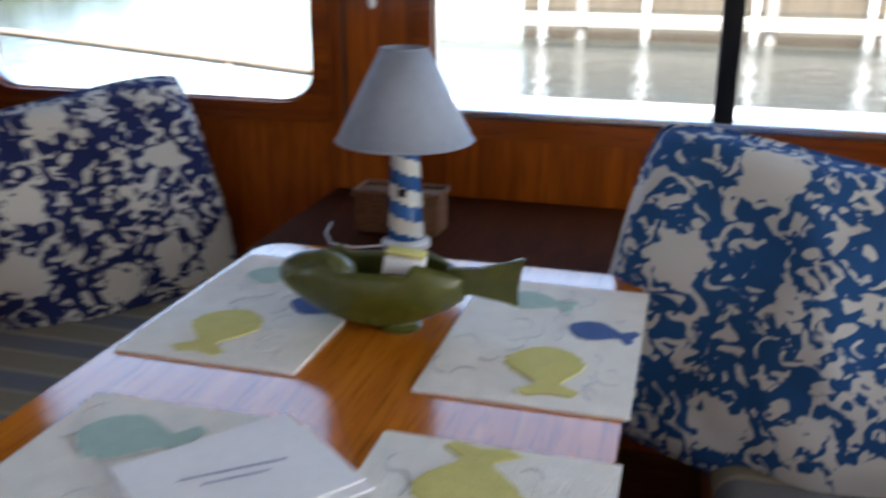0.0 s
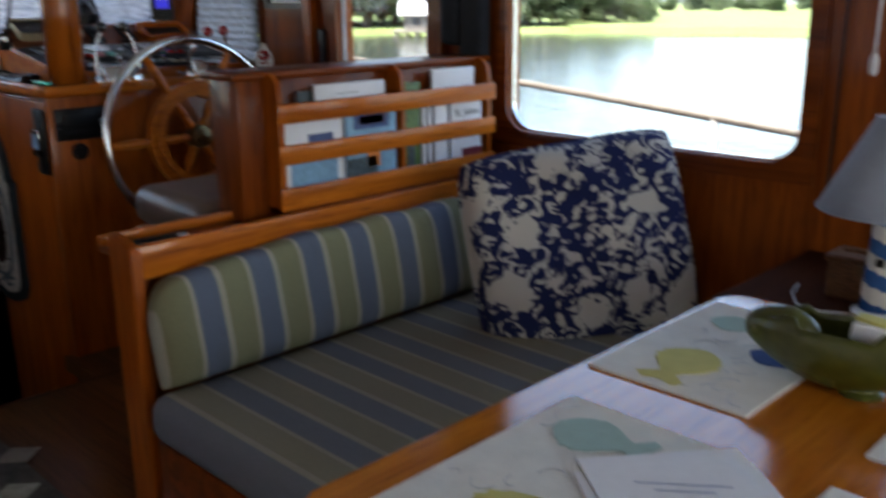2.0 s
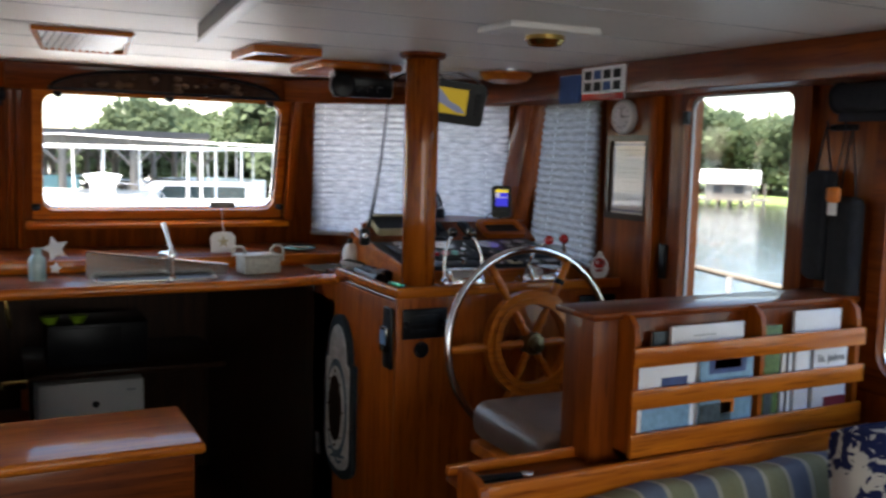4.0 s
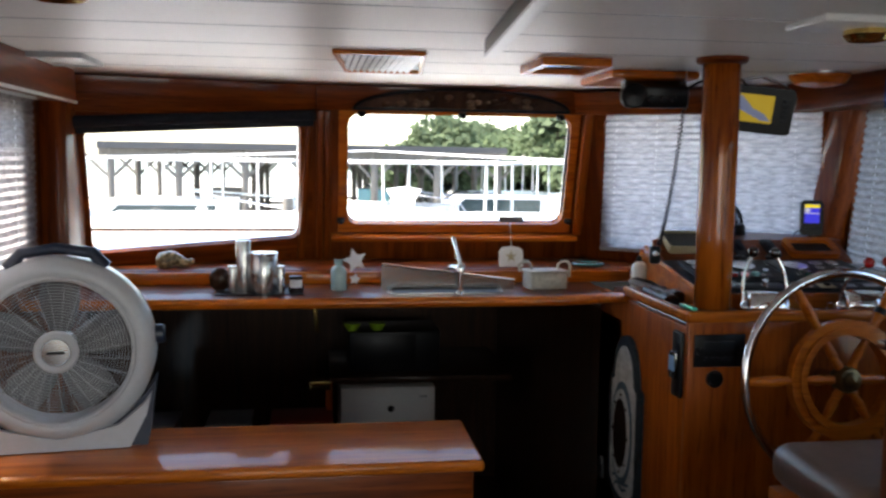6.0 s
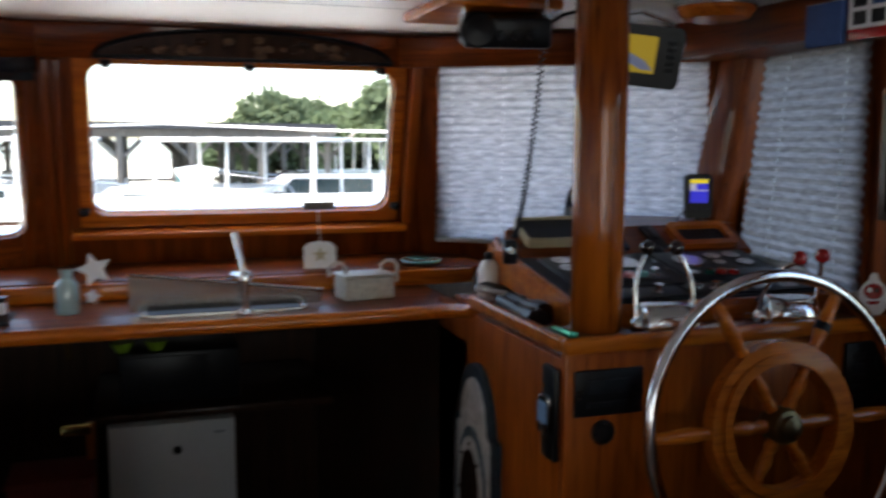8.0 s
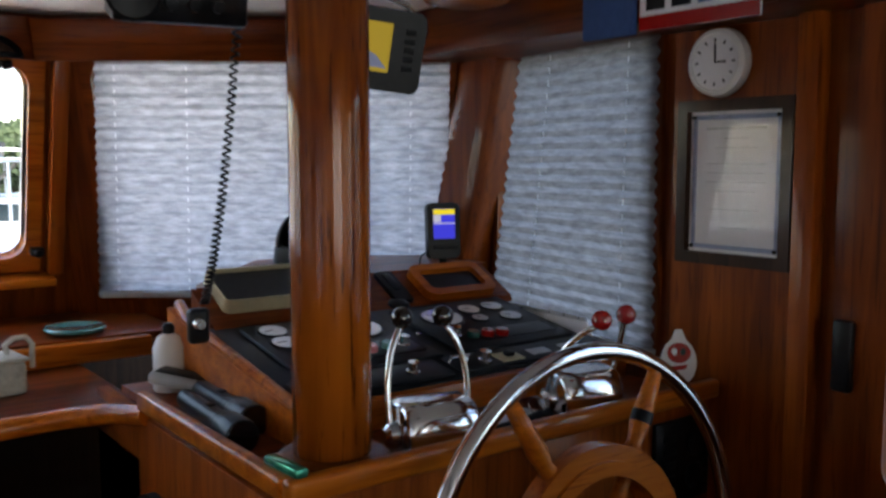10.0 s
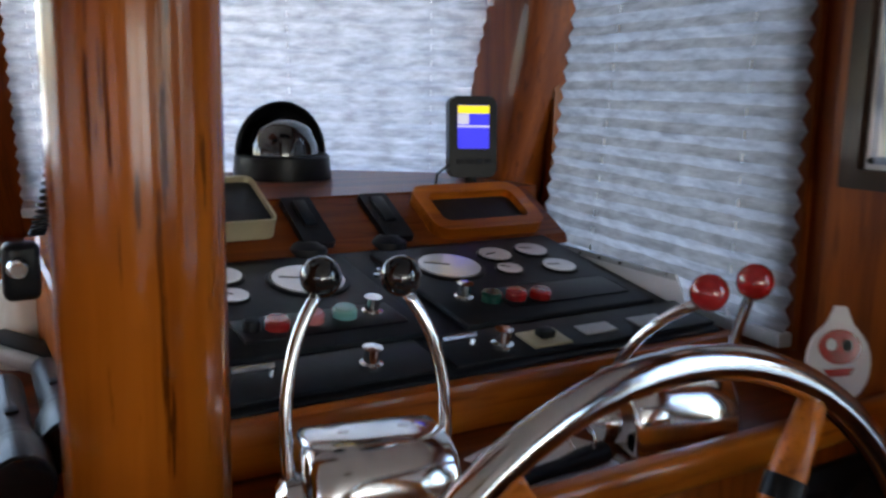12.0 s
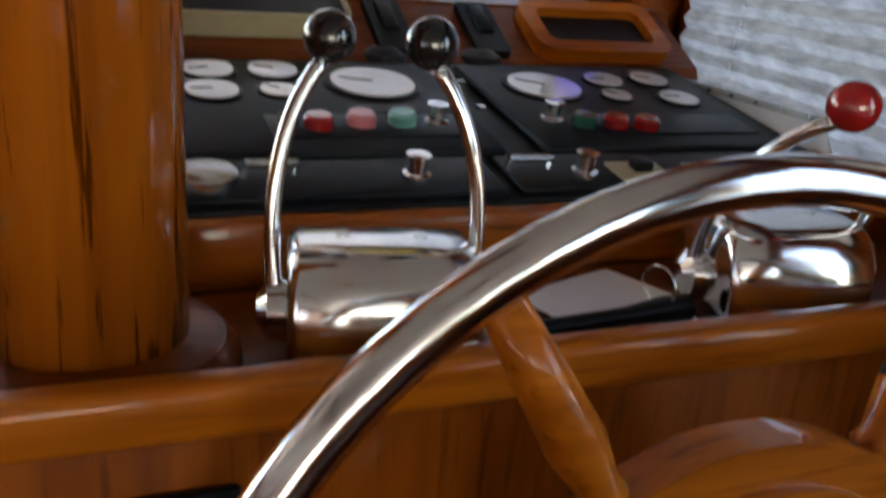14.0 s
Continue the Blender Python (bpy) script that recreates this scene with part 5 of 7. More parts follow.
def porthole_mirror():
    g = thing("porthole_picture", "tall arched painted board with a round porthole and shoulders", "wall plaque")
    m = plane_pose((1.53, 5.79, 0.48), (0, -1, 0), (0, 0, 1))
    n = 40

    def oval(a, b, cz=0):
        return [(a * math.cos(2 * math.pi * i / n), cz + b * math.sin(2 * math.pi * i / n)) for i in range(n)]

    def arch(hw, top, shoulder, step, low, grow):
        """Arched outline with a step at shoulder height and a rounded foot."""
        tip = [((hw - step) * math.cos(math.pi * i / 20), shoulder + (top - shoulder) * math.sin(math.pi * i / 20)) for i in range(21)]
        foot = [(-hw * math.cos(math.pi * i / 20), low - grow * math.sin(math.pi * i / 20)) for i in range(21)]
        return [(hw, shoulder - 0.012)] + tip + [(-hw, shoulder - 0.012)] + foot

    part("board", outline_prism(arch(0.185, 0.375, 0.18, 0.04, -0.27, 0.1), 0.02, m=m @ Matrix.Translation((0, -0.02, 0))), SLATE, g)
    part("border", outline_prism(arch(0.142, 0.33, 0.17, 0.035, -0.25, 0.08), 0.005, m=m @ Matrix.Translation((0, -0.025, 0))), CHIPPED, g, "chipped white painted field")
    for a, b, mt, dy in ((0.127, 0.225, SLATE_PALE, 0.029), (0.108, 0.192, CHIPPED, 0.033), (0.08, 0.15, PORT_DARK, 0.037), (0.064, 0.13, PORT_DARK, 0.041)):
        part("ring", outline_prism(oval(a, b, -0.05), 0.0045, m=m @ Matrix.Translation((0, -dy, 0))), mt, g)
    for k in range(8):
        a = 2 * math.pi * k / 8
        part("bolt", lathe([(0.007, 0), (0.005, 0.005)], 8, m=m @ Matrix.Translation((0.094 * math.cos(a), -0.033, -0.05 + 0.17 * math.sin(a))) @ pose(0, 0, 0, 90)), DARK_WOOD, g)
    for z, w in ((-0.27, 0.1), (-0.3, 0.07)):
        part("painted_wave", outline_prism([(-w, z), (-w * 0.4, z + 0.018), (w * 0.3, z - 0.004), (w, z + 0.014), (w, z + 0.026), (w * 0.3, z + 0.01), (-w * 0.4, z + 0.032), (-w, z + 0.014)], 0.003, m=m @ Matrix.Translation((0, -0.028, 0))), SLATE_PALE, g)


porthole_mirror()


# ---- helm side wall ----
def certificate():
    g = thing("framed_certificate", "framed certificate under glass in a dark wooden frame", "picture frame")
    m = plane_pose((WX - 0.004, 5.155, 1.5), (0, -1, 0), (0, 0, 1))
    part("frame", frame_ring(0.235, 0.31, 0.003, 0.026, 0.024, m=m @ Matrix.Translation((0, -0.024, 0)), outer_r=0.004), DARK_WOOD, g)
    sheet = part("sheet", box(-0.117, -0.008, -0.155, 0.117, -0.004, 0.155, m=m), PAPER, g)
    blue = material("pale_blue_print", (0.3, 0.36, 0.52), 0.8, scale=30, vary=0.15)
    part("border", frame_ring(0.2, 0.275, 0.002, 0.01, 0.001, m=m @ Matrix.Translation((0, -0.0095, 0))), blue, sheet)
    for k, (wd, z) in enumerate(((0.15, 0.115), (0.06, 0.095), (0.11, 0.075), (0.15, 0.04), (0.14, 0.02), (0.15, 0.0), (0.1, -0.02), (0.12, -0.06), (0.07, -0.1))):
        part("text_line", box(-wd / 2, -0.0095, z, wd / 2, -0.0085, z + (0.006 if k == 0 else 0.0022), m=m), GREY_PLASTIC, sheet)
    gl = part("glass", box(-0.117, -0.0135, -0.155, 0.117, -0.0115, 0.155, m=m), GLASS, g)
    gl.visible_shadow = False
    for sx in (-1, 1):
        for sz in (-1, 1):
            part("corner_pin", lathe([(0.005, 0), (0.004, 0.004)], 8, m=m @ Matrix.Translation((sx * 0.105, -0.0135, sz * 0.143)) @ pose(0, 0, 0, 90)), BLACK, g)


certificate()


def wall_clock():
    g = thing("wall_clock", "white round cabin clock on the helm wall", "clock", plane_pose((WX - 0.0, 5.2, 1.76), (0, -1, 0), (0, 0, 1)))
    part("case", lathe([(0.07, 0), (0.075, 0.01), (0.072, 0.03), (0.062, 0.036), (0.06, 0.03), (0.001, 0.03)], 32, m=pose(0, 0, 0, 90)), WHITE_PAINT, g)
    part("dial", lathe([(0.056, 0.031), (0.001, 0.032)], 28, m=pose(0, 0, 0, 90)), PAPER, g)
    part("hand", box(-0.002, -0.034, 0, 0.002, -0.033, 0.04), BLACK, g)
    part("hand", box(0, -0.034, -0.002, 0.028, -0.033, 0.002), BLACK, g)
    for k in range(12):
        a = 2 * math.pi * k / 12
        part("hour_mark", box(-0.002, -0.034, 0.043, 0.002, -0.033, 0.051, m=pose(0, 0, 0, 0, math.degrees(a), 0)), BLACK, g)


wall_clock()


def signal_card():
    g = thing("signal_flag_card", "red and white signal flag card on the soffit", "card")
    m = plane_pose((2.42, 5.13, 1.885), (0, -1, 0), (0, 0, 1))
    part("card", box(-0.15, -0.008, -0.065, 0.14, -0.002, 0.075, m=m), PAPER, g)
    part("red_edge", box(-0.15, -0.0095, -0.065, 0.14, -0.008, -0.035, m=m), RED_GLOSS, g)
    for i in range(4):
        for k in range(2):
            part("flag", box(-0.132 + i * 0.066, -0.0095, -0.024 + k * 0.048, -0.084 + i * 0.066, -0.008, 0.012 + k * 0.048, m=m), (BLACK, CHARCOAL, APPL_BLUE, BLACK)[(i + k) % 4], g)
    g = thing("book", "blue paperback tucked against the soffit", "book")
    part("cover", box(0.155, -0.02, -0.06, 0.3, -0.002, 0.06, 0.003, m=m @ Matrix.Translation((-0.46, 0, -0.01))), APPL_BLUE, g)
    part("page_block", box(0.157, -0.017, -0.057, 0.297, -0.006, 0.061, m=m @ Matrix.Translation((-0.46, 0, -0.01))), PAPER, g)


signal_card()


def chart_plotter():
    g = thing("chart_plotter", "black chart plotter hung from the ceiling, showing a yellow chart", "chart plotter")
    m = plane_pose((2.105, 5.88, 1.83), (1, -0.35, -0.12), (0.12, -0.2, 1))
    g.matrix_world = m
    part("case", outline_prism(rounded(0.3, 0.2, 0.02, cz=-0.005), 0.07, bevel=0.004), BLACK, g)
    scr = part("screen", outline_prism(rounded(0.19, 0.12, 0.004, cx=-0.03), 0.002, m=Matrix.Translation((0, -0.002, 0))), glow_material("chart_yellow", (0.45, 0.32, 0.02), 0.09), g, "lit yellow chart screen")
    part("water_shape", outline_prism([(-0.12, 0.05), (-0.07, 0.05), (-0.02, 0.0), (0.03, -0.02), (0.06, -0.05), (0.02, -0.05), (-0.05, -0.02), (-0.12, 0.01)], 0.001, m=Matrix.Translation((0, -0.0035, 0))), glow_material("chart_blue", (0.15, 0.18, 0.3), 0.09), scr)
    for k in range(5):
        part("key", box(0.1, -0.004, -0.05 + k * 0.022, 0.125, 0.0, -0.037 + k * 0.022, 0.001), CHARCOAL, g)
    for s in (-1, 1):
        part("bracket", tube([(s * 0.15, 0.035, 0), (s * 0.16, 0.035, 0.06), (s * 0.1, 0.035, 0.11), (0, 0.035, 0.135)], 0.008, 8), STEEL, g)


chart_plotter()


def overhead_radio():
    g = thing("overhead_radio", "black marine radio on a teak block under the ceiling", "radio")
    part("teak_block", box(1.4, 5.75, 1.935, 1.78, 6.2, CEIL, 0.012), TEAK_LITE, g)
    m = pose(1.6, 5.8, 1.885, 12, 0, -14)
    part("body", box(-0.13, -0.1, -0.055, 0.13, 0.1, 0.035, 0.012, m=m), BLACK, g)
    part("speaker", lathe([(0.05, 0), (0.052, 0.015), (0.045, 0.02), (0.001, 0.012)], 20, m=m @ Matrix.Translation((-0.09, -0.1, 0.0)) @ pose(0, 0, 0, 90)), BLACK, g)
    for k in range(3):
        part("knob", lathe([(0.014, 0), (0.012, 0.02), (0.001, 0.021)], 14, m=m @ Matrix.Translation((-0.02 + k * 0.045, -0.1, -0.015)) @ pose(0, 0, 0, 90)), CHARCOAL, g)
    for s in (-1, 1):
        part("bracket", box(s * 0.125 - 0.003, -0.02, -0.01, s * 0.125 + 0.003, 0.02, 0.1, m=m), STEEL, g)
    part("cable", tube([(1.74, 5.9, 1.88), (1.8, 5.8, 1.93), (1.88, 5.75, 1.95), (1.98, 5.8, 1.95), (2.05, 5.88, 1.93)], 0.006, 8), BLACK, g)


overhead_radio()

# ---- ceiling fittings ----


def ceiling_vent():
    g = thing("ceiling_vent", "white louvred vent in a thin teak frame", "vent")
    x0, x1, y0, y1 = 0.29, 0.62, 5.36, 6.04
    z = CEIL
    part("frame", frame_ring(x1 - x0 - 0.036, y1 - y0 - 0.036, 0.004, 0.016, 0.016, m=Matrix(((1, 0, 0.1, (x0 + x1) / 2), (0, 0, 1, (y0 + y1) / 2), (0, -1, 0, z), (0, 0, 0, 1)))), TEAK_LITE, g)
    part("backing", box(x0 + 0.025, y0 + 0.025, z - 0.004, x1 - 0.025, y1 - 0.025, z - 0.001), CHARCOAL, g)
    for k in range(11):
        x = x0 + 0.035 + k * (x1 - x0 - 0.06) / 10.6
        part("slat", box(-0.009, y0 + 0.026, -0.002, 0.009, y1 - 0.026, 0.0, m=Matrix.Translation((x, 0, z - 0.011)) @ pose(0, 0, 0, 0, 25)), WHITE_PAINT, g)


ceiling_vent()


def hatch_frame():
    g = thing("ceiling_hatch", "half-open ceiling hatch in a teak frame", "hatch")
    cx, cy, w, h = 1.15, 5.58, 0.2, 0.3
    part("frame", frame_ring(w, h, 0.004, 0.032, 0.03, m=Matrix(((1, 0, 0, cx), (0, 0, 1, cy), (0, -1, 0, CEIL), (0, 0, 0, 1)))), TEAK_LITE, g)
    # black sheet stands in for the shade inside the hatch hole
    part("screen", box(cx - w / 2, cy - h / 2, CEIL - 0.008, cx + w / 2, cy + h / 2, CEIL - 0.002), BLACK, g)
    part("slide", box(cx - w / 2, cy - h / 2, CEIL - 0.014, cx - w / 2 + 0.045, cy + h / 2, CEIL - 0.009), TEAK_X, g)


hatch_frame()


def ceiling_light():
    g = thing("ceiling_light", "low white dome base with a brass lamp ring", "ceiling light")
    part("base", box(1.46, 4.3, CEIL - 0.022, 1.78, 4.5, CEIL, 0.008), WHITE_PAINT, g)
    part("ring", lathe([(0.06, 0), (0.062, -0.015), (0.05, -0.03), (0.04, -0.022), (0.001, -0.02)], 28, m=Matrix.Translation((1.655, 4.42, CEIL - 0.02))), BRASS, g, "polished brass lamp ring")
    g = thing("ceiling_light", "brass-ringed cabin lamp on the port ceiling", "ceiling light")
    part("ring", lathe([(0.07, 0), (0.07, -0.015), (0.055, -0.03), (0.045, -0.022), (0.001, -0.02)], 28, m=Matrix.Translation((-0.38, 4.35, CEIL))), BRASS, g)
    g = thing("ceiling_light", "round teak-based lamp over the helm", "ceiling light")
    part("base", lathe([(0.12, 0), (0.12, -0.02), (0.1, -0.045), (0.06, -0.055), (0.001, -0.056)], 28, m=Matrix.Translation((2.28, 5.7, CEIL))), TEAK_LITE, g)
    part("rim", lathe([(0.125, 0), (0.125, -0.008), (0.12, -0.01)], 28, m=Matrix.Translation((2.28, 5.7, CEIL))), STEEL, g)
    g = thing("ceiling_plate", "flat white cover plate on the port ceiling", "cover plate")
    part("plate", box(-0.98, 5.7, CEIL - 0.015, -0.66, 6.05, CEIL, 0.006), WHITE_PAINT, g)
    part("rim", frame_ring(0.3, 0.33, 0.006, 0.015, 0.02, m=Matrix(((1, 0, 0, -0.82), (0, 0, 1, 5.875), (0, -1, 0, CEIL), (0, 0, 0, 1)))), GREY_PLASTIC, g)
    g = thing("grab_rail", "white-edged teak grab rail under the ceiling", "grab rail")
    rm = pose(0.74, 4.98, CEIL, 0, 0, -5)
    part("rail", box(-0.017, -1.9, -0.05, 0.017, 0, 0.0, 0.004, m=rm), DARK_WOOD, g, "dark teak rail")
    part("edge_strip", box(-0.02, -1.9, -0.06, 0.02, 0.002, -0.05, 0.003, m=rm), WHITE_PAINT, g, "white edge strip")


ceiling_light()


# ---- windscreen ornaments ----
def arch_plaque():
    g = thing("arch_plaque", "dark carved half-moon plaque over the windscreen", "carved plaque")
    g.matrix_world = MC
    zb, zt = zz(1.86), zz(CEIL) - 0.004
    n = 28
    pts = [(0.775 + 0.56 * math.cos(math.pi * i / n), zb + (zt - zb) * math.sin(math.pi * i / n)) for i in range(n + 1)]
    part("board", outline_prism(pts, 0.02, m=Matrix.Translation((0, -0.052, 0))), DARK_WOOD, g)
    part("rim", tube([(x, -0.055, z) for x, z in pts], 0.008, 8), BLACK, g)
    part("base", box(0.205, -0.056, zb - 0.008, 1.345, -0.032, zb + 0.008, 0.003), BLACK, g)
    ochre = material("faded_ochre_relief", (0.11, 0.055, 0.022), 0.6, scale=30, vary=0.5, bump=0.5)
    for i in range(26):
        u = random.uniform(-0.4, 0.4)
        top = (zt - zb) * math.sqrt(max(0, 1 - (u / 0.5) ** 2)) - 0.03
        part("relief", ball((0.775 + u, -0.052, zb + random.uniform(0.015, max(0.02, top))), random.uniform(0.008, 0.018), u=8, v=6, squash=(1.6, 0.5, 1)), (ochre, DARK_WOOD, ochre)[i % 3], g)


arch_plaque()


def latch(u, v):
    g = thing("window_latch", "black toggle latch on the windscreen frame", "latch", MC @ Matrix.Translation((u, -0.03, v)), group="windscreen latches")
    part("base", box(-0.02, -0.012, -0.012, 0.02, 0.018, 0.012, 0.004), BLACK, g)
    part("knob", ball((0, -0.02, 0), 0.014, u=12, v=8), BLACK, g)


for u, v in ((0.25, zz(1.83)), (0.775, zz(1.83)), (1.3, zz(1.83)), (0.15, zz(1.27)), (1.4, zz(1.27))):
    latch(u, v)


def roller_shade(m, w, label, r=0.028):
    g = thing("roller_shade", label, "roller shade", m)
    part("roll", tube([(0, 0, 0), (w, 0, 0)], r, 16), NAVY_CLOTH, g)
    part("hem", box(0, -0.004, -r - 0.03, w, 0.004, -r + 0.012, 0.003), NAVY_CLOTH, g)
    for x in (0, w):
        part("end_cap", tube([(x - 0.006, 0, 0), (x + 0.006, 0, 0)], r * 1.1, 16), BLACK, g)


roller_shade(ML @ Matrix.Translation((0.05, -0.045, zz(1.755))) @ pose(0, 0, 0, 0, -3.4, 0), 1.18, "rolled dark shade above the port windscreen")
roller_shade(plane_pose((WX - 0.06, 4.06, 1.79), (0, -1, 0), (0, 0, 1)), 1.35, "rolled dark navy shade above the saloon window", 0.045)
roller_shade(plane_pose((WX - 0.06, 2.6, 1.79), (0, -1, 0), (0, 0, 1)), 1.7, "rolled dark navy shade above the sliding window", 0.045)


# ---- counter things ----
CZ = 0.98


def sink():
    g = thing("sink", "stainless sink with its lid propped up", "sink")
    part("rim", frame_ring(0.5, 0.26, 0.03, 0.02, 0.006, m=Matrix(((1, 0, 0, 0.8), (0, 0, 1, 6.33), (0, -1, 0, CZ + 0.006), (0, 0, 0, 1))), outer_r=0.04), STEEL, g)
    # flat charcoal sheet gives the shaded hollow of the steel bowl
    part("basin", outline_prism(rounded(0.5, 0.26, 0.03), 0.004, m=Matrix(((1, 0, 0, 0.8), (0, 0, 1, 6.33), (0, -1, 0, CZ + 0.003), (0, 0, 0, 1)))), CHARCOAL, g)
    lid = outline_prism([(0.5, 0.0), (1.12, 0.0), (1.125, 0.045), (0.5, 0.125)], 0.008, m=Matrix.Translation((0, 6.25, CZ + 0.012)) @ pose(0, 0, 0, 10))
    part("lid", lid, STEEL, g, "brushed steel lid propped at a slant")
    part("lid_edge", tube([(0.5, 6.232, CZ + 0.136), (1.125, 6.246, CZ + 0.057)], 0.006, 8), CHROME, g)


sink()


def faucet():
    g = thing("faucet", "tall chrome galley faucet with a lever", "faucet", Matrix.Translation((0.86, 6.2, CZ)))
    part("stem", lathe([(0.024, 0), (0.022, 0.01), (0.013, 0.015), (0.013, 0.1), (0.022, 0.105), (0.022, 0.13), (0.016, 0.14)], 20), CHROME, g)
    part("lever", tube([(0, 0, 0.135), (-0.01, 0.06, 0.2), (-0.02, 0.1, 0.25)], [0.01, 0.009, 0.011], 12), CHROME, g)
    part("spout", tube([(0, 0, 0.115), (-0.03, 0.05, 0.12), (-0.04, 0.12, 0.1)], 0.011, 12), CHROME, g)


faucet()


def bottle():
    g = thing("sea_glass_bottle", "pale blue glass bottle with a sand layer", "bottle", Matrix.Translation((0.31, 6.36, CZ)))
    part("glass", lathe([(0.036, 0), (0.038, 0.006), (0.038, 0.085), (0.03, 0.105), (0.019, 0.115), (0.019, 0.135), (0.023, 0.138), (0.023, 0.146)], 24), material("sea_glass", (0.32, 0.46, 0.47), 0.15, scale=12, vary=0.12, coat=0.8), g)
    star(0.385, 6.36, CZ + 0.05, 0.03, "small white starfish hung by the bottle", -10)
    star(0.39, 6.44, CZ + 0.13, 0.062, "white starfish leaning on the ledge", 15)


def star(x, y, z, r, label, turn=0):
    g = thing("starfish", label, "starfish")
    pts = []
    for i in range(10):
        a = radians(90 + 36 * i + turn)
        q = r if i % 2 == 0 else r * 0.42
        pts.append((q * math.cos(a), q * math.sin(a)))
    part("body", outline_prism(pts, 0.012, m=Matrix.Translation((x, y, z)) @ pose(0, 0, 0, -10), bevel=0.003), PAPER, g)


bottle()


def canisters():
    for x, r, h, label in ((-0.12, 0.034, 0.235, "tall narrow steel canister"), (-0.03, 0.064, 0.185, "wide brushed steel canister"), (0.045, 0.02, 0.12, "slim steel canister"), (-0.17, 0.02, 0.12, "slim dull steel canister")):
        g = thing("canister", label + " on the galley counter", "canister", Matrix.Translation((x, 6.3 - 0.03 * (r > 0.05), CZ)), group="steel canisters")
        part("body", lathe([(r * 0.97, 0), (r, 0.004), (r, h - 0.012), (r * 0.98, h - 0.01)], 28), STEEL, g)
        part("lid", lathe([(r * 1.02, h - 0.01), (r * 1.02, h), (r * 0.9, h + 0.003), (0.001, h + 0.004)], 28), CHROME, g)
    g = thing("jar", "small jar with a white label and black lid", "jar", Matrix.Translation((0.115, 6.26, CZ)))
    part("glass", lathe([(0.035, 0), (0.036, 0.02), (0.036, 0.03)], 22), BLACK_GLOSS, g)
    part("label_band", lathe([(0.028, 0.03), (0.028, 0.065)], 22), PAPER, g)
    part("lid", lathe([(0.03, 0.065), (0.03, 0.08), (0.001, 0.081)], 22), BLACK, g)
    g = thing("tray", "dark small tray under the canisters", "tray")
    part("tray", box(-0.24, 6.2, CZ, 0.15, 6.42, CZ + 0.004, 0.002), CHARCOAL, g)
    g = thing("carving", "dark round carved bird figure on the counter", "carving")
    part("body", ball((-0.23, 6.36, CZ + 0.055), 0.055, u=16, v=10, squash=(0.9, 0.6, 1)), DARK_WOOD, g)
    g = thing("shell", "speckled brown and cream seashell on the ledge", "seashell")
    bm = bmesh.new()
    for i in range(7):
        ball((-0.53 + i * 0.021, 6.72, 1.08 + 0.012 * math.sin(i)), 0.046 - i * 0.005, bm=bm, u=14, v=10)
    part("shell_body", bm, material("speckled_shell", (0.25, 0.2, 0.11), 0.35, scale=60, vary=0.9, bump=0.3, coat=0.4), g, smooth=True)


canisters()


def sign_tag():
    g = thing("starfish_sign", "small white hanging sign with a starfish", "sign")
    m = Matrix.Translation((1.2, 6.66, 1.05)) @ pose(0, 0, 0, -8)
    part("board", outline_prism([(-0.062, 0), (0.062, 0), (0.064, 0.08), (0.045, 0.1), (0, 0.106), (-0.045, 0.1), (-0.064, 0.08)], 0.01, m=m), WHITE_PAINT, g)
    pts = []
    for i in range(10):
        a = radians(90 + 36 * i)
        q = 0.032 if i % 2 == 0 else 0.012
        pts.append((q * math.cos(a), 0.052 + q * math.sin(a)))
    part("starfish", outline_prism(pts, 0.004, m=m @ Matrix.Translation((0, -0.004, 0))), CREAM, g)
    part("string", tube([(1.2, 6.665, 1.15), (1.2, 6.69, 1.22), (1.2, 6.7, 1.275)], 0.002, 6), PAPER, g)
    part("hook_block", box(1.14, 6.69, 1.275, 1.265, 6.7, 1.305, 0.002), GREY_TIMBER, g, "weathered hanging slat")


sign_tag()


def handled_box():
    g = thing("square_pot", "white speckled square pot with two loop handles", "pot", pose(1.3, 6.36, CZ, 0, 0, 8))
    sp = material("speckled_white_tin", (0.5, 0.5, 0.44), 0.45, scale=70, vary=0.3, bump=0.1)
    part("body", box(-0.095, -0.06, 0, 0.095, 0.06, 0.08, 0.01), sp, g)
    part("lid", box(-0.1, -0.065, 0.08, 0.1, 0.065, 0.092, 0.006), sp, g)
    for s in (-1, 1):
        part("handle", tube([(s * 0.1 - 0.03, 0, 0.085), (s * 0.1 - 0.035, 0, 0.115), (s * 0.1 - 0.015, 0, 0.13), (s * 0.1 + 0.015, 0, 0.13), (s * 0.1 + 0.03, 0, 0.11), (s * 0.1 + 0.028, 0, 0.05)], 0.007, 10), sp, g)


handled_box()


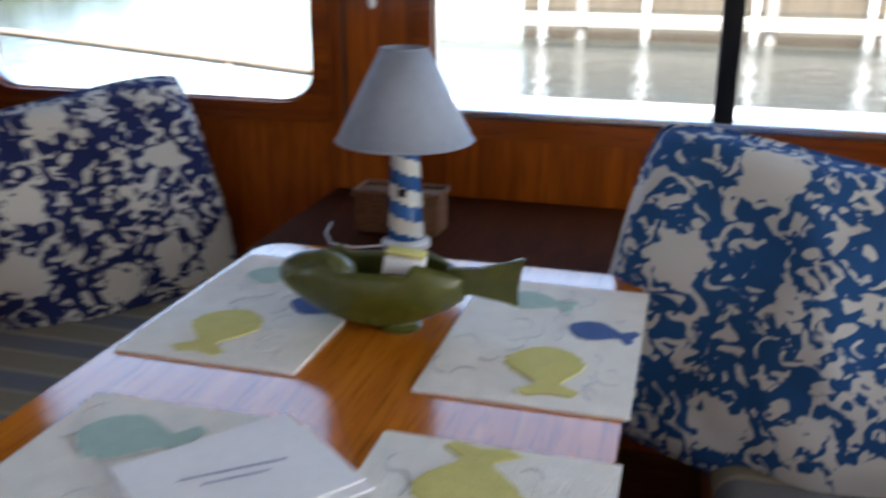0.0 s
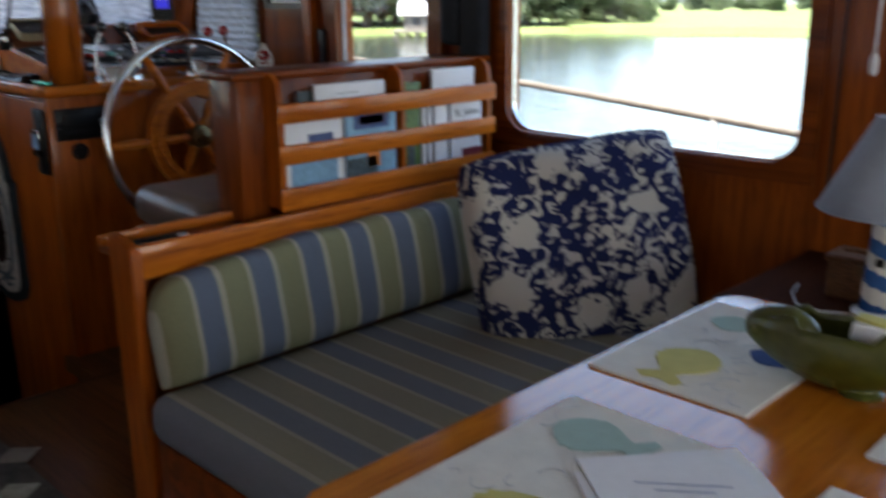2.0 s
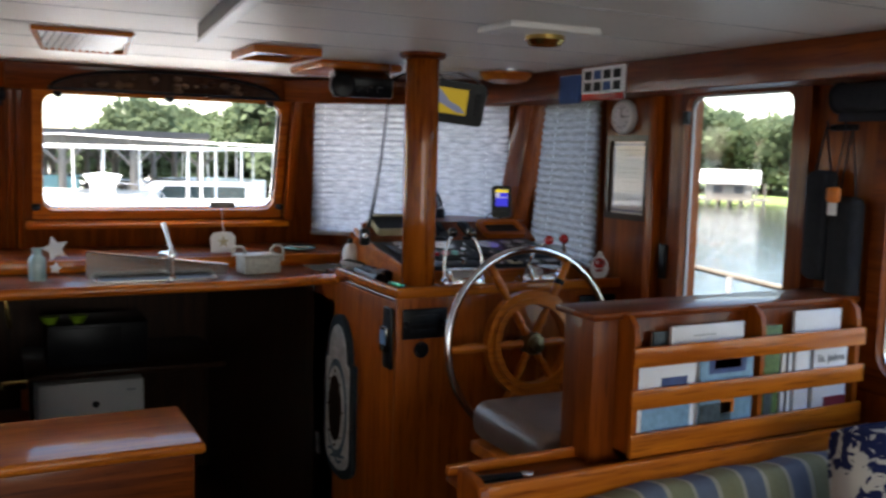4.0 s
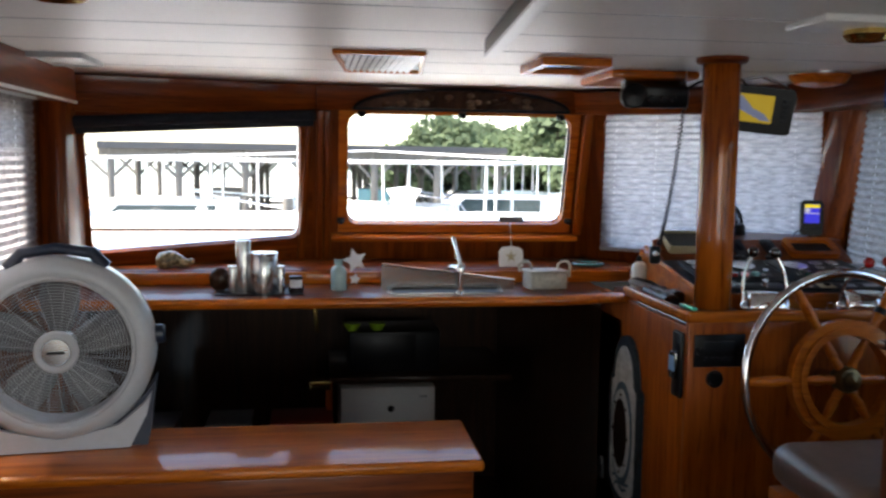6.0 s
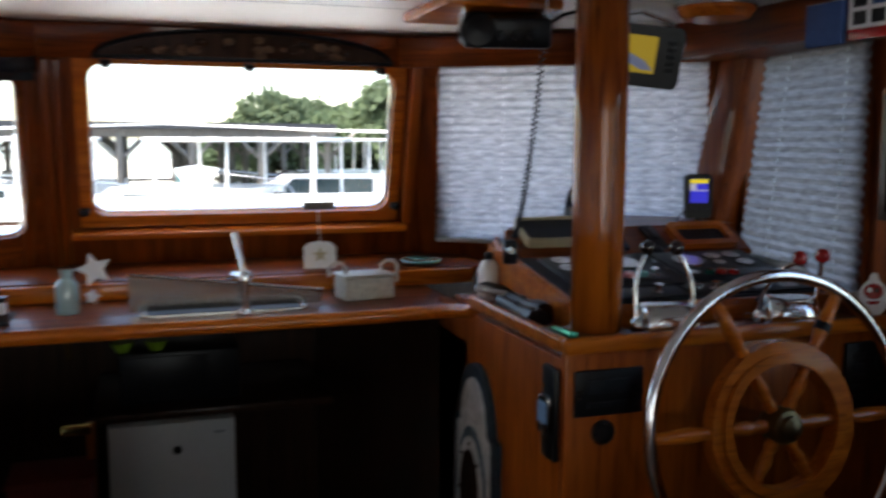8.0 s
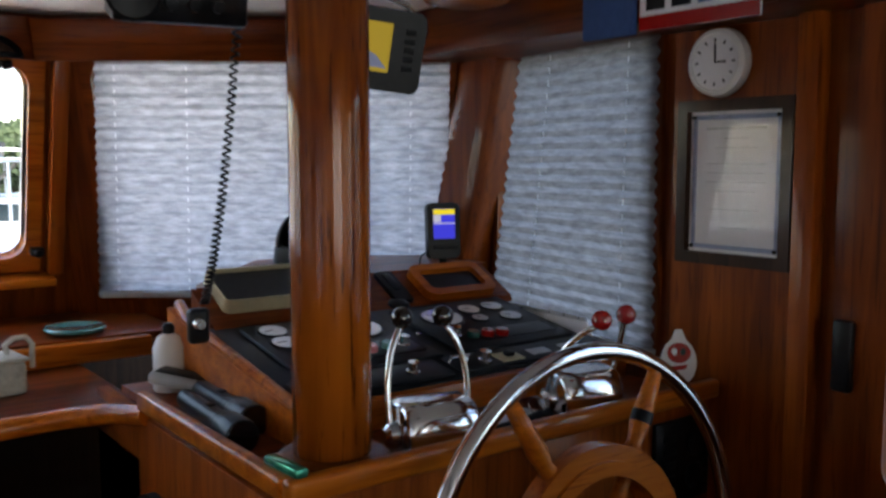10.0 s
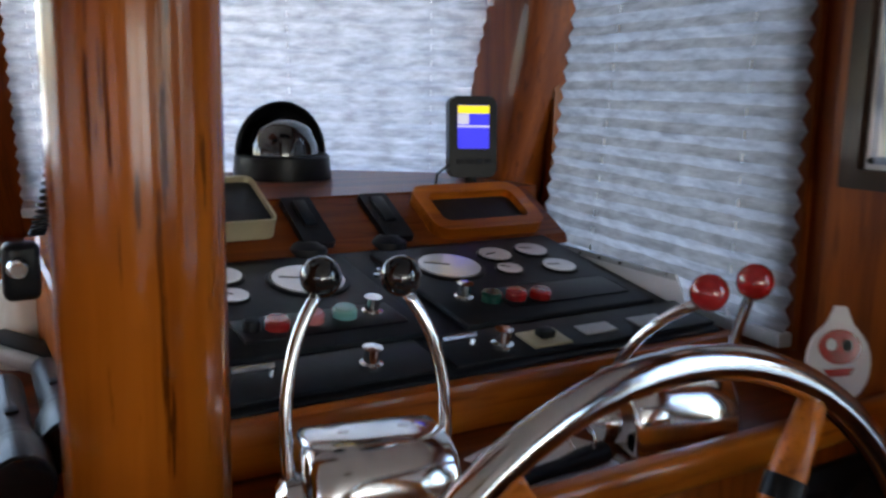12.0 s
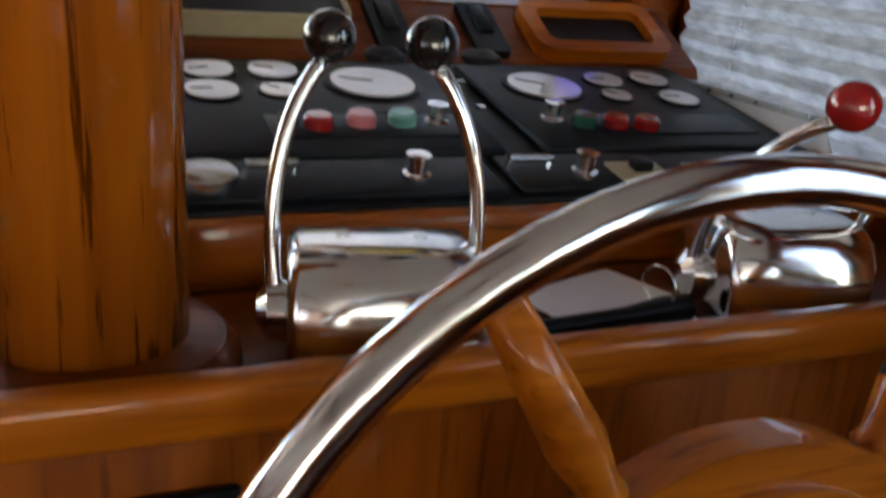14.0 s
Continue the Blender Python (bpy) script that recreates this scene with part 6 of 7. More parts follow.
# ---- fan on the cabinet ----
def fan():
    g = thing("floor_fan", "round grey box fan with a navy base standing on the cabinet", "fan", pose(-0.655, 5.3, 0.6, 0, 0, 6) @ Matrix.Scale(0.93, 4))
    zc = 0.37
    R = 0.335
    ring = bmesh.new()
    prof = [(R - 0.075, -0.05), (R - 0.07, -0.075), (R - 0.03, -0.07), (R, -0.035), (R, 0.06), (R - 0.03, 0.07), (R - 0.075, 0.06)]
    n = 64
    rows = [[ring.verts.new((q * math.cos(2 * math.pi * i / n), y, zc + q * math.sin(2 * math.pi * i / n))) for q, y in prof] for i in range(n)]
    for i in range(n):
        a, b = rows[i], rows[(i + 1) % n]
        for k in range(len(prof)):
            j = (k + 1) % len(prof)
            ring.faces.new((a[k], a[j], b[j], b[k]))
    part("housing", ring, FAN_GREY, g, smooth=True)
    part("front_ring", tube(ring_points((0, -0.075, zc), R - 0.072, (0, 1, 0), 60), 0.008, 8, True), FAN_GREY, g)
    for k in range(17):
        part("grille_ring", tube(ring_points((0, -0.07 - 0.006 * math.sin(k / 16 * math.pi), zc), 0.085 + k * 0.0105, (0, 1, 0), 44), 0.0013, 4, True), FAN_GREY, g)
    for k in range(28):
        a = 2 * math.pi * k / 28
        part("grille_rib", tube([(0.07 * math.cos(a), -0.074, zc + 0.07 * math.sin(a)), (0.17 * math.cos(a + 0.06), -0.078, zc + 0.17 * math.sin(a + 0.06)), (0.262 * math.cos(a + 0.1), -0.072, zc + 0.262 * math.sin(a + 0.1))], 0.0011, 4), FAN_GREY, g)
    hub = part("hub", lathe([(0.075, 0.06), (0.078, 0.075), (0.07, 0.084), (0.058, 0.084), (0.055, 0.08), (0.001, 0.083)], 32, m=Matrix.Translation((0, 0, zc)) @ pose(0, 0, 0, 90)), FAN_GREY, g)
    part("badge", lathe([(0.05, 0.084), (0.048, 0.088), (0.001, 0.09)], 28, m=Matrix.Translation((0, 0, zc)) @ pose(0, 0, 0, 90)), STEEL, hub)
    part("badge_bar", box(-0.03, -0.0925, zc - 0.005, 0.03, -0.09, zc + 0.005), BLACK, hub)
    for k in range(5):
        a = 2 * math.pi * k / 5 + 0.3
        bl = bmesh.new()
        rows = []
        for i in range(8):
            q = 0.06 + i * 0.026
            w = 0.038 + 0.034 * math.sin(i / 7 * math.pi * 0.7)
            rows.append([bl.verts.new((math.cos(a) * q - math.sin(a) * s * w, 0.02 + s * 0.03 * (1 - i / 14), zc + math.sin(a) * q + math.cos(a) * s * w)) for s in (-1, -0.3, 0.3, 1)])
        for p, q in zip(rows, rows[1:]):
            for j in range(3):
                bl.faces.new((p[j], p[j + 1], q[j + 1], q[j]))
        ob = part("blade", bl, BLADE_GREY, g, smooth=True)
        sol = ob.modifiers.new("solid", "SOLIDIFY")
        sol.thickness = 0.003
    for k in range(24):
        a = 2 * math.pi * k / 24
        part("rear_rib", tube([(0.06 * math.cos(a), 0.055, zc + 0.06 * math.sin(a)), (0.265 * math.cos(a), 0.055, zc + 0.265 * math.sin(a))], 0.0016, 4), NAVY_PLASTIC, g)
    part("motor", lathe([(0.06, 0.0), (0.06, 0.05), (0.05, 0.07), (0.001, 0.07)], 24, m=Matrix.Translation((0, 0.0, zc)) @ pose(0, 0, 0, -90)), NAVY_PLASTIC, g)
    part("base", outline_prism([(-0.3, 0.0), (0.3, 0.0), (0.31, 0.04), (0.335, 0.25), (0.3, 0.2), (0.2, 0.11), (0.0, 0.06), (-0.2, 0.11), (-0.3, 0.2), (-0.335, 0.25), (-0.31, 0.04)], 0.12, m=Matrix.Translation((0, -0.03, 0))), NAVY_PLASTIC, g, "navy plastic base")
    part("base_lip", outline_prism([(-0.24, 0.0), (0.24, 0.0), (0.3, 0.12), (0.318, 0.2), (0.29, 0.16), (0.2, 0.085), (0.0, 0.04), (-0.2, 0.085), (-0.29, 0.16), (-0.318, 0.2), (-0.3, 0.12)], 0.03, m=Matrix.Translation((0, -0.06, 0.004))), FAN_GREY, g)
    part("handle", tube([(-0.16, 0.0, zc + 0.29), (-0.12, 0, zc + 0.345), (0, 0, zc + 0.365), (0.12, 0, zc + 0.345), (0.16, 0, zc + 0.29)], [0.03, 0.022, 0.018, 0.022, 0.03], 12), NAVY_PLASTIC, g, "navy carry handle")
    part("side_knob", lathe([(0.035, 0), (0.035, 0.03), (0.025, 0.036)], 18, m=Matrix.Translation((0.33, 0.01, zc + 0.04)) @ pose(0, 0, 0, 0, 90)), NAVY_PLASTIC, g)


fan()


# ---- sunken galley ----
def fridge():
    g = thing("refrigerator", "small white refrigerator in the sunken galley", "refrigerator")
    m = pose(0.66, 7.72, -0.74, 0, 0, 0)
    part("body", box(-0.3, 0.03, 0, 0.3, 0.55, 0.9, 0.01, m=m), WHITE_PAINT, g)
    part("door", box(-0.3, 0, 0.02, 0.3, 0.028, 0.9, 0.01, m=m), WHITE_PAINT, g)
    part("magnet", lathe([(0.022, 0), (0.02, 0.006)], 14, m=m @ Matrix.Translation((0.02, 0, 0.76)) @ pose(0, 0, 0, 90)), BLACK, g)
    part("badge", box(0.2, -0.003, 0.83, 0.25, 0, 0.842, m=m), GREY_PLASTIC, g)
    g = thing("galley_shelf", "dark teak worktop over the refrigerator", "worktop")
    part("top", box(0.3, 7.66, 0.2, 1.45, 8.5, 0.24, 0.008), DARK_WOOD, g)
    part("edge_trim", box(0.27, 7.64, -0.7, 0.31, 7.68, 0.22, 0.004), TEAK_LITE_Z, g)
    g = thing("microwave", "black microwave oven on the galley worktop", "microwave")
    part("case", box(0.42, 7.8, 0.24, 1.0, 8.2, 0.5, 0.01), BLACK, g)
    part("door", box(0.44, 7.79, 0.26, 0.84, 7.8, 0.48, 0.004), BLACK, g)
    lime = material("lime_plastic", (0.2, 0.33, 0.02), 0.4, scale=20, vary=0.15)
    for x in (0.44, 0.6):
        g = thing("cup", "lime green cup on the galley microwave", "cup", Matrix.Translation((x, 7.86, 0.5)), group="lime cups")
        part("bowl", lathe([(0.03, 0), (0.05, 0.03), (0.055, 0.05), (0.05, 0.05)], 18), lime, g)
    # brass colour stands in for the sunlight on this orange strip
    g = thing("brass_trim", "galley corner strip, brass colour in place of sunlight on it", "trim strip")
    part("strip", box(-0.012, -0.006, 0, 0.012, 0.006, 0.26, 0.002, m=pose(0.22, 7.55, 0.55, 0, -8)), BRASS, g)
    part("foot", box(0.17, 7.53, 0.2, 0.3, 7.56, 0.25, 0.004), BRASS, g)
    # low box colours stand in for the galley's dimness
    for x, w, mt, label in ((-0.75, 0.14, BLADE_GREY, "grey plastic bin in the dark galley"), (-0.42, 0.24, BLADE_GREY, "grey box in the dark galley"), (-0.05, 0.35, material("dull_red_box", (0.22, 0.03, 0.015), 0.6, scale=12, vary=0.2), "dull red cool box in the dark galley")):
        g = thing("storage_box", label, "box")
        part("body", box(x, 7.4, -0.74, x + w, 7.7, 0.02, 0.015), mt, g)
        part("lid", box(x - 0.01, 7.39, 0.02, x + w + 0.01, 7.71, 0.045, 0.006), mt, g)


fridge()


# ---- side wall hangings ----
def hangings():
    g = thing("hook_rail", "small dark double hook on the post", "hook")
    part("plate", box(WX - 0.012, 4.03, 1.69, WX, 4.13, 1.71, 0.003), BLACK, g)
    for y in (4.045, 4.115):
        part("hook", tube([(WX - 0.012, y, 1.7), (WX - 0.04, y, 1.695), (WX - 0.045, y, 1.72)], 0.004, 8), BLACK, g)
    for y, z0, h, w, label in ((4.12, 1.2, 0.36, 0.1, "black binocular case hanging by a strap"), (4.02, 1.12, 0.36, 0.11, "dark navy bag hanging by a cord")):
        g = thing("hanging_bag", label, "bag")
        bm = box(WX - 0.075, y - w / 2, z0, WX - 0.006, y + w / 2, z0 + h, 0.028, seg=4)
        part("pouch", bm, NAVY_CLOTH, g, smooth=True)
        part("strap", tube([(WX - 0.04, y - 0.03, z0 + h - 0.01), (WX - 0.04, y + 0.0, 1.7), (WX - 0.04, y + 0.035, z0 + h - 0.01)], 0.004, 6), BLACK, g)
    g = thing("key_float", "orange key float with a white tag", "key float")
    part("float", box(WX - 0.1, 4.01, 1.46, WX - 0.08, 4.06, 1.51, 0.01), ORANGE, g)
    part("tag", box(WX - 0.098, 4.018, 1.42, WX - 0.09, 4.05, 1.46, 0.002), PAPER, g)
    part("cord", tube([(WX - 0.09, 4.035, 1.51), (WX - 0.045, 4.04, 1.7)], 0.002, 6), BLACK, g)
    g = thing("pull_cord", "white shade pull cord with a knob", "cord")
    part("cord", tube([(WX - 0.03, 2.68, 1.78), (WX - 0.03, 2.68, 1.22)], 0.003, 6), PAPER, g)
    part("knob", lathe([(0.004, 0), (0.011, 0.01), (0.011, 0.04), (0.005, 0.055)], 12, m=Matrix.Translation((WX - 0.03, 2.68, 1.17))), PAPER, g)
    g = thing("dark_cord", "dark shade cord on the window post", "cord")
    part("cord", tube([(WX - 0.02, 2.76, 1.78), (WX - 0.02, 2.765, 0.86)], 0.004, 6), BLACK, g)


hangings()


# ---- brochures ----
def brochures():
    navy = material("navy_print", (0.06, 0.09, 0.22), 0.5, scale=20, vary=0.3)
    sky_print = material("sky_print", (0.2, 0.36, 0.5), 0.5, scale=8, vary=0.35)
    green_print = material("green_print", (0.1, 0.18, 0.05), 0.5, scale=22, vary=0.7)
    dark_print = material("photo_print", (0.05, 0.07, 0.08), 0.5, scale=25, vary=0.9)
    red_print = material("maroon_print", (0.2, 0.015, 0.03), 0.5, scale=14, vary=0.2)

    def brochure(x0, x1, zt, y, mat, label, bands=()):
        g = thing("brochure", label, "brochure", group="brochures in the rack")
        cover = part("cover", box(x0, y, 0.79, x1, y + 0.007, zt, 0.001), mat, g)
        part("page_block", box(x0 + 0.002, y + 0.007, 0.792, x1 - 0.003, y + 0.012, zt - 0.004), PAPER, g)
        for (u0, v0, u1, v1, mt) in bands:
            part("print", box(x0 + u0 * (x1 - x0), y - 0.0015, 0.79 + v0 * (zt - 0.79), x0 + u1 * (x1 - x0), y, 0.79 + v1 * (zt - 0.79)), mt, cover)

    brochure(1.665, 1.865, 1.04, 3.915, PAPER, "white brochure with a small blue picture", ((0.4, 0.62, 0.85, 0.8, navy), (0.08, 0.05, 0.92, 0.5, sky_print)))
    brochure(1.885, 2.085, 1.05, 3.915, sky_print, "blue fishing brochure with red lettering", ((0.15, 0.75, 0.85, 0.95, navy), (0.25, 0.8, 0.75, 0.9, red_print), (0.0, 0.0, 0.6, 0.42, dark_print), (0.4, 0.3, 0.65, 0.48, ORANGE)))
    brochure(1.79, 2.06, 1.125, 3.935, PAPER, "thick cream magazine behind the others", ((0.3, 0.905, 0.6, 0.918, GREY_PLASTIC),))
    brochure(1.74, 1.83, 1.11, 3.95, dark_print, "dark magazine at the back")
    brochure(2.125, 2.19, 1.11, 3.915, green_print, "green leaflet with leaf pictures", ((0.1, 0.1, 0.6, 0.45, dark_print),))
    brochure(2.2, 2.24, 1.07, 3.915, PAPER, "narrow white leaflet with a black spine", ((0.4, 0, 0.6, 1, CHARCOAL),))
    brochure(2.255, 2.315, 1.08, 3.915, PAPER, "thin white folded pamphlet")
    brochure(2.33, 2.475, 1.07, 3.912, PAPER, "white guide booklet with a maroon corner", ((0.25, 0.6, 0.8, 0.615, GREY_PLASTIC), (0.3, 0.56, 0.7, 0.575, GREY_PLASTIC), (0.35, 0.05, 1.0, 0.3, red_print)))
    brochure(2.27, 2.47, 1.14, 3.94, PAPER, "stack of white sheets at the back")


brochures()


def booklet_title():
    """The title that can be read on the white guide booklet."""
    cu = bpy.data.curves.new("booklet_title", "FONT")
    cu.body, cu.size, cu.align_x, cu.extrude = "St. Johns", 0.034, "CENTER", 0.0004
    cu.materials.append(CHARCOAL)
    ob = new("booklet_title", cu)
    ob.matrix_world = plane_pose((2.403, 3.9105, 0.985), (1, 0, 0), (0, 0, 1)) @ pose(0, 0, 0, 90)
    ob.parent = [o for o in scene.objects if o.name.startswith("brochure")][-2]


booklet_title()


# ---- dinette things ----
TT = 0.715


def flat_shape(pts, thick, x, y, z, turn):
    return outline_prism(pts, thick, m=Matrix.Translation((x, y, z)) @ pose(0, 0, 0, 0, 0, turn) @ FLAT)


def fish_outline(a, b, tail=0.55):
    """A cut-cloth fish: blunt head, ragged back fins and a broad fan tail."""
    pts = []
    for q in range(-150, 151, 10):
        fin = 0.34 * max(0.0, math.sin(radians(abs(q) * 2 - 70))) * (1 if (q // 10) % 2 else 0.55) * (1.0 if q > 0 else 0.6)
        wob = 0.08 * noise.noise(Vector((q * 0.06, a * 90, 2)))
        pts.append((a * math.cos(radians(q)), b * math.sin(radians(q)) * (1 + fin * 1.1 + wob)))
    return pts + [(-a * 1.12, b * 0.34), (-a * 1.5, b * tail * 1.75), (-a * 1.72, b * tail * 1.1), (-a * 1.6, 0.05 * b), (-a * 1.75, -b * tail * 1.2), (-a * 1.5, -b * tail * 1.6), (-a * 1.12, -b * 0.34)]


def placemat(x, y, turn, fishes, label):
    g = thing("placemat", label, "placemat", group="placemats on the table")
    part("cloth", flat_shape(rounded(0.475, 0.31, 0.004), 0.005, x, y, TT + 0.0055, turn), LINEN, g)
    for mat, fx, fy, a, b, ft in fishes:
        part("applique", flat_shape(fish_outline(a, b), 0.0025, fx, fy, TT + 0.008, ft), mat, g, "sewn cloth fish")
    for i in range(26):
        cx, cy = x + random.uniform(-0.2, 0.2), y + random.uniform(-0.13, 0.13)
        r = random.uniform(0.012, 0.035)
        st = random.uniform(0, 6)
        part("stitch", tube([(cx + r * math.cos(st + k * 0.5), cy + r * 0.7 * math.sin(st + k * 0.5), TT + 0.0062) for k in range(6)], 0.0009, 4), GREY_PLASTIC, g)


placemat(1.705, 2.575, 0, ((APPL_YELLOW, 1.6, 2.6, 0.065, 0.05, 0), (APPL_BLUE, 1.72, 2.49, 0.05, 0.032, 80), (APPL_TEAL, 1.84, 2.63, 0.05, 0.035, 100)), "quilted cream placemat with cloth fish, near the settee corner")
placemat(1.1, 2.51, 0, ((APPL_YELLOW, 0.98, 2.5, 0.065, 0.055, -10), (APPL_BLUE, 1.12, 2.42, 0.05, 0.032, 100), (APPL_TEAL, 1.24, 2.56, 0.06, 0.045, 95)), "quilted cream placemat with yellow, blue and teal fish")
placemat(1.705, 2.08, 0, ((APPL_YELLOW, 1.6, 2.06, 0.06, 0.05, 10), (APPL_BLUE, 1.745, 2.005, 0.042, 0.03, 78), (APPL_TEAL, 1.85, 2.13, 0.05, 0.032, 80)), "quilted cream placemat with cloth fish beside the green dish")
placemat(1.11, 2.08, 0, ((APPL_YELLOW, 1.24, 2.1, 0.06, 0.055, 180), (APPL_BLUE, 1.08, 2.13, 0.065, 0.048, 15), (APPL_TEAL, 0.96, 2.0, 0.05, 0.035, 90)), "quilted cream placemat with a large yellow fish")


def papers():
    g = thing("letter_sheet", "white printed sheet lying across the placemats", "paper")
    bm = outline_prism([(-0.12, -0.1), (0.12, -0.1), (0.12, 0.1), (-0.12, 0.1)], 0.003, m=Matrix.Translation((1.19, 2.37, TT + 0.013)) @ pose(0, 0, 0, 0, 0, -38) @ FLAT)
    part("sheet", bm, PAPER, g)
    for k, w in ((0.01, 0.13), (-0.008, 0.08)):
        part("text_line", box(-w / 2, k - 0.0008, 0, w / 2, k + 0.0008, 0.0006, m=Matrix.Translation((1.19, 2.37, TT + 0.0132)) @ pose(0, 0, 0, 0, 0, -52)), APPL_BLUE, g)
    g = thing("letter_sheet", "second white sheet slipped under the first", "paper")
    part("sheet", outline_prism([(-0.13, -0.09), (0.13, -0.09), (0.13, 0.09), (-0.13, 0.09)], 0.003, m=Matrix.Translation((1.17, 2.355, TT + 0.0098)) @ pose(0, 0, 0, 0, 0, -40) @ FLAT), PAPER, g)


papers()


def fish_dish():
    g = thing("fish_dish", "olive green ceramic fish dish with an open back", "dish", pose(1.69, 2.325, TT, 0, 0, 96))
    bm = bmesh.new()
    n, k = 24, 20
    rows = []
    for i in range(n + 1):
        t = i / n
        x = 0.2 - 0.31 * t
        r = 0.076 * (math.sin(math.pi * min(1, t * 0.93 + 0.02)) ** 0.75) + 0.006
        h = r * 1.0
        row = []
        for j in range(k + 1):
            a = radians(-205 + 230 * j / k) if 0.3 < t < 0.74 else radians(-225 + 270 * j / k)
            row.append(bm.verts.new((x, r * 0.8 * math.cos(a), 0.08 + h * math.sin(a) * 0.95)))
        rows.append(row)
    for a, b in zip(rows, rows[1:]):
        for j in range(k):
            bm.faces.new((a[j], a[j + 1], b[j + 1], b[j]))
    ob = part("body", bm, GREEN_GLAZE, g, smooth=True)
    sol = ob.modifiers.new("solid", "SOLIDIFY")
    sol.thickness = 0.006
    part("head", ball((0.14, 0, 0.085), 0.046, u=20, v=14, squash=(1.45, 0.8, 0.95)), GREEN_GLAZE, g, smooth=True)
    part("tail", outline_prism([(-0.08, 0.06), (-0.12, 0.07), (-0.2, 0.05), (-0.195, 0.08), (-0.208, 0.135), (-0.135, 0.11), (-0.08, 0.112)], 0.012, m=Matrix.Translation((0, -0.006, 0)), bevel=0.003), GREEN_GLAZE, g)
    part("foot", lathe([(0.036, 0), (0.038, 0.006), (0.03, 0.012), (0.028, 0.025)], 24), GREEN_GLAZE, g)
    part("eye", ball((0.18, 0.034, 0.088), 0.006, u=10, v=8), GREEN_GLAZE, g)
    for s in (-1, 1):
        part("fin", outline_prism([(0.06, 0.03), (0.1, 0.045), (0.04, 0.06), (0.03, 0.02)], 0.006, m=Matrix.Translation((0, s * 0.048, 0))), GREEN_GLAZE, g)
    part("packet", box(-0.03, -0.02, 0.095, 0.035, 0.02, 0.126, 0.003, m=pose(0.0, 0, 0, 0, -6, 0)), PAPER, g, "small packet in the dish")
    part("packet", box(-0.03, -0.021, 0.127, 0.035, 0.01, 0.135, 0.003, m=pose(0.0, 0, 0, 0, -6, 0)), APPL_YELLOW, g, "yellow packet in the dish")


fish_dish()


def lighthouse_lamp():
    g = thing("table_lamp", "lighthouse table lamp with blue spiral stripes and grey shade", "lamp", Matrix.Translation((2.172, 2.468, 0.69)))
    z0, z1 = 0.0, 0.245
    n, k = 40, 28
    for which, mat, name in ((0, IVORY_GLAZE, "white_stripe"), (1, BLUE_PAINT, "blue_stripe")):
        bm = bmesh.new()
        for i in range(n):
            for j in range(k):
                turn = (i / n * 3.6 + j / k * 1.0) % 1.0
                if (turn < 0.5) != (which == 0):
                    continue
                vs = []
                for di, dj in ((0, 0), (0, 1), (1, 1), (1, 0)):
                    t = (i + di) / n
                    a = 2 * math.pi * (j + dj) / k
                    r = 0.042 - 0.012 * t
                    vs.append(bm.verts.new((r * math.cos(a), r * math.sin(a), z0 + (z1 - z0) * t)))
                bm.faces.new(vs)
        bmesh.ops.remove_doubles(bm, verts=bm.verts, dist=0.0004)
        part(name, bm, mat, g)
    part("foot", lathe([(0.055, -0.0), (0.055, 0.012), (0.043, 0.02)], 28), IVORY_GLAZE, g)
    part("window", box(-0.037, -0.012, 0.12, -0.033, 0.006, 0.138, 0.001), BLACK, g)
    part("gallery", lathe([(0.03, 0.242), (0.036, 0.246), (0.036, 0.255), (0.02, 0.26)], 24), IVORY_GLAZE, g)
    part("stem", cyl((0, 0, 0.25), (0, 0, 0.41), 0.006), BRASS, g)
    sh = bmesh.new()
    rows = [[sh.verts.new((r * math.cos(2 * math.pi * i / 48), r * math.sin(2 * math.pi * i / 48), z)) for i in range(48)] for r, z in ((0.148, 0.24), (0.1, 0.335), (0.05, 0.432))]
    for a, b in zip(rows, rows[1:]):
        for i in range(48):
            sh.faces.new((a[i], a[(i + 1) % 48], b[(i + 1) % 48], b[i]))
    ob = part("shade", sh, SHADE_GREY, g, "grey-blue cloth cone shade", True)
    sol = ob.modifiers.new("solid", "SOLIDIFY")
    sol.thickness = 0.002
    part("shade_ring", tube(ring_points((0, 0, 0.24), 0.148, (0, 0, 1), 48), 0.0022, 6, True), SHADE_GREY, g)
    part("shade_ring", tube(ring_points((0, 0, 0.432), 0.05, (0, 0, 1), 36), 0.0022, 6, True), SHADE_GREY, g)
    part("cable", tube([(-0.03, 0.045, 0.004), (-0.06, 0.1, 0.004), (-0.05, 0.16, 0.005), (0.02, 0.2, 0.004), (0.1, 0.22, 0.004)], 0.0022, 6), PAPER, g, "white lamp cable")


lighthouse_lamp()


def basket():
    g = thing("basket", "flat-sided brown wicker basket behind the lamp", "basket")
    part("weave", box(2.228, 2.41, 0.69, 2.318, 2.61, 0.785, 0.01), WICKER, g)
    part("rim", tube([(2.228, 2.41, 0.787), (2.318, 2.41, 0.787), (2.318, 2.61, 0.787), (2.228, 2.61, 0.787)], 0.009, 8, True), WICKER, g)


basket()
g = thing("rug", "dark patterned runner rug on the cabin sole", "rug")
part("cloth", box(0.1, 2.9, 0.0, 1.05, 4.9, 0.012, 0.004), CARPET, g)
for i in range(9):
    for k in range(5):
        part("motif", flat_shape([(-0.07, 0), (0, -0.06), (0.07, 0), (0, 0.06)], 0.002, 0.2 + k * 0.19 + (i % 2) * 0.09, 3.0 + i * 0.22, 0.014, 0), (RUG_GREY, GREY_TIMBER)[(i + k) % 2], g)


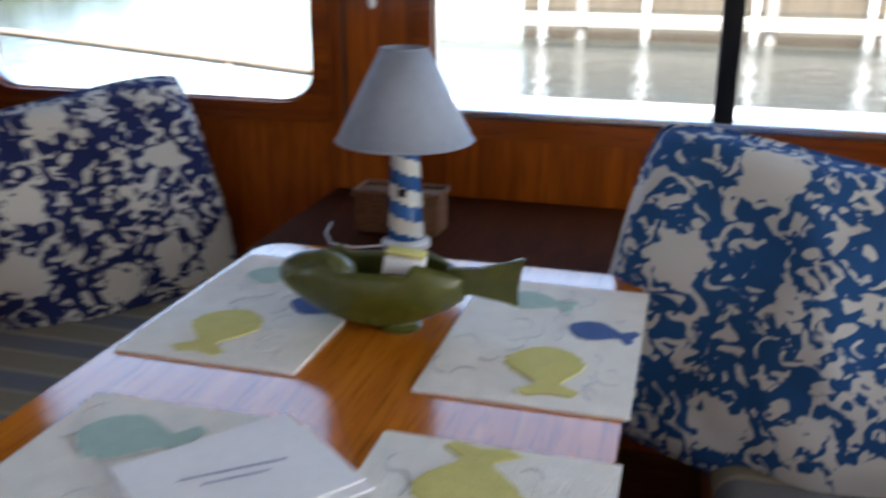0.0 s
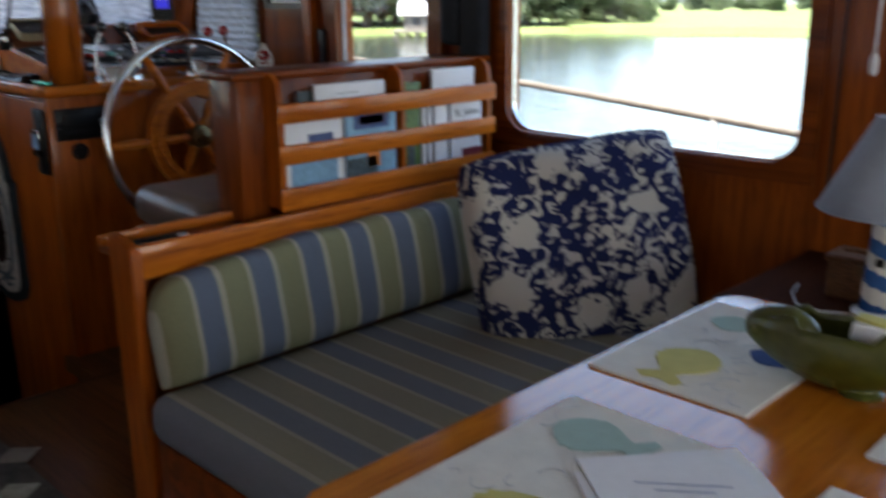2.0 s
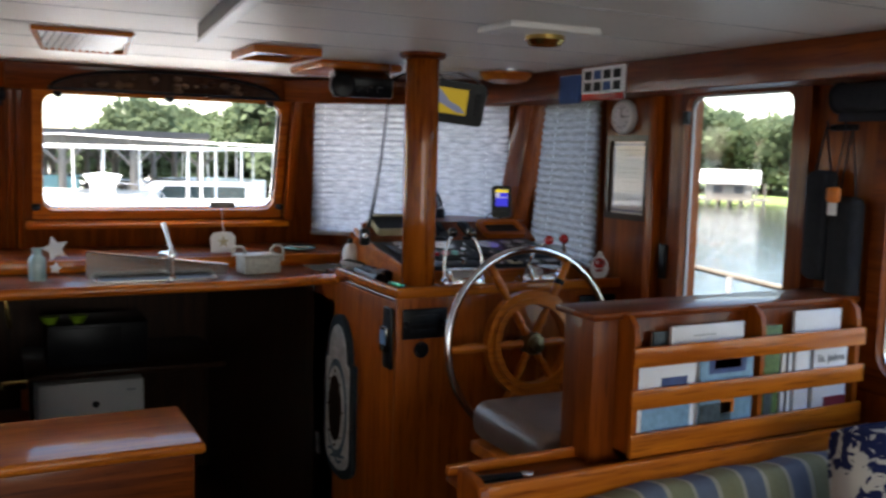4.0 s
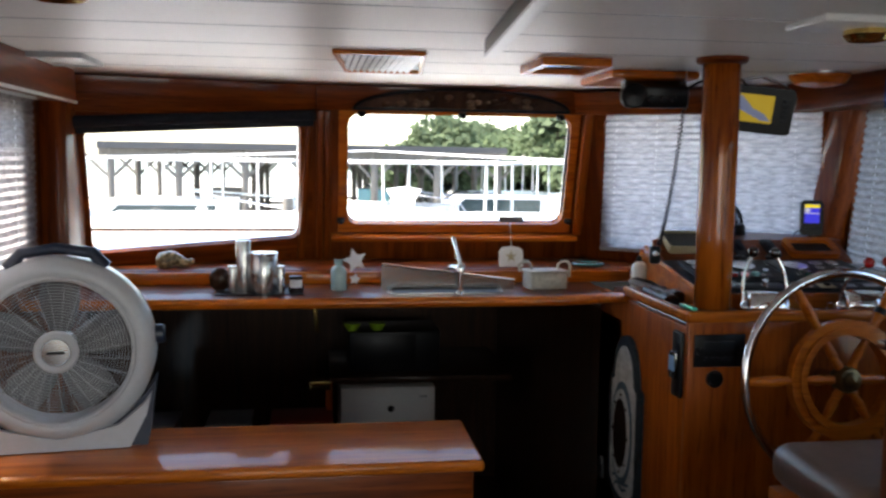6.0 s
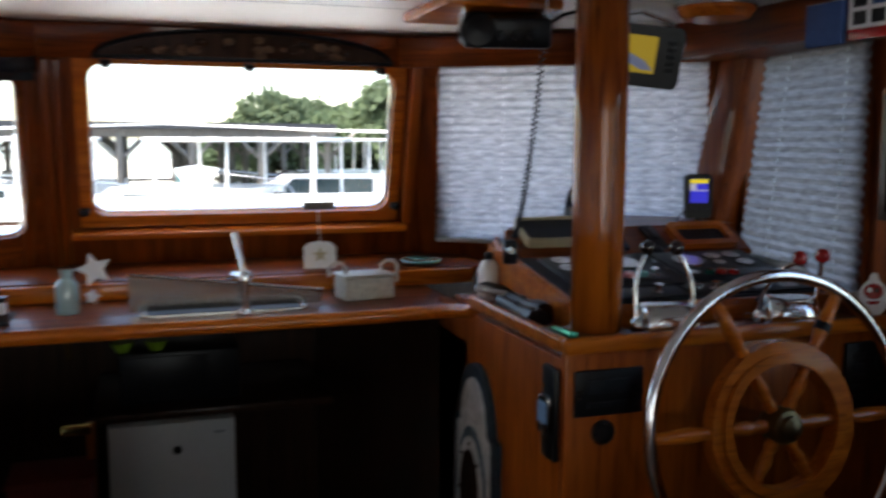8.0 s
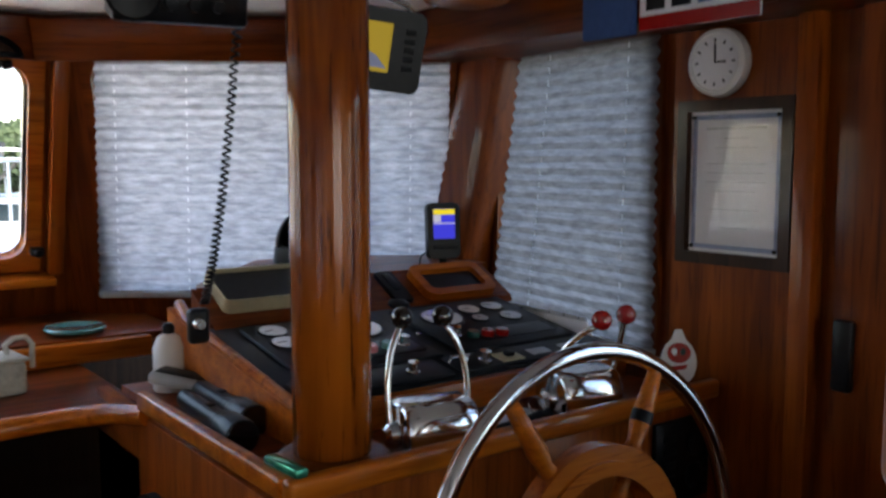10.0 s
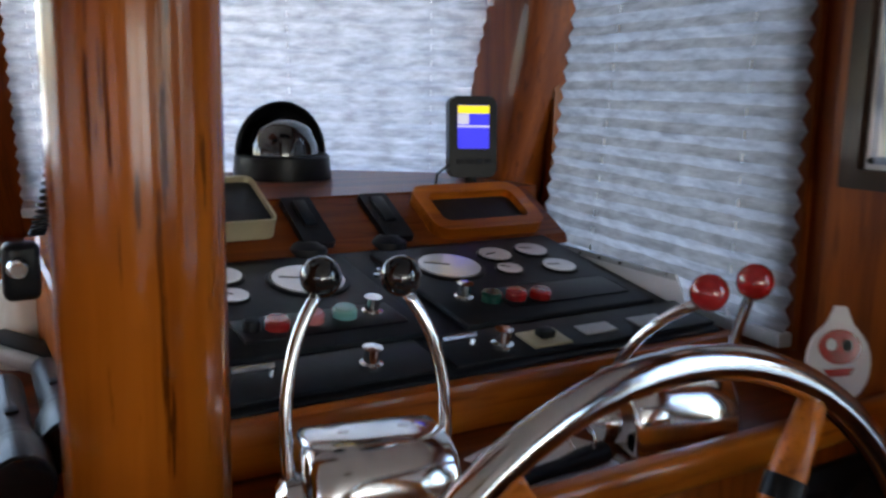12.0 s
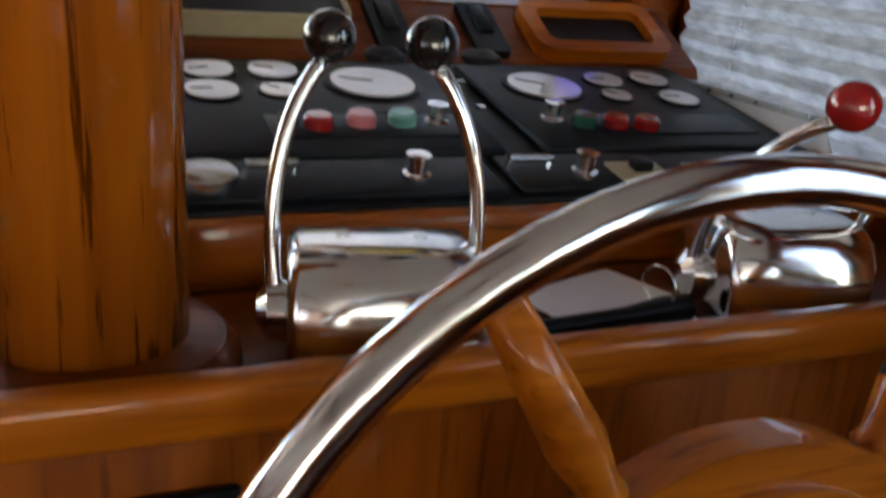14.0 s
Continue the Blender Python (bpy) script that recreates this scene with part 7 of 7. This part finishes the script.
# ---- outside: own decks ----
structure("side_deck", box(WX + 0.06, -2.0, 0.05, 3.4, 7.6, 0.12), NONSKID, "grey non-slip side deck")
structure("side_deck_port", box(PX - 0.8, -2.0, 0.05, PX - 0.06, 7.6, 0.12), NONSKID, "grey non-slip port side deck")
g = thing("deck_rail", "thin weathered rail on white posts along the side deck", "railing")
part("cap", tube([(3.33, 2.7, 0.85), (3.33, 2.9, 0.87), (3.33, 3.4, 0.91), (3.33, 4.4, 0.99), (3.25, 5.6, 1.06), (3.0, 7.2, 1.14)], 0.014, 10), GREY_TIMBER, g)
for y in (3.5, 5.2, 6.6):
    part("post", cyl((3.34 - max(0, y - 4.4) * 0.1, y, 0.12), (3.33 - max(0, y - 4.4) * 0.1, y, 0.91 + (y - 3.4) * 0.07), 0.014), GELCOAT, g)
part("bulwark_cap", box(3.25, -2.0, 0.79, 3.42, 2.75, 0.83, 0.01), GELCOAT, g, "white bulwark cap")
part("bulwark", box(3.3, -2.0, 0.05, 3.36, 2.75, 0.79, 0.005), GELCOAT, g)
g = thing("bow_rail", "white tube bow rail round the foredeck", "railing")
for z in (1.56,):
    part("rail", tube([(-1.5, 7.0, z), (-1.3, 8.6, z + 0.02), (-0.4, 10.4, z + 0.06), (0.8, 11.6, z + 0.12), (2.0, 10.4, z + 0.06), (2.9, 8.6, z + 0.02), (3.1, 7.0, z)], 0.009, 10), GELCOAT, g)
for x, y in ((-1.4, 7.6), (-0.3, 10.5), (1.9, 10.5), (3.0, 7.6)):
    part("post", cyl((x, y, 1.05), (x, y, 1.58), 0.01), GELCOAT, g)
g = thing("vent_cowl", "white cowl vent and hatch on the foredeck", "cowl vent")
part("cowl", lathe([(0.1, 0), (0.08, 0.1), (0.09, 0.2), (0.14, 0.28), (0.001, 0.3)], 20, m=Matrix.Translation((0.9, 9.2, 1.08))), GELCOAT, g)
part("hatch", box(0.4, 8.1, 1.08, 1.1, 8.7, 1.15, 0.02), GELCOAT, g)

# ---- water, shore, docks ----
WZ = -1.25
bm = bmesh.new()
bmesh.ops.create_grid(bm, x_segments=1, y_segments=1, size=3000, matrix=Matrix.Translation((0, 0, WZ)))
structure("water", bm, WATER, "pale rippled river water")


def shore(name, az0, az1, dist, depth, height, mat, label):
    """A low bank seen from the boat, between two bearings."""
    bm = bmesh.new()
    rows = []
    n = 60
    for i in range(n + 1):
        a = radians(az0 + (az1 - az0) * i / n)
        wob = 4 * noise.noise(Vector((i * 0.2, 3, dist)))
        rows.append([bm.verts.new(((dist + d + wob) * math.sin(a), (dist + d + wob) * math.cos(a), z)) for d, z in ((0, WZ - 0.1), (0.8, WZ + height), (depth * 0.5, WZ + height * 1.15), (depth, WZ + height * 1.6), (depth * 3, WZ + height * 1.7))])
    for a, b in zip(rows, rows[1:]):
        for k in range(4):
            bm.faces.new((a[k], a[k + 1], b[k + 1], b[k]))
    structure(name, bm, mat, label)


shore("ground_bank", 15, 66, 66, 20, 0.35, MARSH, "low grassy river bank")
shore("ground_marsh", 52, 120, 64, 40, 0.5, MARSH, "bright green marsh grass bank")
shore("ground_fore", -60, 16, 48, 20, 0.35, PALE_LOT, "pale shell lot behind the docks")


def tree_meshes(seed, h, spread):
    rnd = random.Random(seed)
    trunk = bmesh.new()
    tube([(0, 0, 0), (0.1, 0.05, h * 0.25), (0.05, 0.1, h * 0.5), (0, 0, h * 0.8)], [h * 0.035, h * 0.028, h * 0.02, h * 0.008], 7, bm=trunk)
    limbs = []
    for i in range(9):
        a = rnd.uniform(0, 6.28)
        z = h * rnd.uniform(0.3, 0.75)
        tip = Vector((math.cos(a) * spread * rnd.uniform(0.5, 0.9), math.sin(a) * spread * rnd.uniform(0.5, 0.9), z + h * rnd.uniform(0.08, 0.22)))
        tube([(0, 0, z), tip * 0.5 + Vector((0, 0, z * 0.5)), tip], [h * 0.012, h * 0.008, h * 0.003], 5, bm=trunk)
        limbs.append(tip)
    verts, faces = [], []
    clumps = limbs + [Vector((rnd.uniform(-0.35, 0.35) * spread, rnd.uniform(-0.35, 0.35) * spread, h * rnd.uniform(0.55, 0.95))) for _ in range(12)]
    for c in clumps:
        rr = spread * rnd.uniform(0.28, 0.45)
        for _ in range(95):
            d = Vector((rnd.gauss(0, 1), rnd.gauss(0, 1), rnd.gauss(0, 0.75))).normalized() * rr * rnd.uniform(0.45, 1.05)
            p = c + d
            s = h * rnd.uniform(0.026, 0.05)
            u = Vector((rnd.gauss(0, 1), rnd.gauss(0, 1), rnd.gauss(0, 1))).normalized()
            v = u.orthogonal().normalized()
            k = len(verts)
            verts += [p - u * s, p + v * s * 0.7, p + u * s, p - v * s * 0.7]
            faces.append((k, k + 1, k + 2, k + 3))
    crown = bpy.data.meshes.new("crown")
    crown.from_pydata([tuple(v) for v in verts], [], faces)
    tm = bpy.data.meshes.new("trunk")
    trunk.to_mesh(tm)
    trunk.free()
    tm.materials.append(BARK)
    return tm, crown


def tree(tm, crown, mat):
    g = thing("tree", "broad leafy shore tree", "tree", group="shore trees")
    t = new("trunk", tm)
    t.parent = g
    cm = crown.copy()
    cm.materials.append(mat)
    c = new("crown", cm)
    c.parent = g
    return g


TREES = [tree(*tree_meshes(3, 6.0, 2.6), FOLIAGE), tree(*tree_meshes(8, 5.0, 2.4), FOLIAGE_LITE), tree(*tree_meshes(15, 7.0, 2.4), FOLIAGE)]
rnd = random.Random(5)


def plant(az, dist, scale, which, first=[0, 0, 0]):
    a = radians(az)
    m = Matrix.Translation((dist * math.sin(a), dist * math.cos(a), WZ - 0.9 * scale)) @ pose(0, 0, 0, 0, 0, rnd.uniform(0, 360)) @ Matrix.Scale(scale, 4)
    if not first[which]:
        first[which] = 1
        TREES[which].matrix_world = m
    else:
        c = copy_thing(TREES[which], m)
        c.matrix_basis = m


for k in range(64):
    az = 30 + k * 0.42
    top = 7.0 if az < 44 else 7.0 - (az - 44) * 0.32
    plant(az + rnd.uniform(-0.3, 0.3), 72 + rnd.uniform(-2, 12), top / 5.6 * rnd.uniform(0.82, 1.1), rnd.choice((0, 1, 0)))
for k in range(60):
    plant(56 + k * 1.05 + rnd.uniform(-0.4, 0.4), 110 + rnd.uniform(-6, 14), 0.52 * rnd.uniform(0.8, 1.25), rnd.choice((0, 1)))
for k in range(44):
    az = 5.5 + k * 0.4
    plant(az + rnd.uniform(-0.3, 0.3), 51 + rnd.uniform(-1, 7), (0.64 + 0.028 * min(az, 15)) * rnd.uniform(0.85, 1.1), rnd.choice((0, 1, 1)))
plant(25, 60, 0.9, 2)


def dock_house():
    g = thing("dock_house", "grey timber boathouse on pilings with a pale metal roof", "boathouse", pose(43, 45.5, WZ, 0, 0, -48) @ Matrix.Scale(0.66, 4))
    part("platform", box(-3.4, -2, 0.5, 3.4, 2.2, 0.7), GREY_TIMBER, g)
    for x in range(7):
        for y in (-1.8, 2.0):
            part("piling", cyl((-3.2 + x * 1.05, y, -1), (-3.2 + x * 1.05, y, 0.55), 0.12, n=8), GREY_TIMBER, g)
    part("wall", box(-2.3, -1.4, 0.7, 2.0, 1.8, 2.2), GREY_TIMBER, g)
    for x in (-1.5, 0.4):
        part("window", box(x, -1.44, 1.2, x + 0.8, -1.4, 1.9), DARK_ROOF, g)
    part("roof", outline_prism([(-1.9, 2.1), (0.2, 3.3), (2.3, 2.1), (2.3, 2.25), (0.2, 3.45), (-1.9, 2.25)], 5.6, m=Matrix(((0, 1, 0, -2.9), (1, 0, 0, 0), (0, 0, 1, 0), (0, 0, 0, 1)))), TIN_ROOF, g, "pale metal gable roof")
    for x in (2.4, 3.2):
        part("post", cyl((x, -1.5, 0.6), (x, -1.5, 2.2), 0.08, n=8), GREY_TIMBER, g)


dock_house()


def covered_dock():
    g = thing("covered_dock", "long open boat shed, dark roof on braced posts", "boat shed")
    X0, X1 = -5.4, 5.6
    part("roof", outline_prism([(X0, 1.84), (X1, 1.84), (X1, 1.96), (X0, 1.99)], 14, m=Matrix.Translation((0, 27, 0))), DARK_ROOF, g, "dark corrugated shed roof")
    part("fascia", box(X0, 26.95, 1.8, X1, 27.0, 1.93), DARK_ROOF, g)
    for row, y in enumerate((27.2, 31.0, 35.0, 39.5)):
        part("plate_beam", box(X0, y - 0.07, 1.62, X1, y + 0.07, 1.84), GREY_TIMBER, g)
        for i in range(7):
            x = X0 + 0.3 + i * 1.75
            part("post", cyl((x, y, WZ - 1), (x, y, 1.84), 0.1, n=8), GREY_TIMBER, g)
            for side in (-0.75, 0.75):
                part("brace", cyl((x, y, 1.0), (x + side, y, 1.75), 0.05, n=6), GREY_TIMBER, g)
        part("walkway_rail", box(X0, y, -0.05, X1, y + 0.05, 0.05), GREY_TIMBER, g)
    part("deck", box(X0, 26, WZ + 0.5, X1, 28, WZ + 0.65), GREY_TIMBER, g)
    for i in range(5):
        x = X0 + 0.6 + i * 2.1
        part("locker", box(x, 28.2, WZ + 0.6, x + 0.9, 28.9, 0.5 + 0.25 * (i % 2), 0.03), (TEAL_GLASS, GREY_TIMBER, WHITE_PAINT)[i % 3], g)


covered_dock()


def boat(m, label, L=9.0, tower=True):
    g = thing("motor_boat", label, "boat", m, group="moored boats")
    hull = bmesh.new()
    rows = []
    for i in range(13):
        t = i / 12
        w = 1.45 * (1 - max(0, t - 0.45) ** 2 * 3.2)
        z = 0.95 + 0.45 * t * t
        rows.append([hull.verts.new(p) for p in ((-w, L * t, z), (-w * 0.82, L * t, 0), (0, L * t, -0.4 + 0.5 * t ** 3), (w * 0.82, L * t, 0), (w, L * t, z))])
    for a, b in zip(rows, rows[1:]):
        for k in range(4):
            hull.faces.new((a[k], a[k + 1], b[k + 1], b[k]))
        hull.faces.new((a[0], b[0], b[4], a[4]))
    hull.faces.new(rows[0])
    part("hull", hull, GELCOAT, g)
    part("cabin", outline_prism([(2.6, 0.95), (6.4, 1.15), (5.3, 1.9), (2.6, 1.9)], 2.0, m=Matrix(((0, 1, 0, -1.0), (1, 0, 0, 0), (0, 0, 1, 0), (0, 0, 0, 1)))), GELCOAT, g)
    for s in (-1, 1):
        part("window", outline_prism([(2.9, 1.35), (5.4, 1.4), (5.0, 1.78), (2.9, 1.78)], 0.02, m=Matrix(((0, 1, 0, s * 1.01 - 0.01), (1, 0, 0, 0), (0, 0, 1, 0), (0, 0, 0, 1)))), TINTED, g)
    part("windshield", box(-0.8, 0, 0, 0.8, 0.02, 0.55, m=pose(0, 5.85, 1.45, 52)), TINTED, g)
    part("hardtop", box(-1.1, 1.2, 2.75, 1.1, 4.6, 2.83, 0.03), GELCOAT, g)
    for x in (-1, 1):
        for y in (1.4, 3.0, 4.4):
            part("top_post", cyl((x, y, 1.0 if y < 2.5 else 1.9), (x * 0.95, y, 2.76), 0.03, n=8), GELCOAT, g)
    if tower:
        for x in (-1, 1):
            part("tower_leg", cyl((x, 1.6, 2.8), (x * 0.5, 2.4, 4.2), 0.024, n=8), GELCOAT, g)
            part("tower_leg", cyl((x, 4.2, 2.8), (x * 0.5, 3.4, 4.2), 0.024, n=8), GELCOAT, g)
        part("tower_top", box(-0.55, 2.3, 4.18, 0.55, 3.5, 4.22, 0.01), GELCOAT, g)
    for x in (-1, 1):
        part("bow_rail", tube([(x * 1.3, 4.8, 1.2), (x * 1.25, 5.2, 1.75), (x * 0.85, 7.2, 1.95), (0, L - 0.1, 2.1)], 0.02, 6), STEEL, g)


boat(pose(5.2, 19.5, WZ, 0, 0, 62), "white sport fishing boat with a pale hardtop", 9.0, False)
boat(pose(-8.0, 22.0, WZ, 0, 0, 80), "white fishing boat under the shed", 9.0, True)
boat(pose(10.0, 30.0, WZ, 0, 0, 100), "white motor boat at the far pier", 8.5, False)
boat(pose(1.0, 23.6, WZ, 0, 0, 88), "white cruiser moored along the shed pier", 7.0, False)
boat(pose(9.5, 27.0, WZ, 0, 0, 80), "low white motor boat beyond the bow", 8.0, False)
boat(pose(33.0, -14.0, WZ, 0, 0, 0), "white cruiser along the outer dock", 10.0, False)


def shed_pier():
    g = thing("pier", "grey timber pier with low rails and pilings before the shed", "pier")
    part("deck", box(-9.0, 20.6, -0.72, 3.2, 21.8, -0.6), GREY_TIMBER, g)
    for z in (-0.2, 0.12):
        part("rail", box(-9.0, 20.62, z, 3.2, 20.68, z + 0.07), GREY_TIMBER, g)
    for i in range(8):
        x = -8.8 + i * 1.7
        part("piling", cyl((x, 20.7, WZ - 1), (x, 20.7, 0.3 + 0.25 * (i % 3)), 0.11, n=10), GREY_TIMBER, g)
        part("cap", cyl((x, 20.7, 0.3 + 0.25 * (i % 3)), (x, 20.7, 0.4 + 0.25 * (i % 3)), 0.12, 0.03, n=10), WHITE_PAINT, g)
    for i, x in enumerate((-6.2, -3.4, -0.6)):
        part("dock_box", box(x, 21.1, -0.6, x + 1.0, 21.6, -0.05, 0.03), (WHITE_PAINT, GREY_TIMBER, WHITE_PAINT)[i], g)


shed_pier()


def finger_dock():
    g = thing("floating_dock", "grey floating dock with tall pilings", "dock")
    part("deck", box(26, -22, WZ + 0.35, 28.4, 12, WZ + 0.55), GREY_TIMBER, g)
    for y in range(-20, 14, 5):
        part("piling", cyl((26.2, y, WZ - 1), (26.2, y, WZ + 2.2), 0.16, n=8), GREY_TIMBER, g)
        part("cap", cyl((26.2, y, WZ + 2.2), (26.2, y, WZ + 2.35), 0.17, 0.03, n=8), WHITE_PAINT, g)


finger_dock()


def outer_shed():
    g = thing("boat_shed", "long brown timber boat shed behind the outer dock", "boat shed")
    part("wall", box(39.0, -26.0, WZ - 1, 39.4, 9.0, 4.6), BROWN_TIMBER, g)
    part("roof", outline_prism([(38.0, 4.5), (47.0, 6.6), (47.0, 6.8), (38.0, 4.7)], 36.0, m=Matrix.Translation((0, -26.5, 0))), DARK_ROOF, g)
    part("side_wall", box(39.4, 8.7, WZ - 1, 46.5, 9.0, 4.6), BROWN_TIMBER, g)
    for k in range(9):
        part("post", cyl((38.6, -25.5 + k * 4.2, WZ - 1), (38.6, -25.5 + k * 4.2, 4.5), 0.14, n=8), WHITE_PAINT, g)


outer_shed()
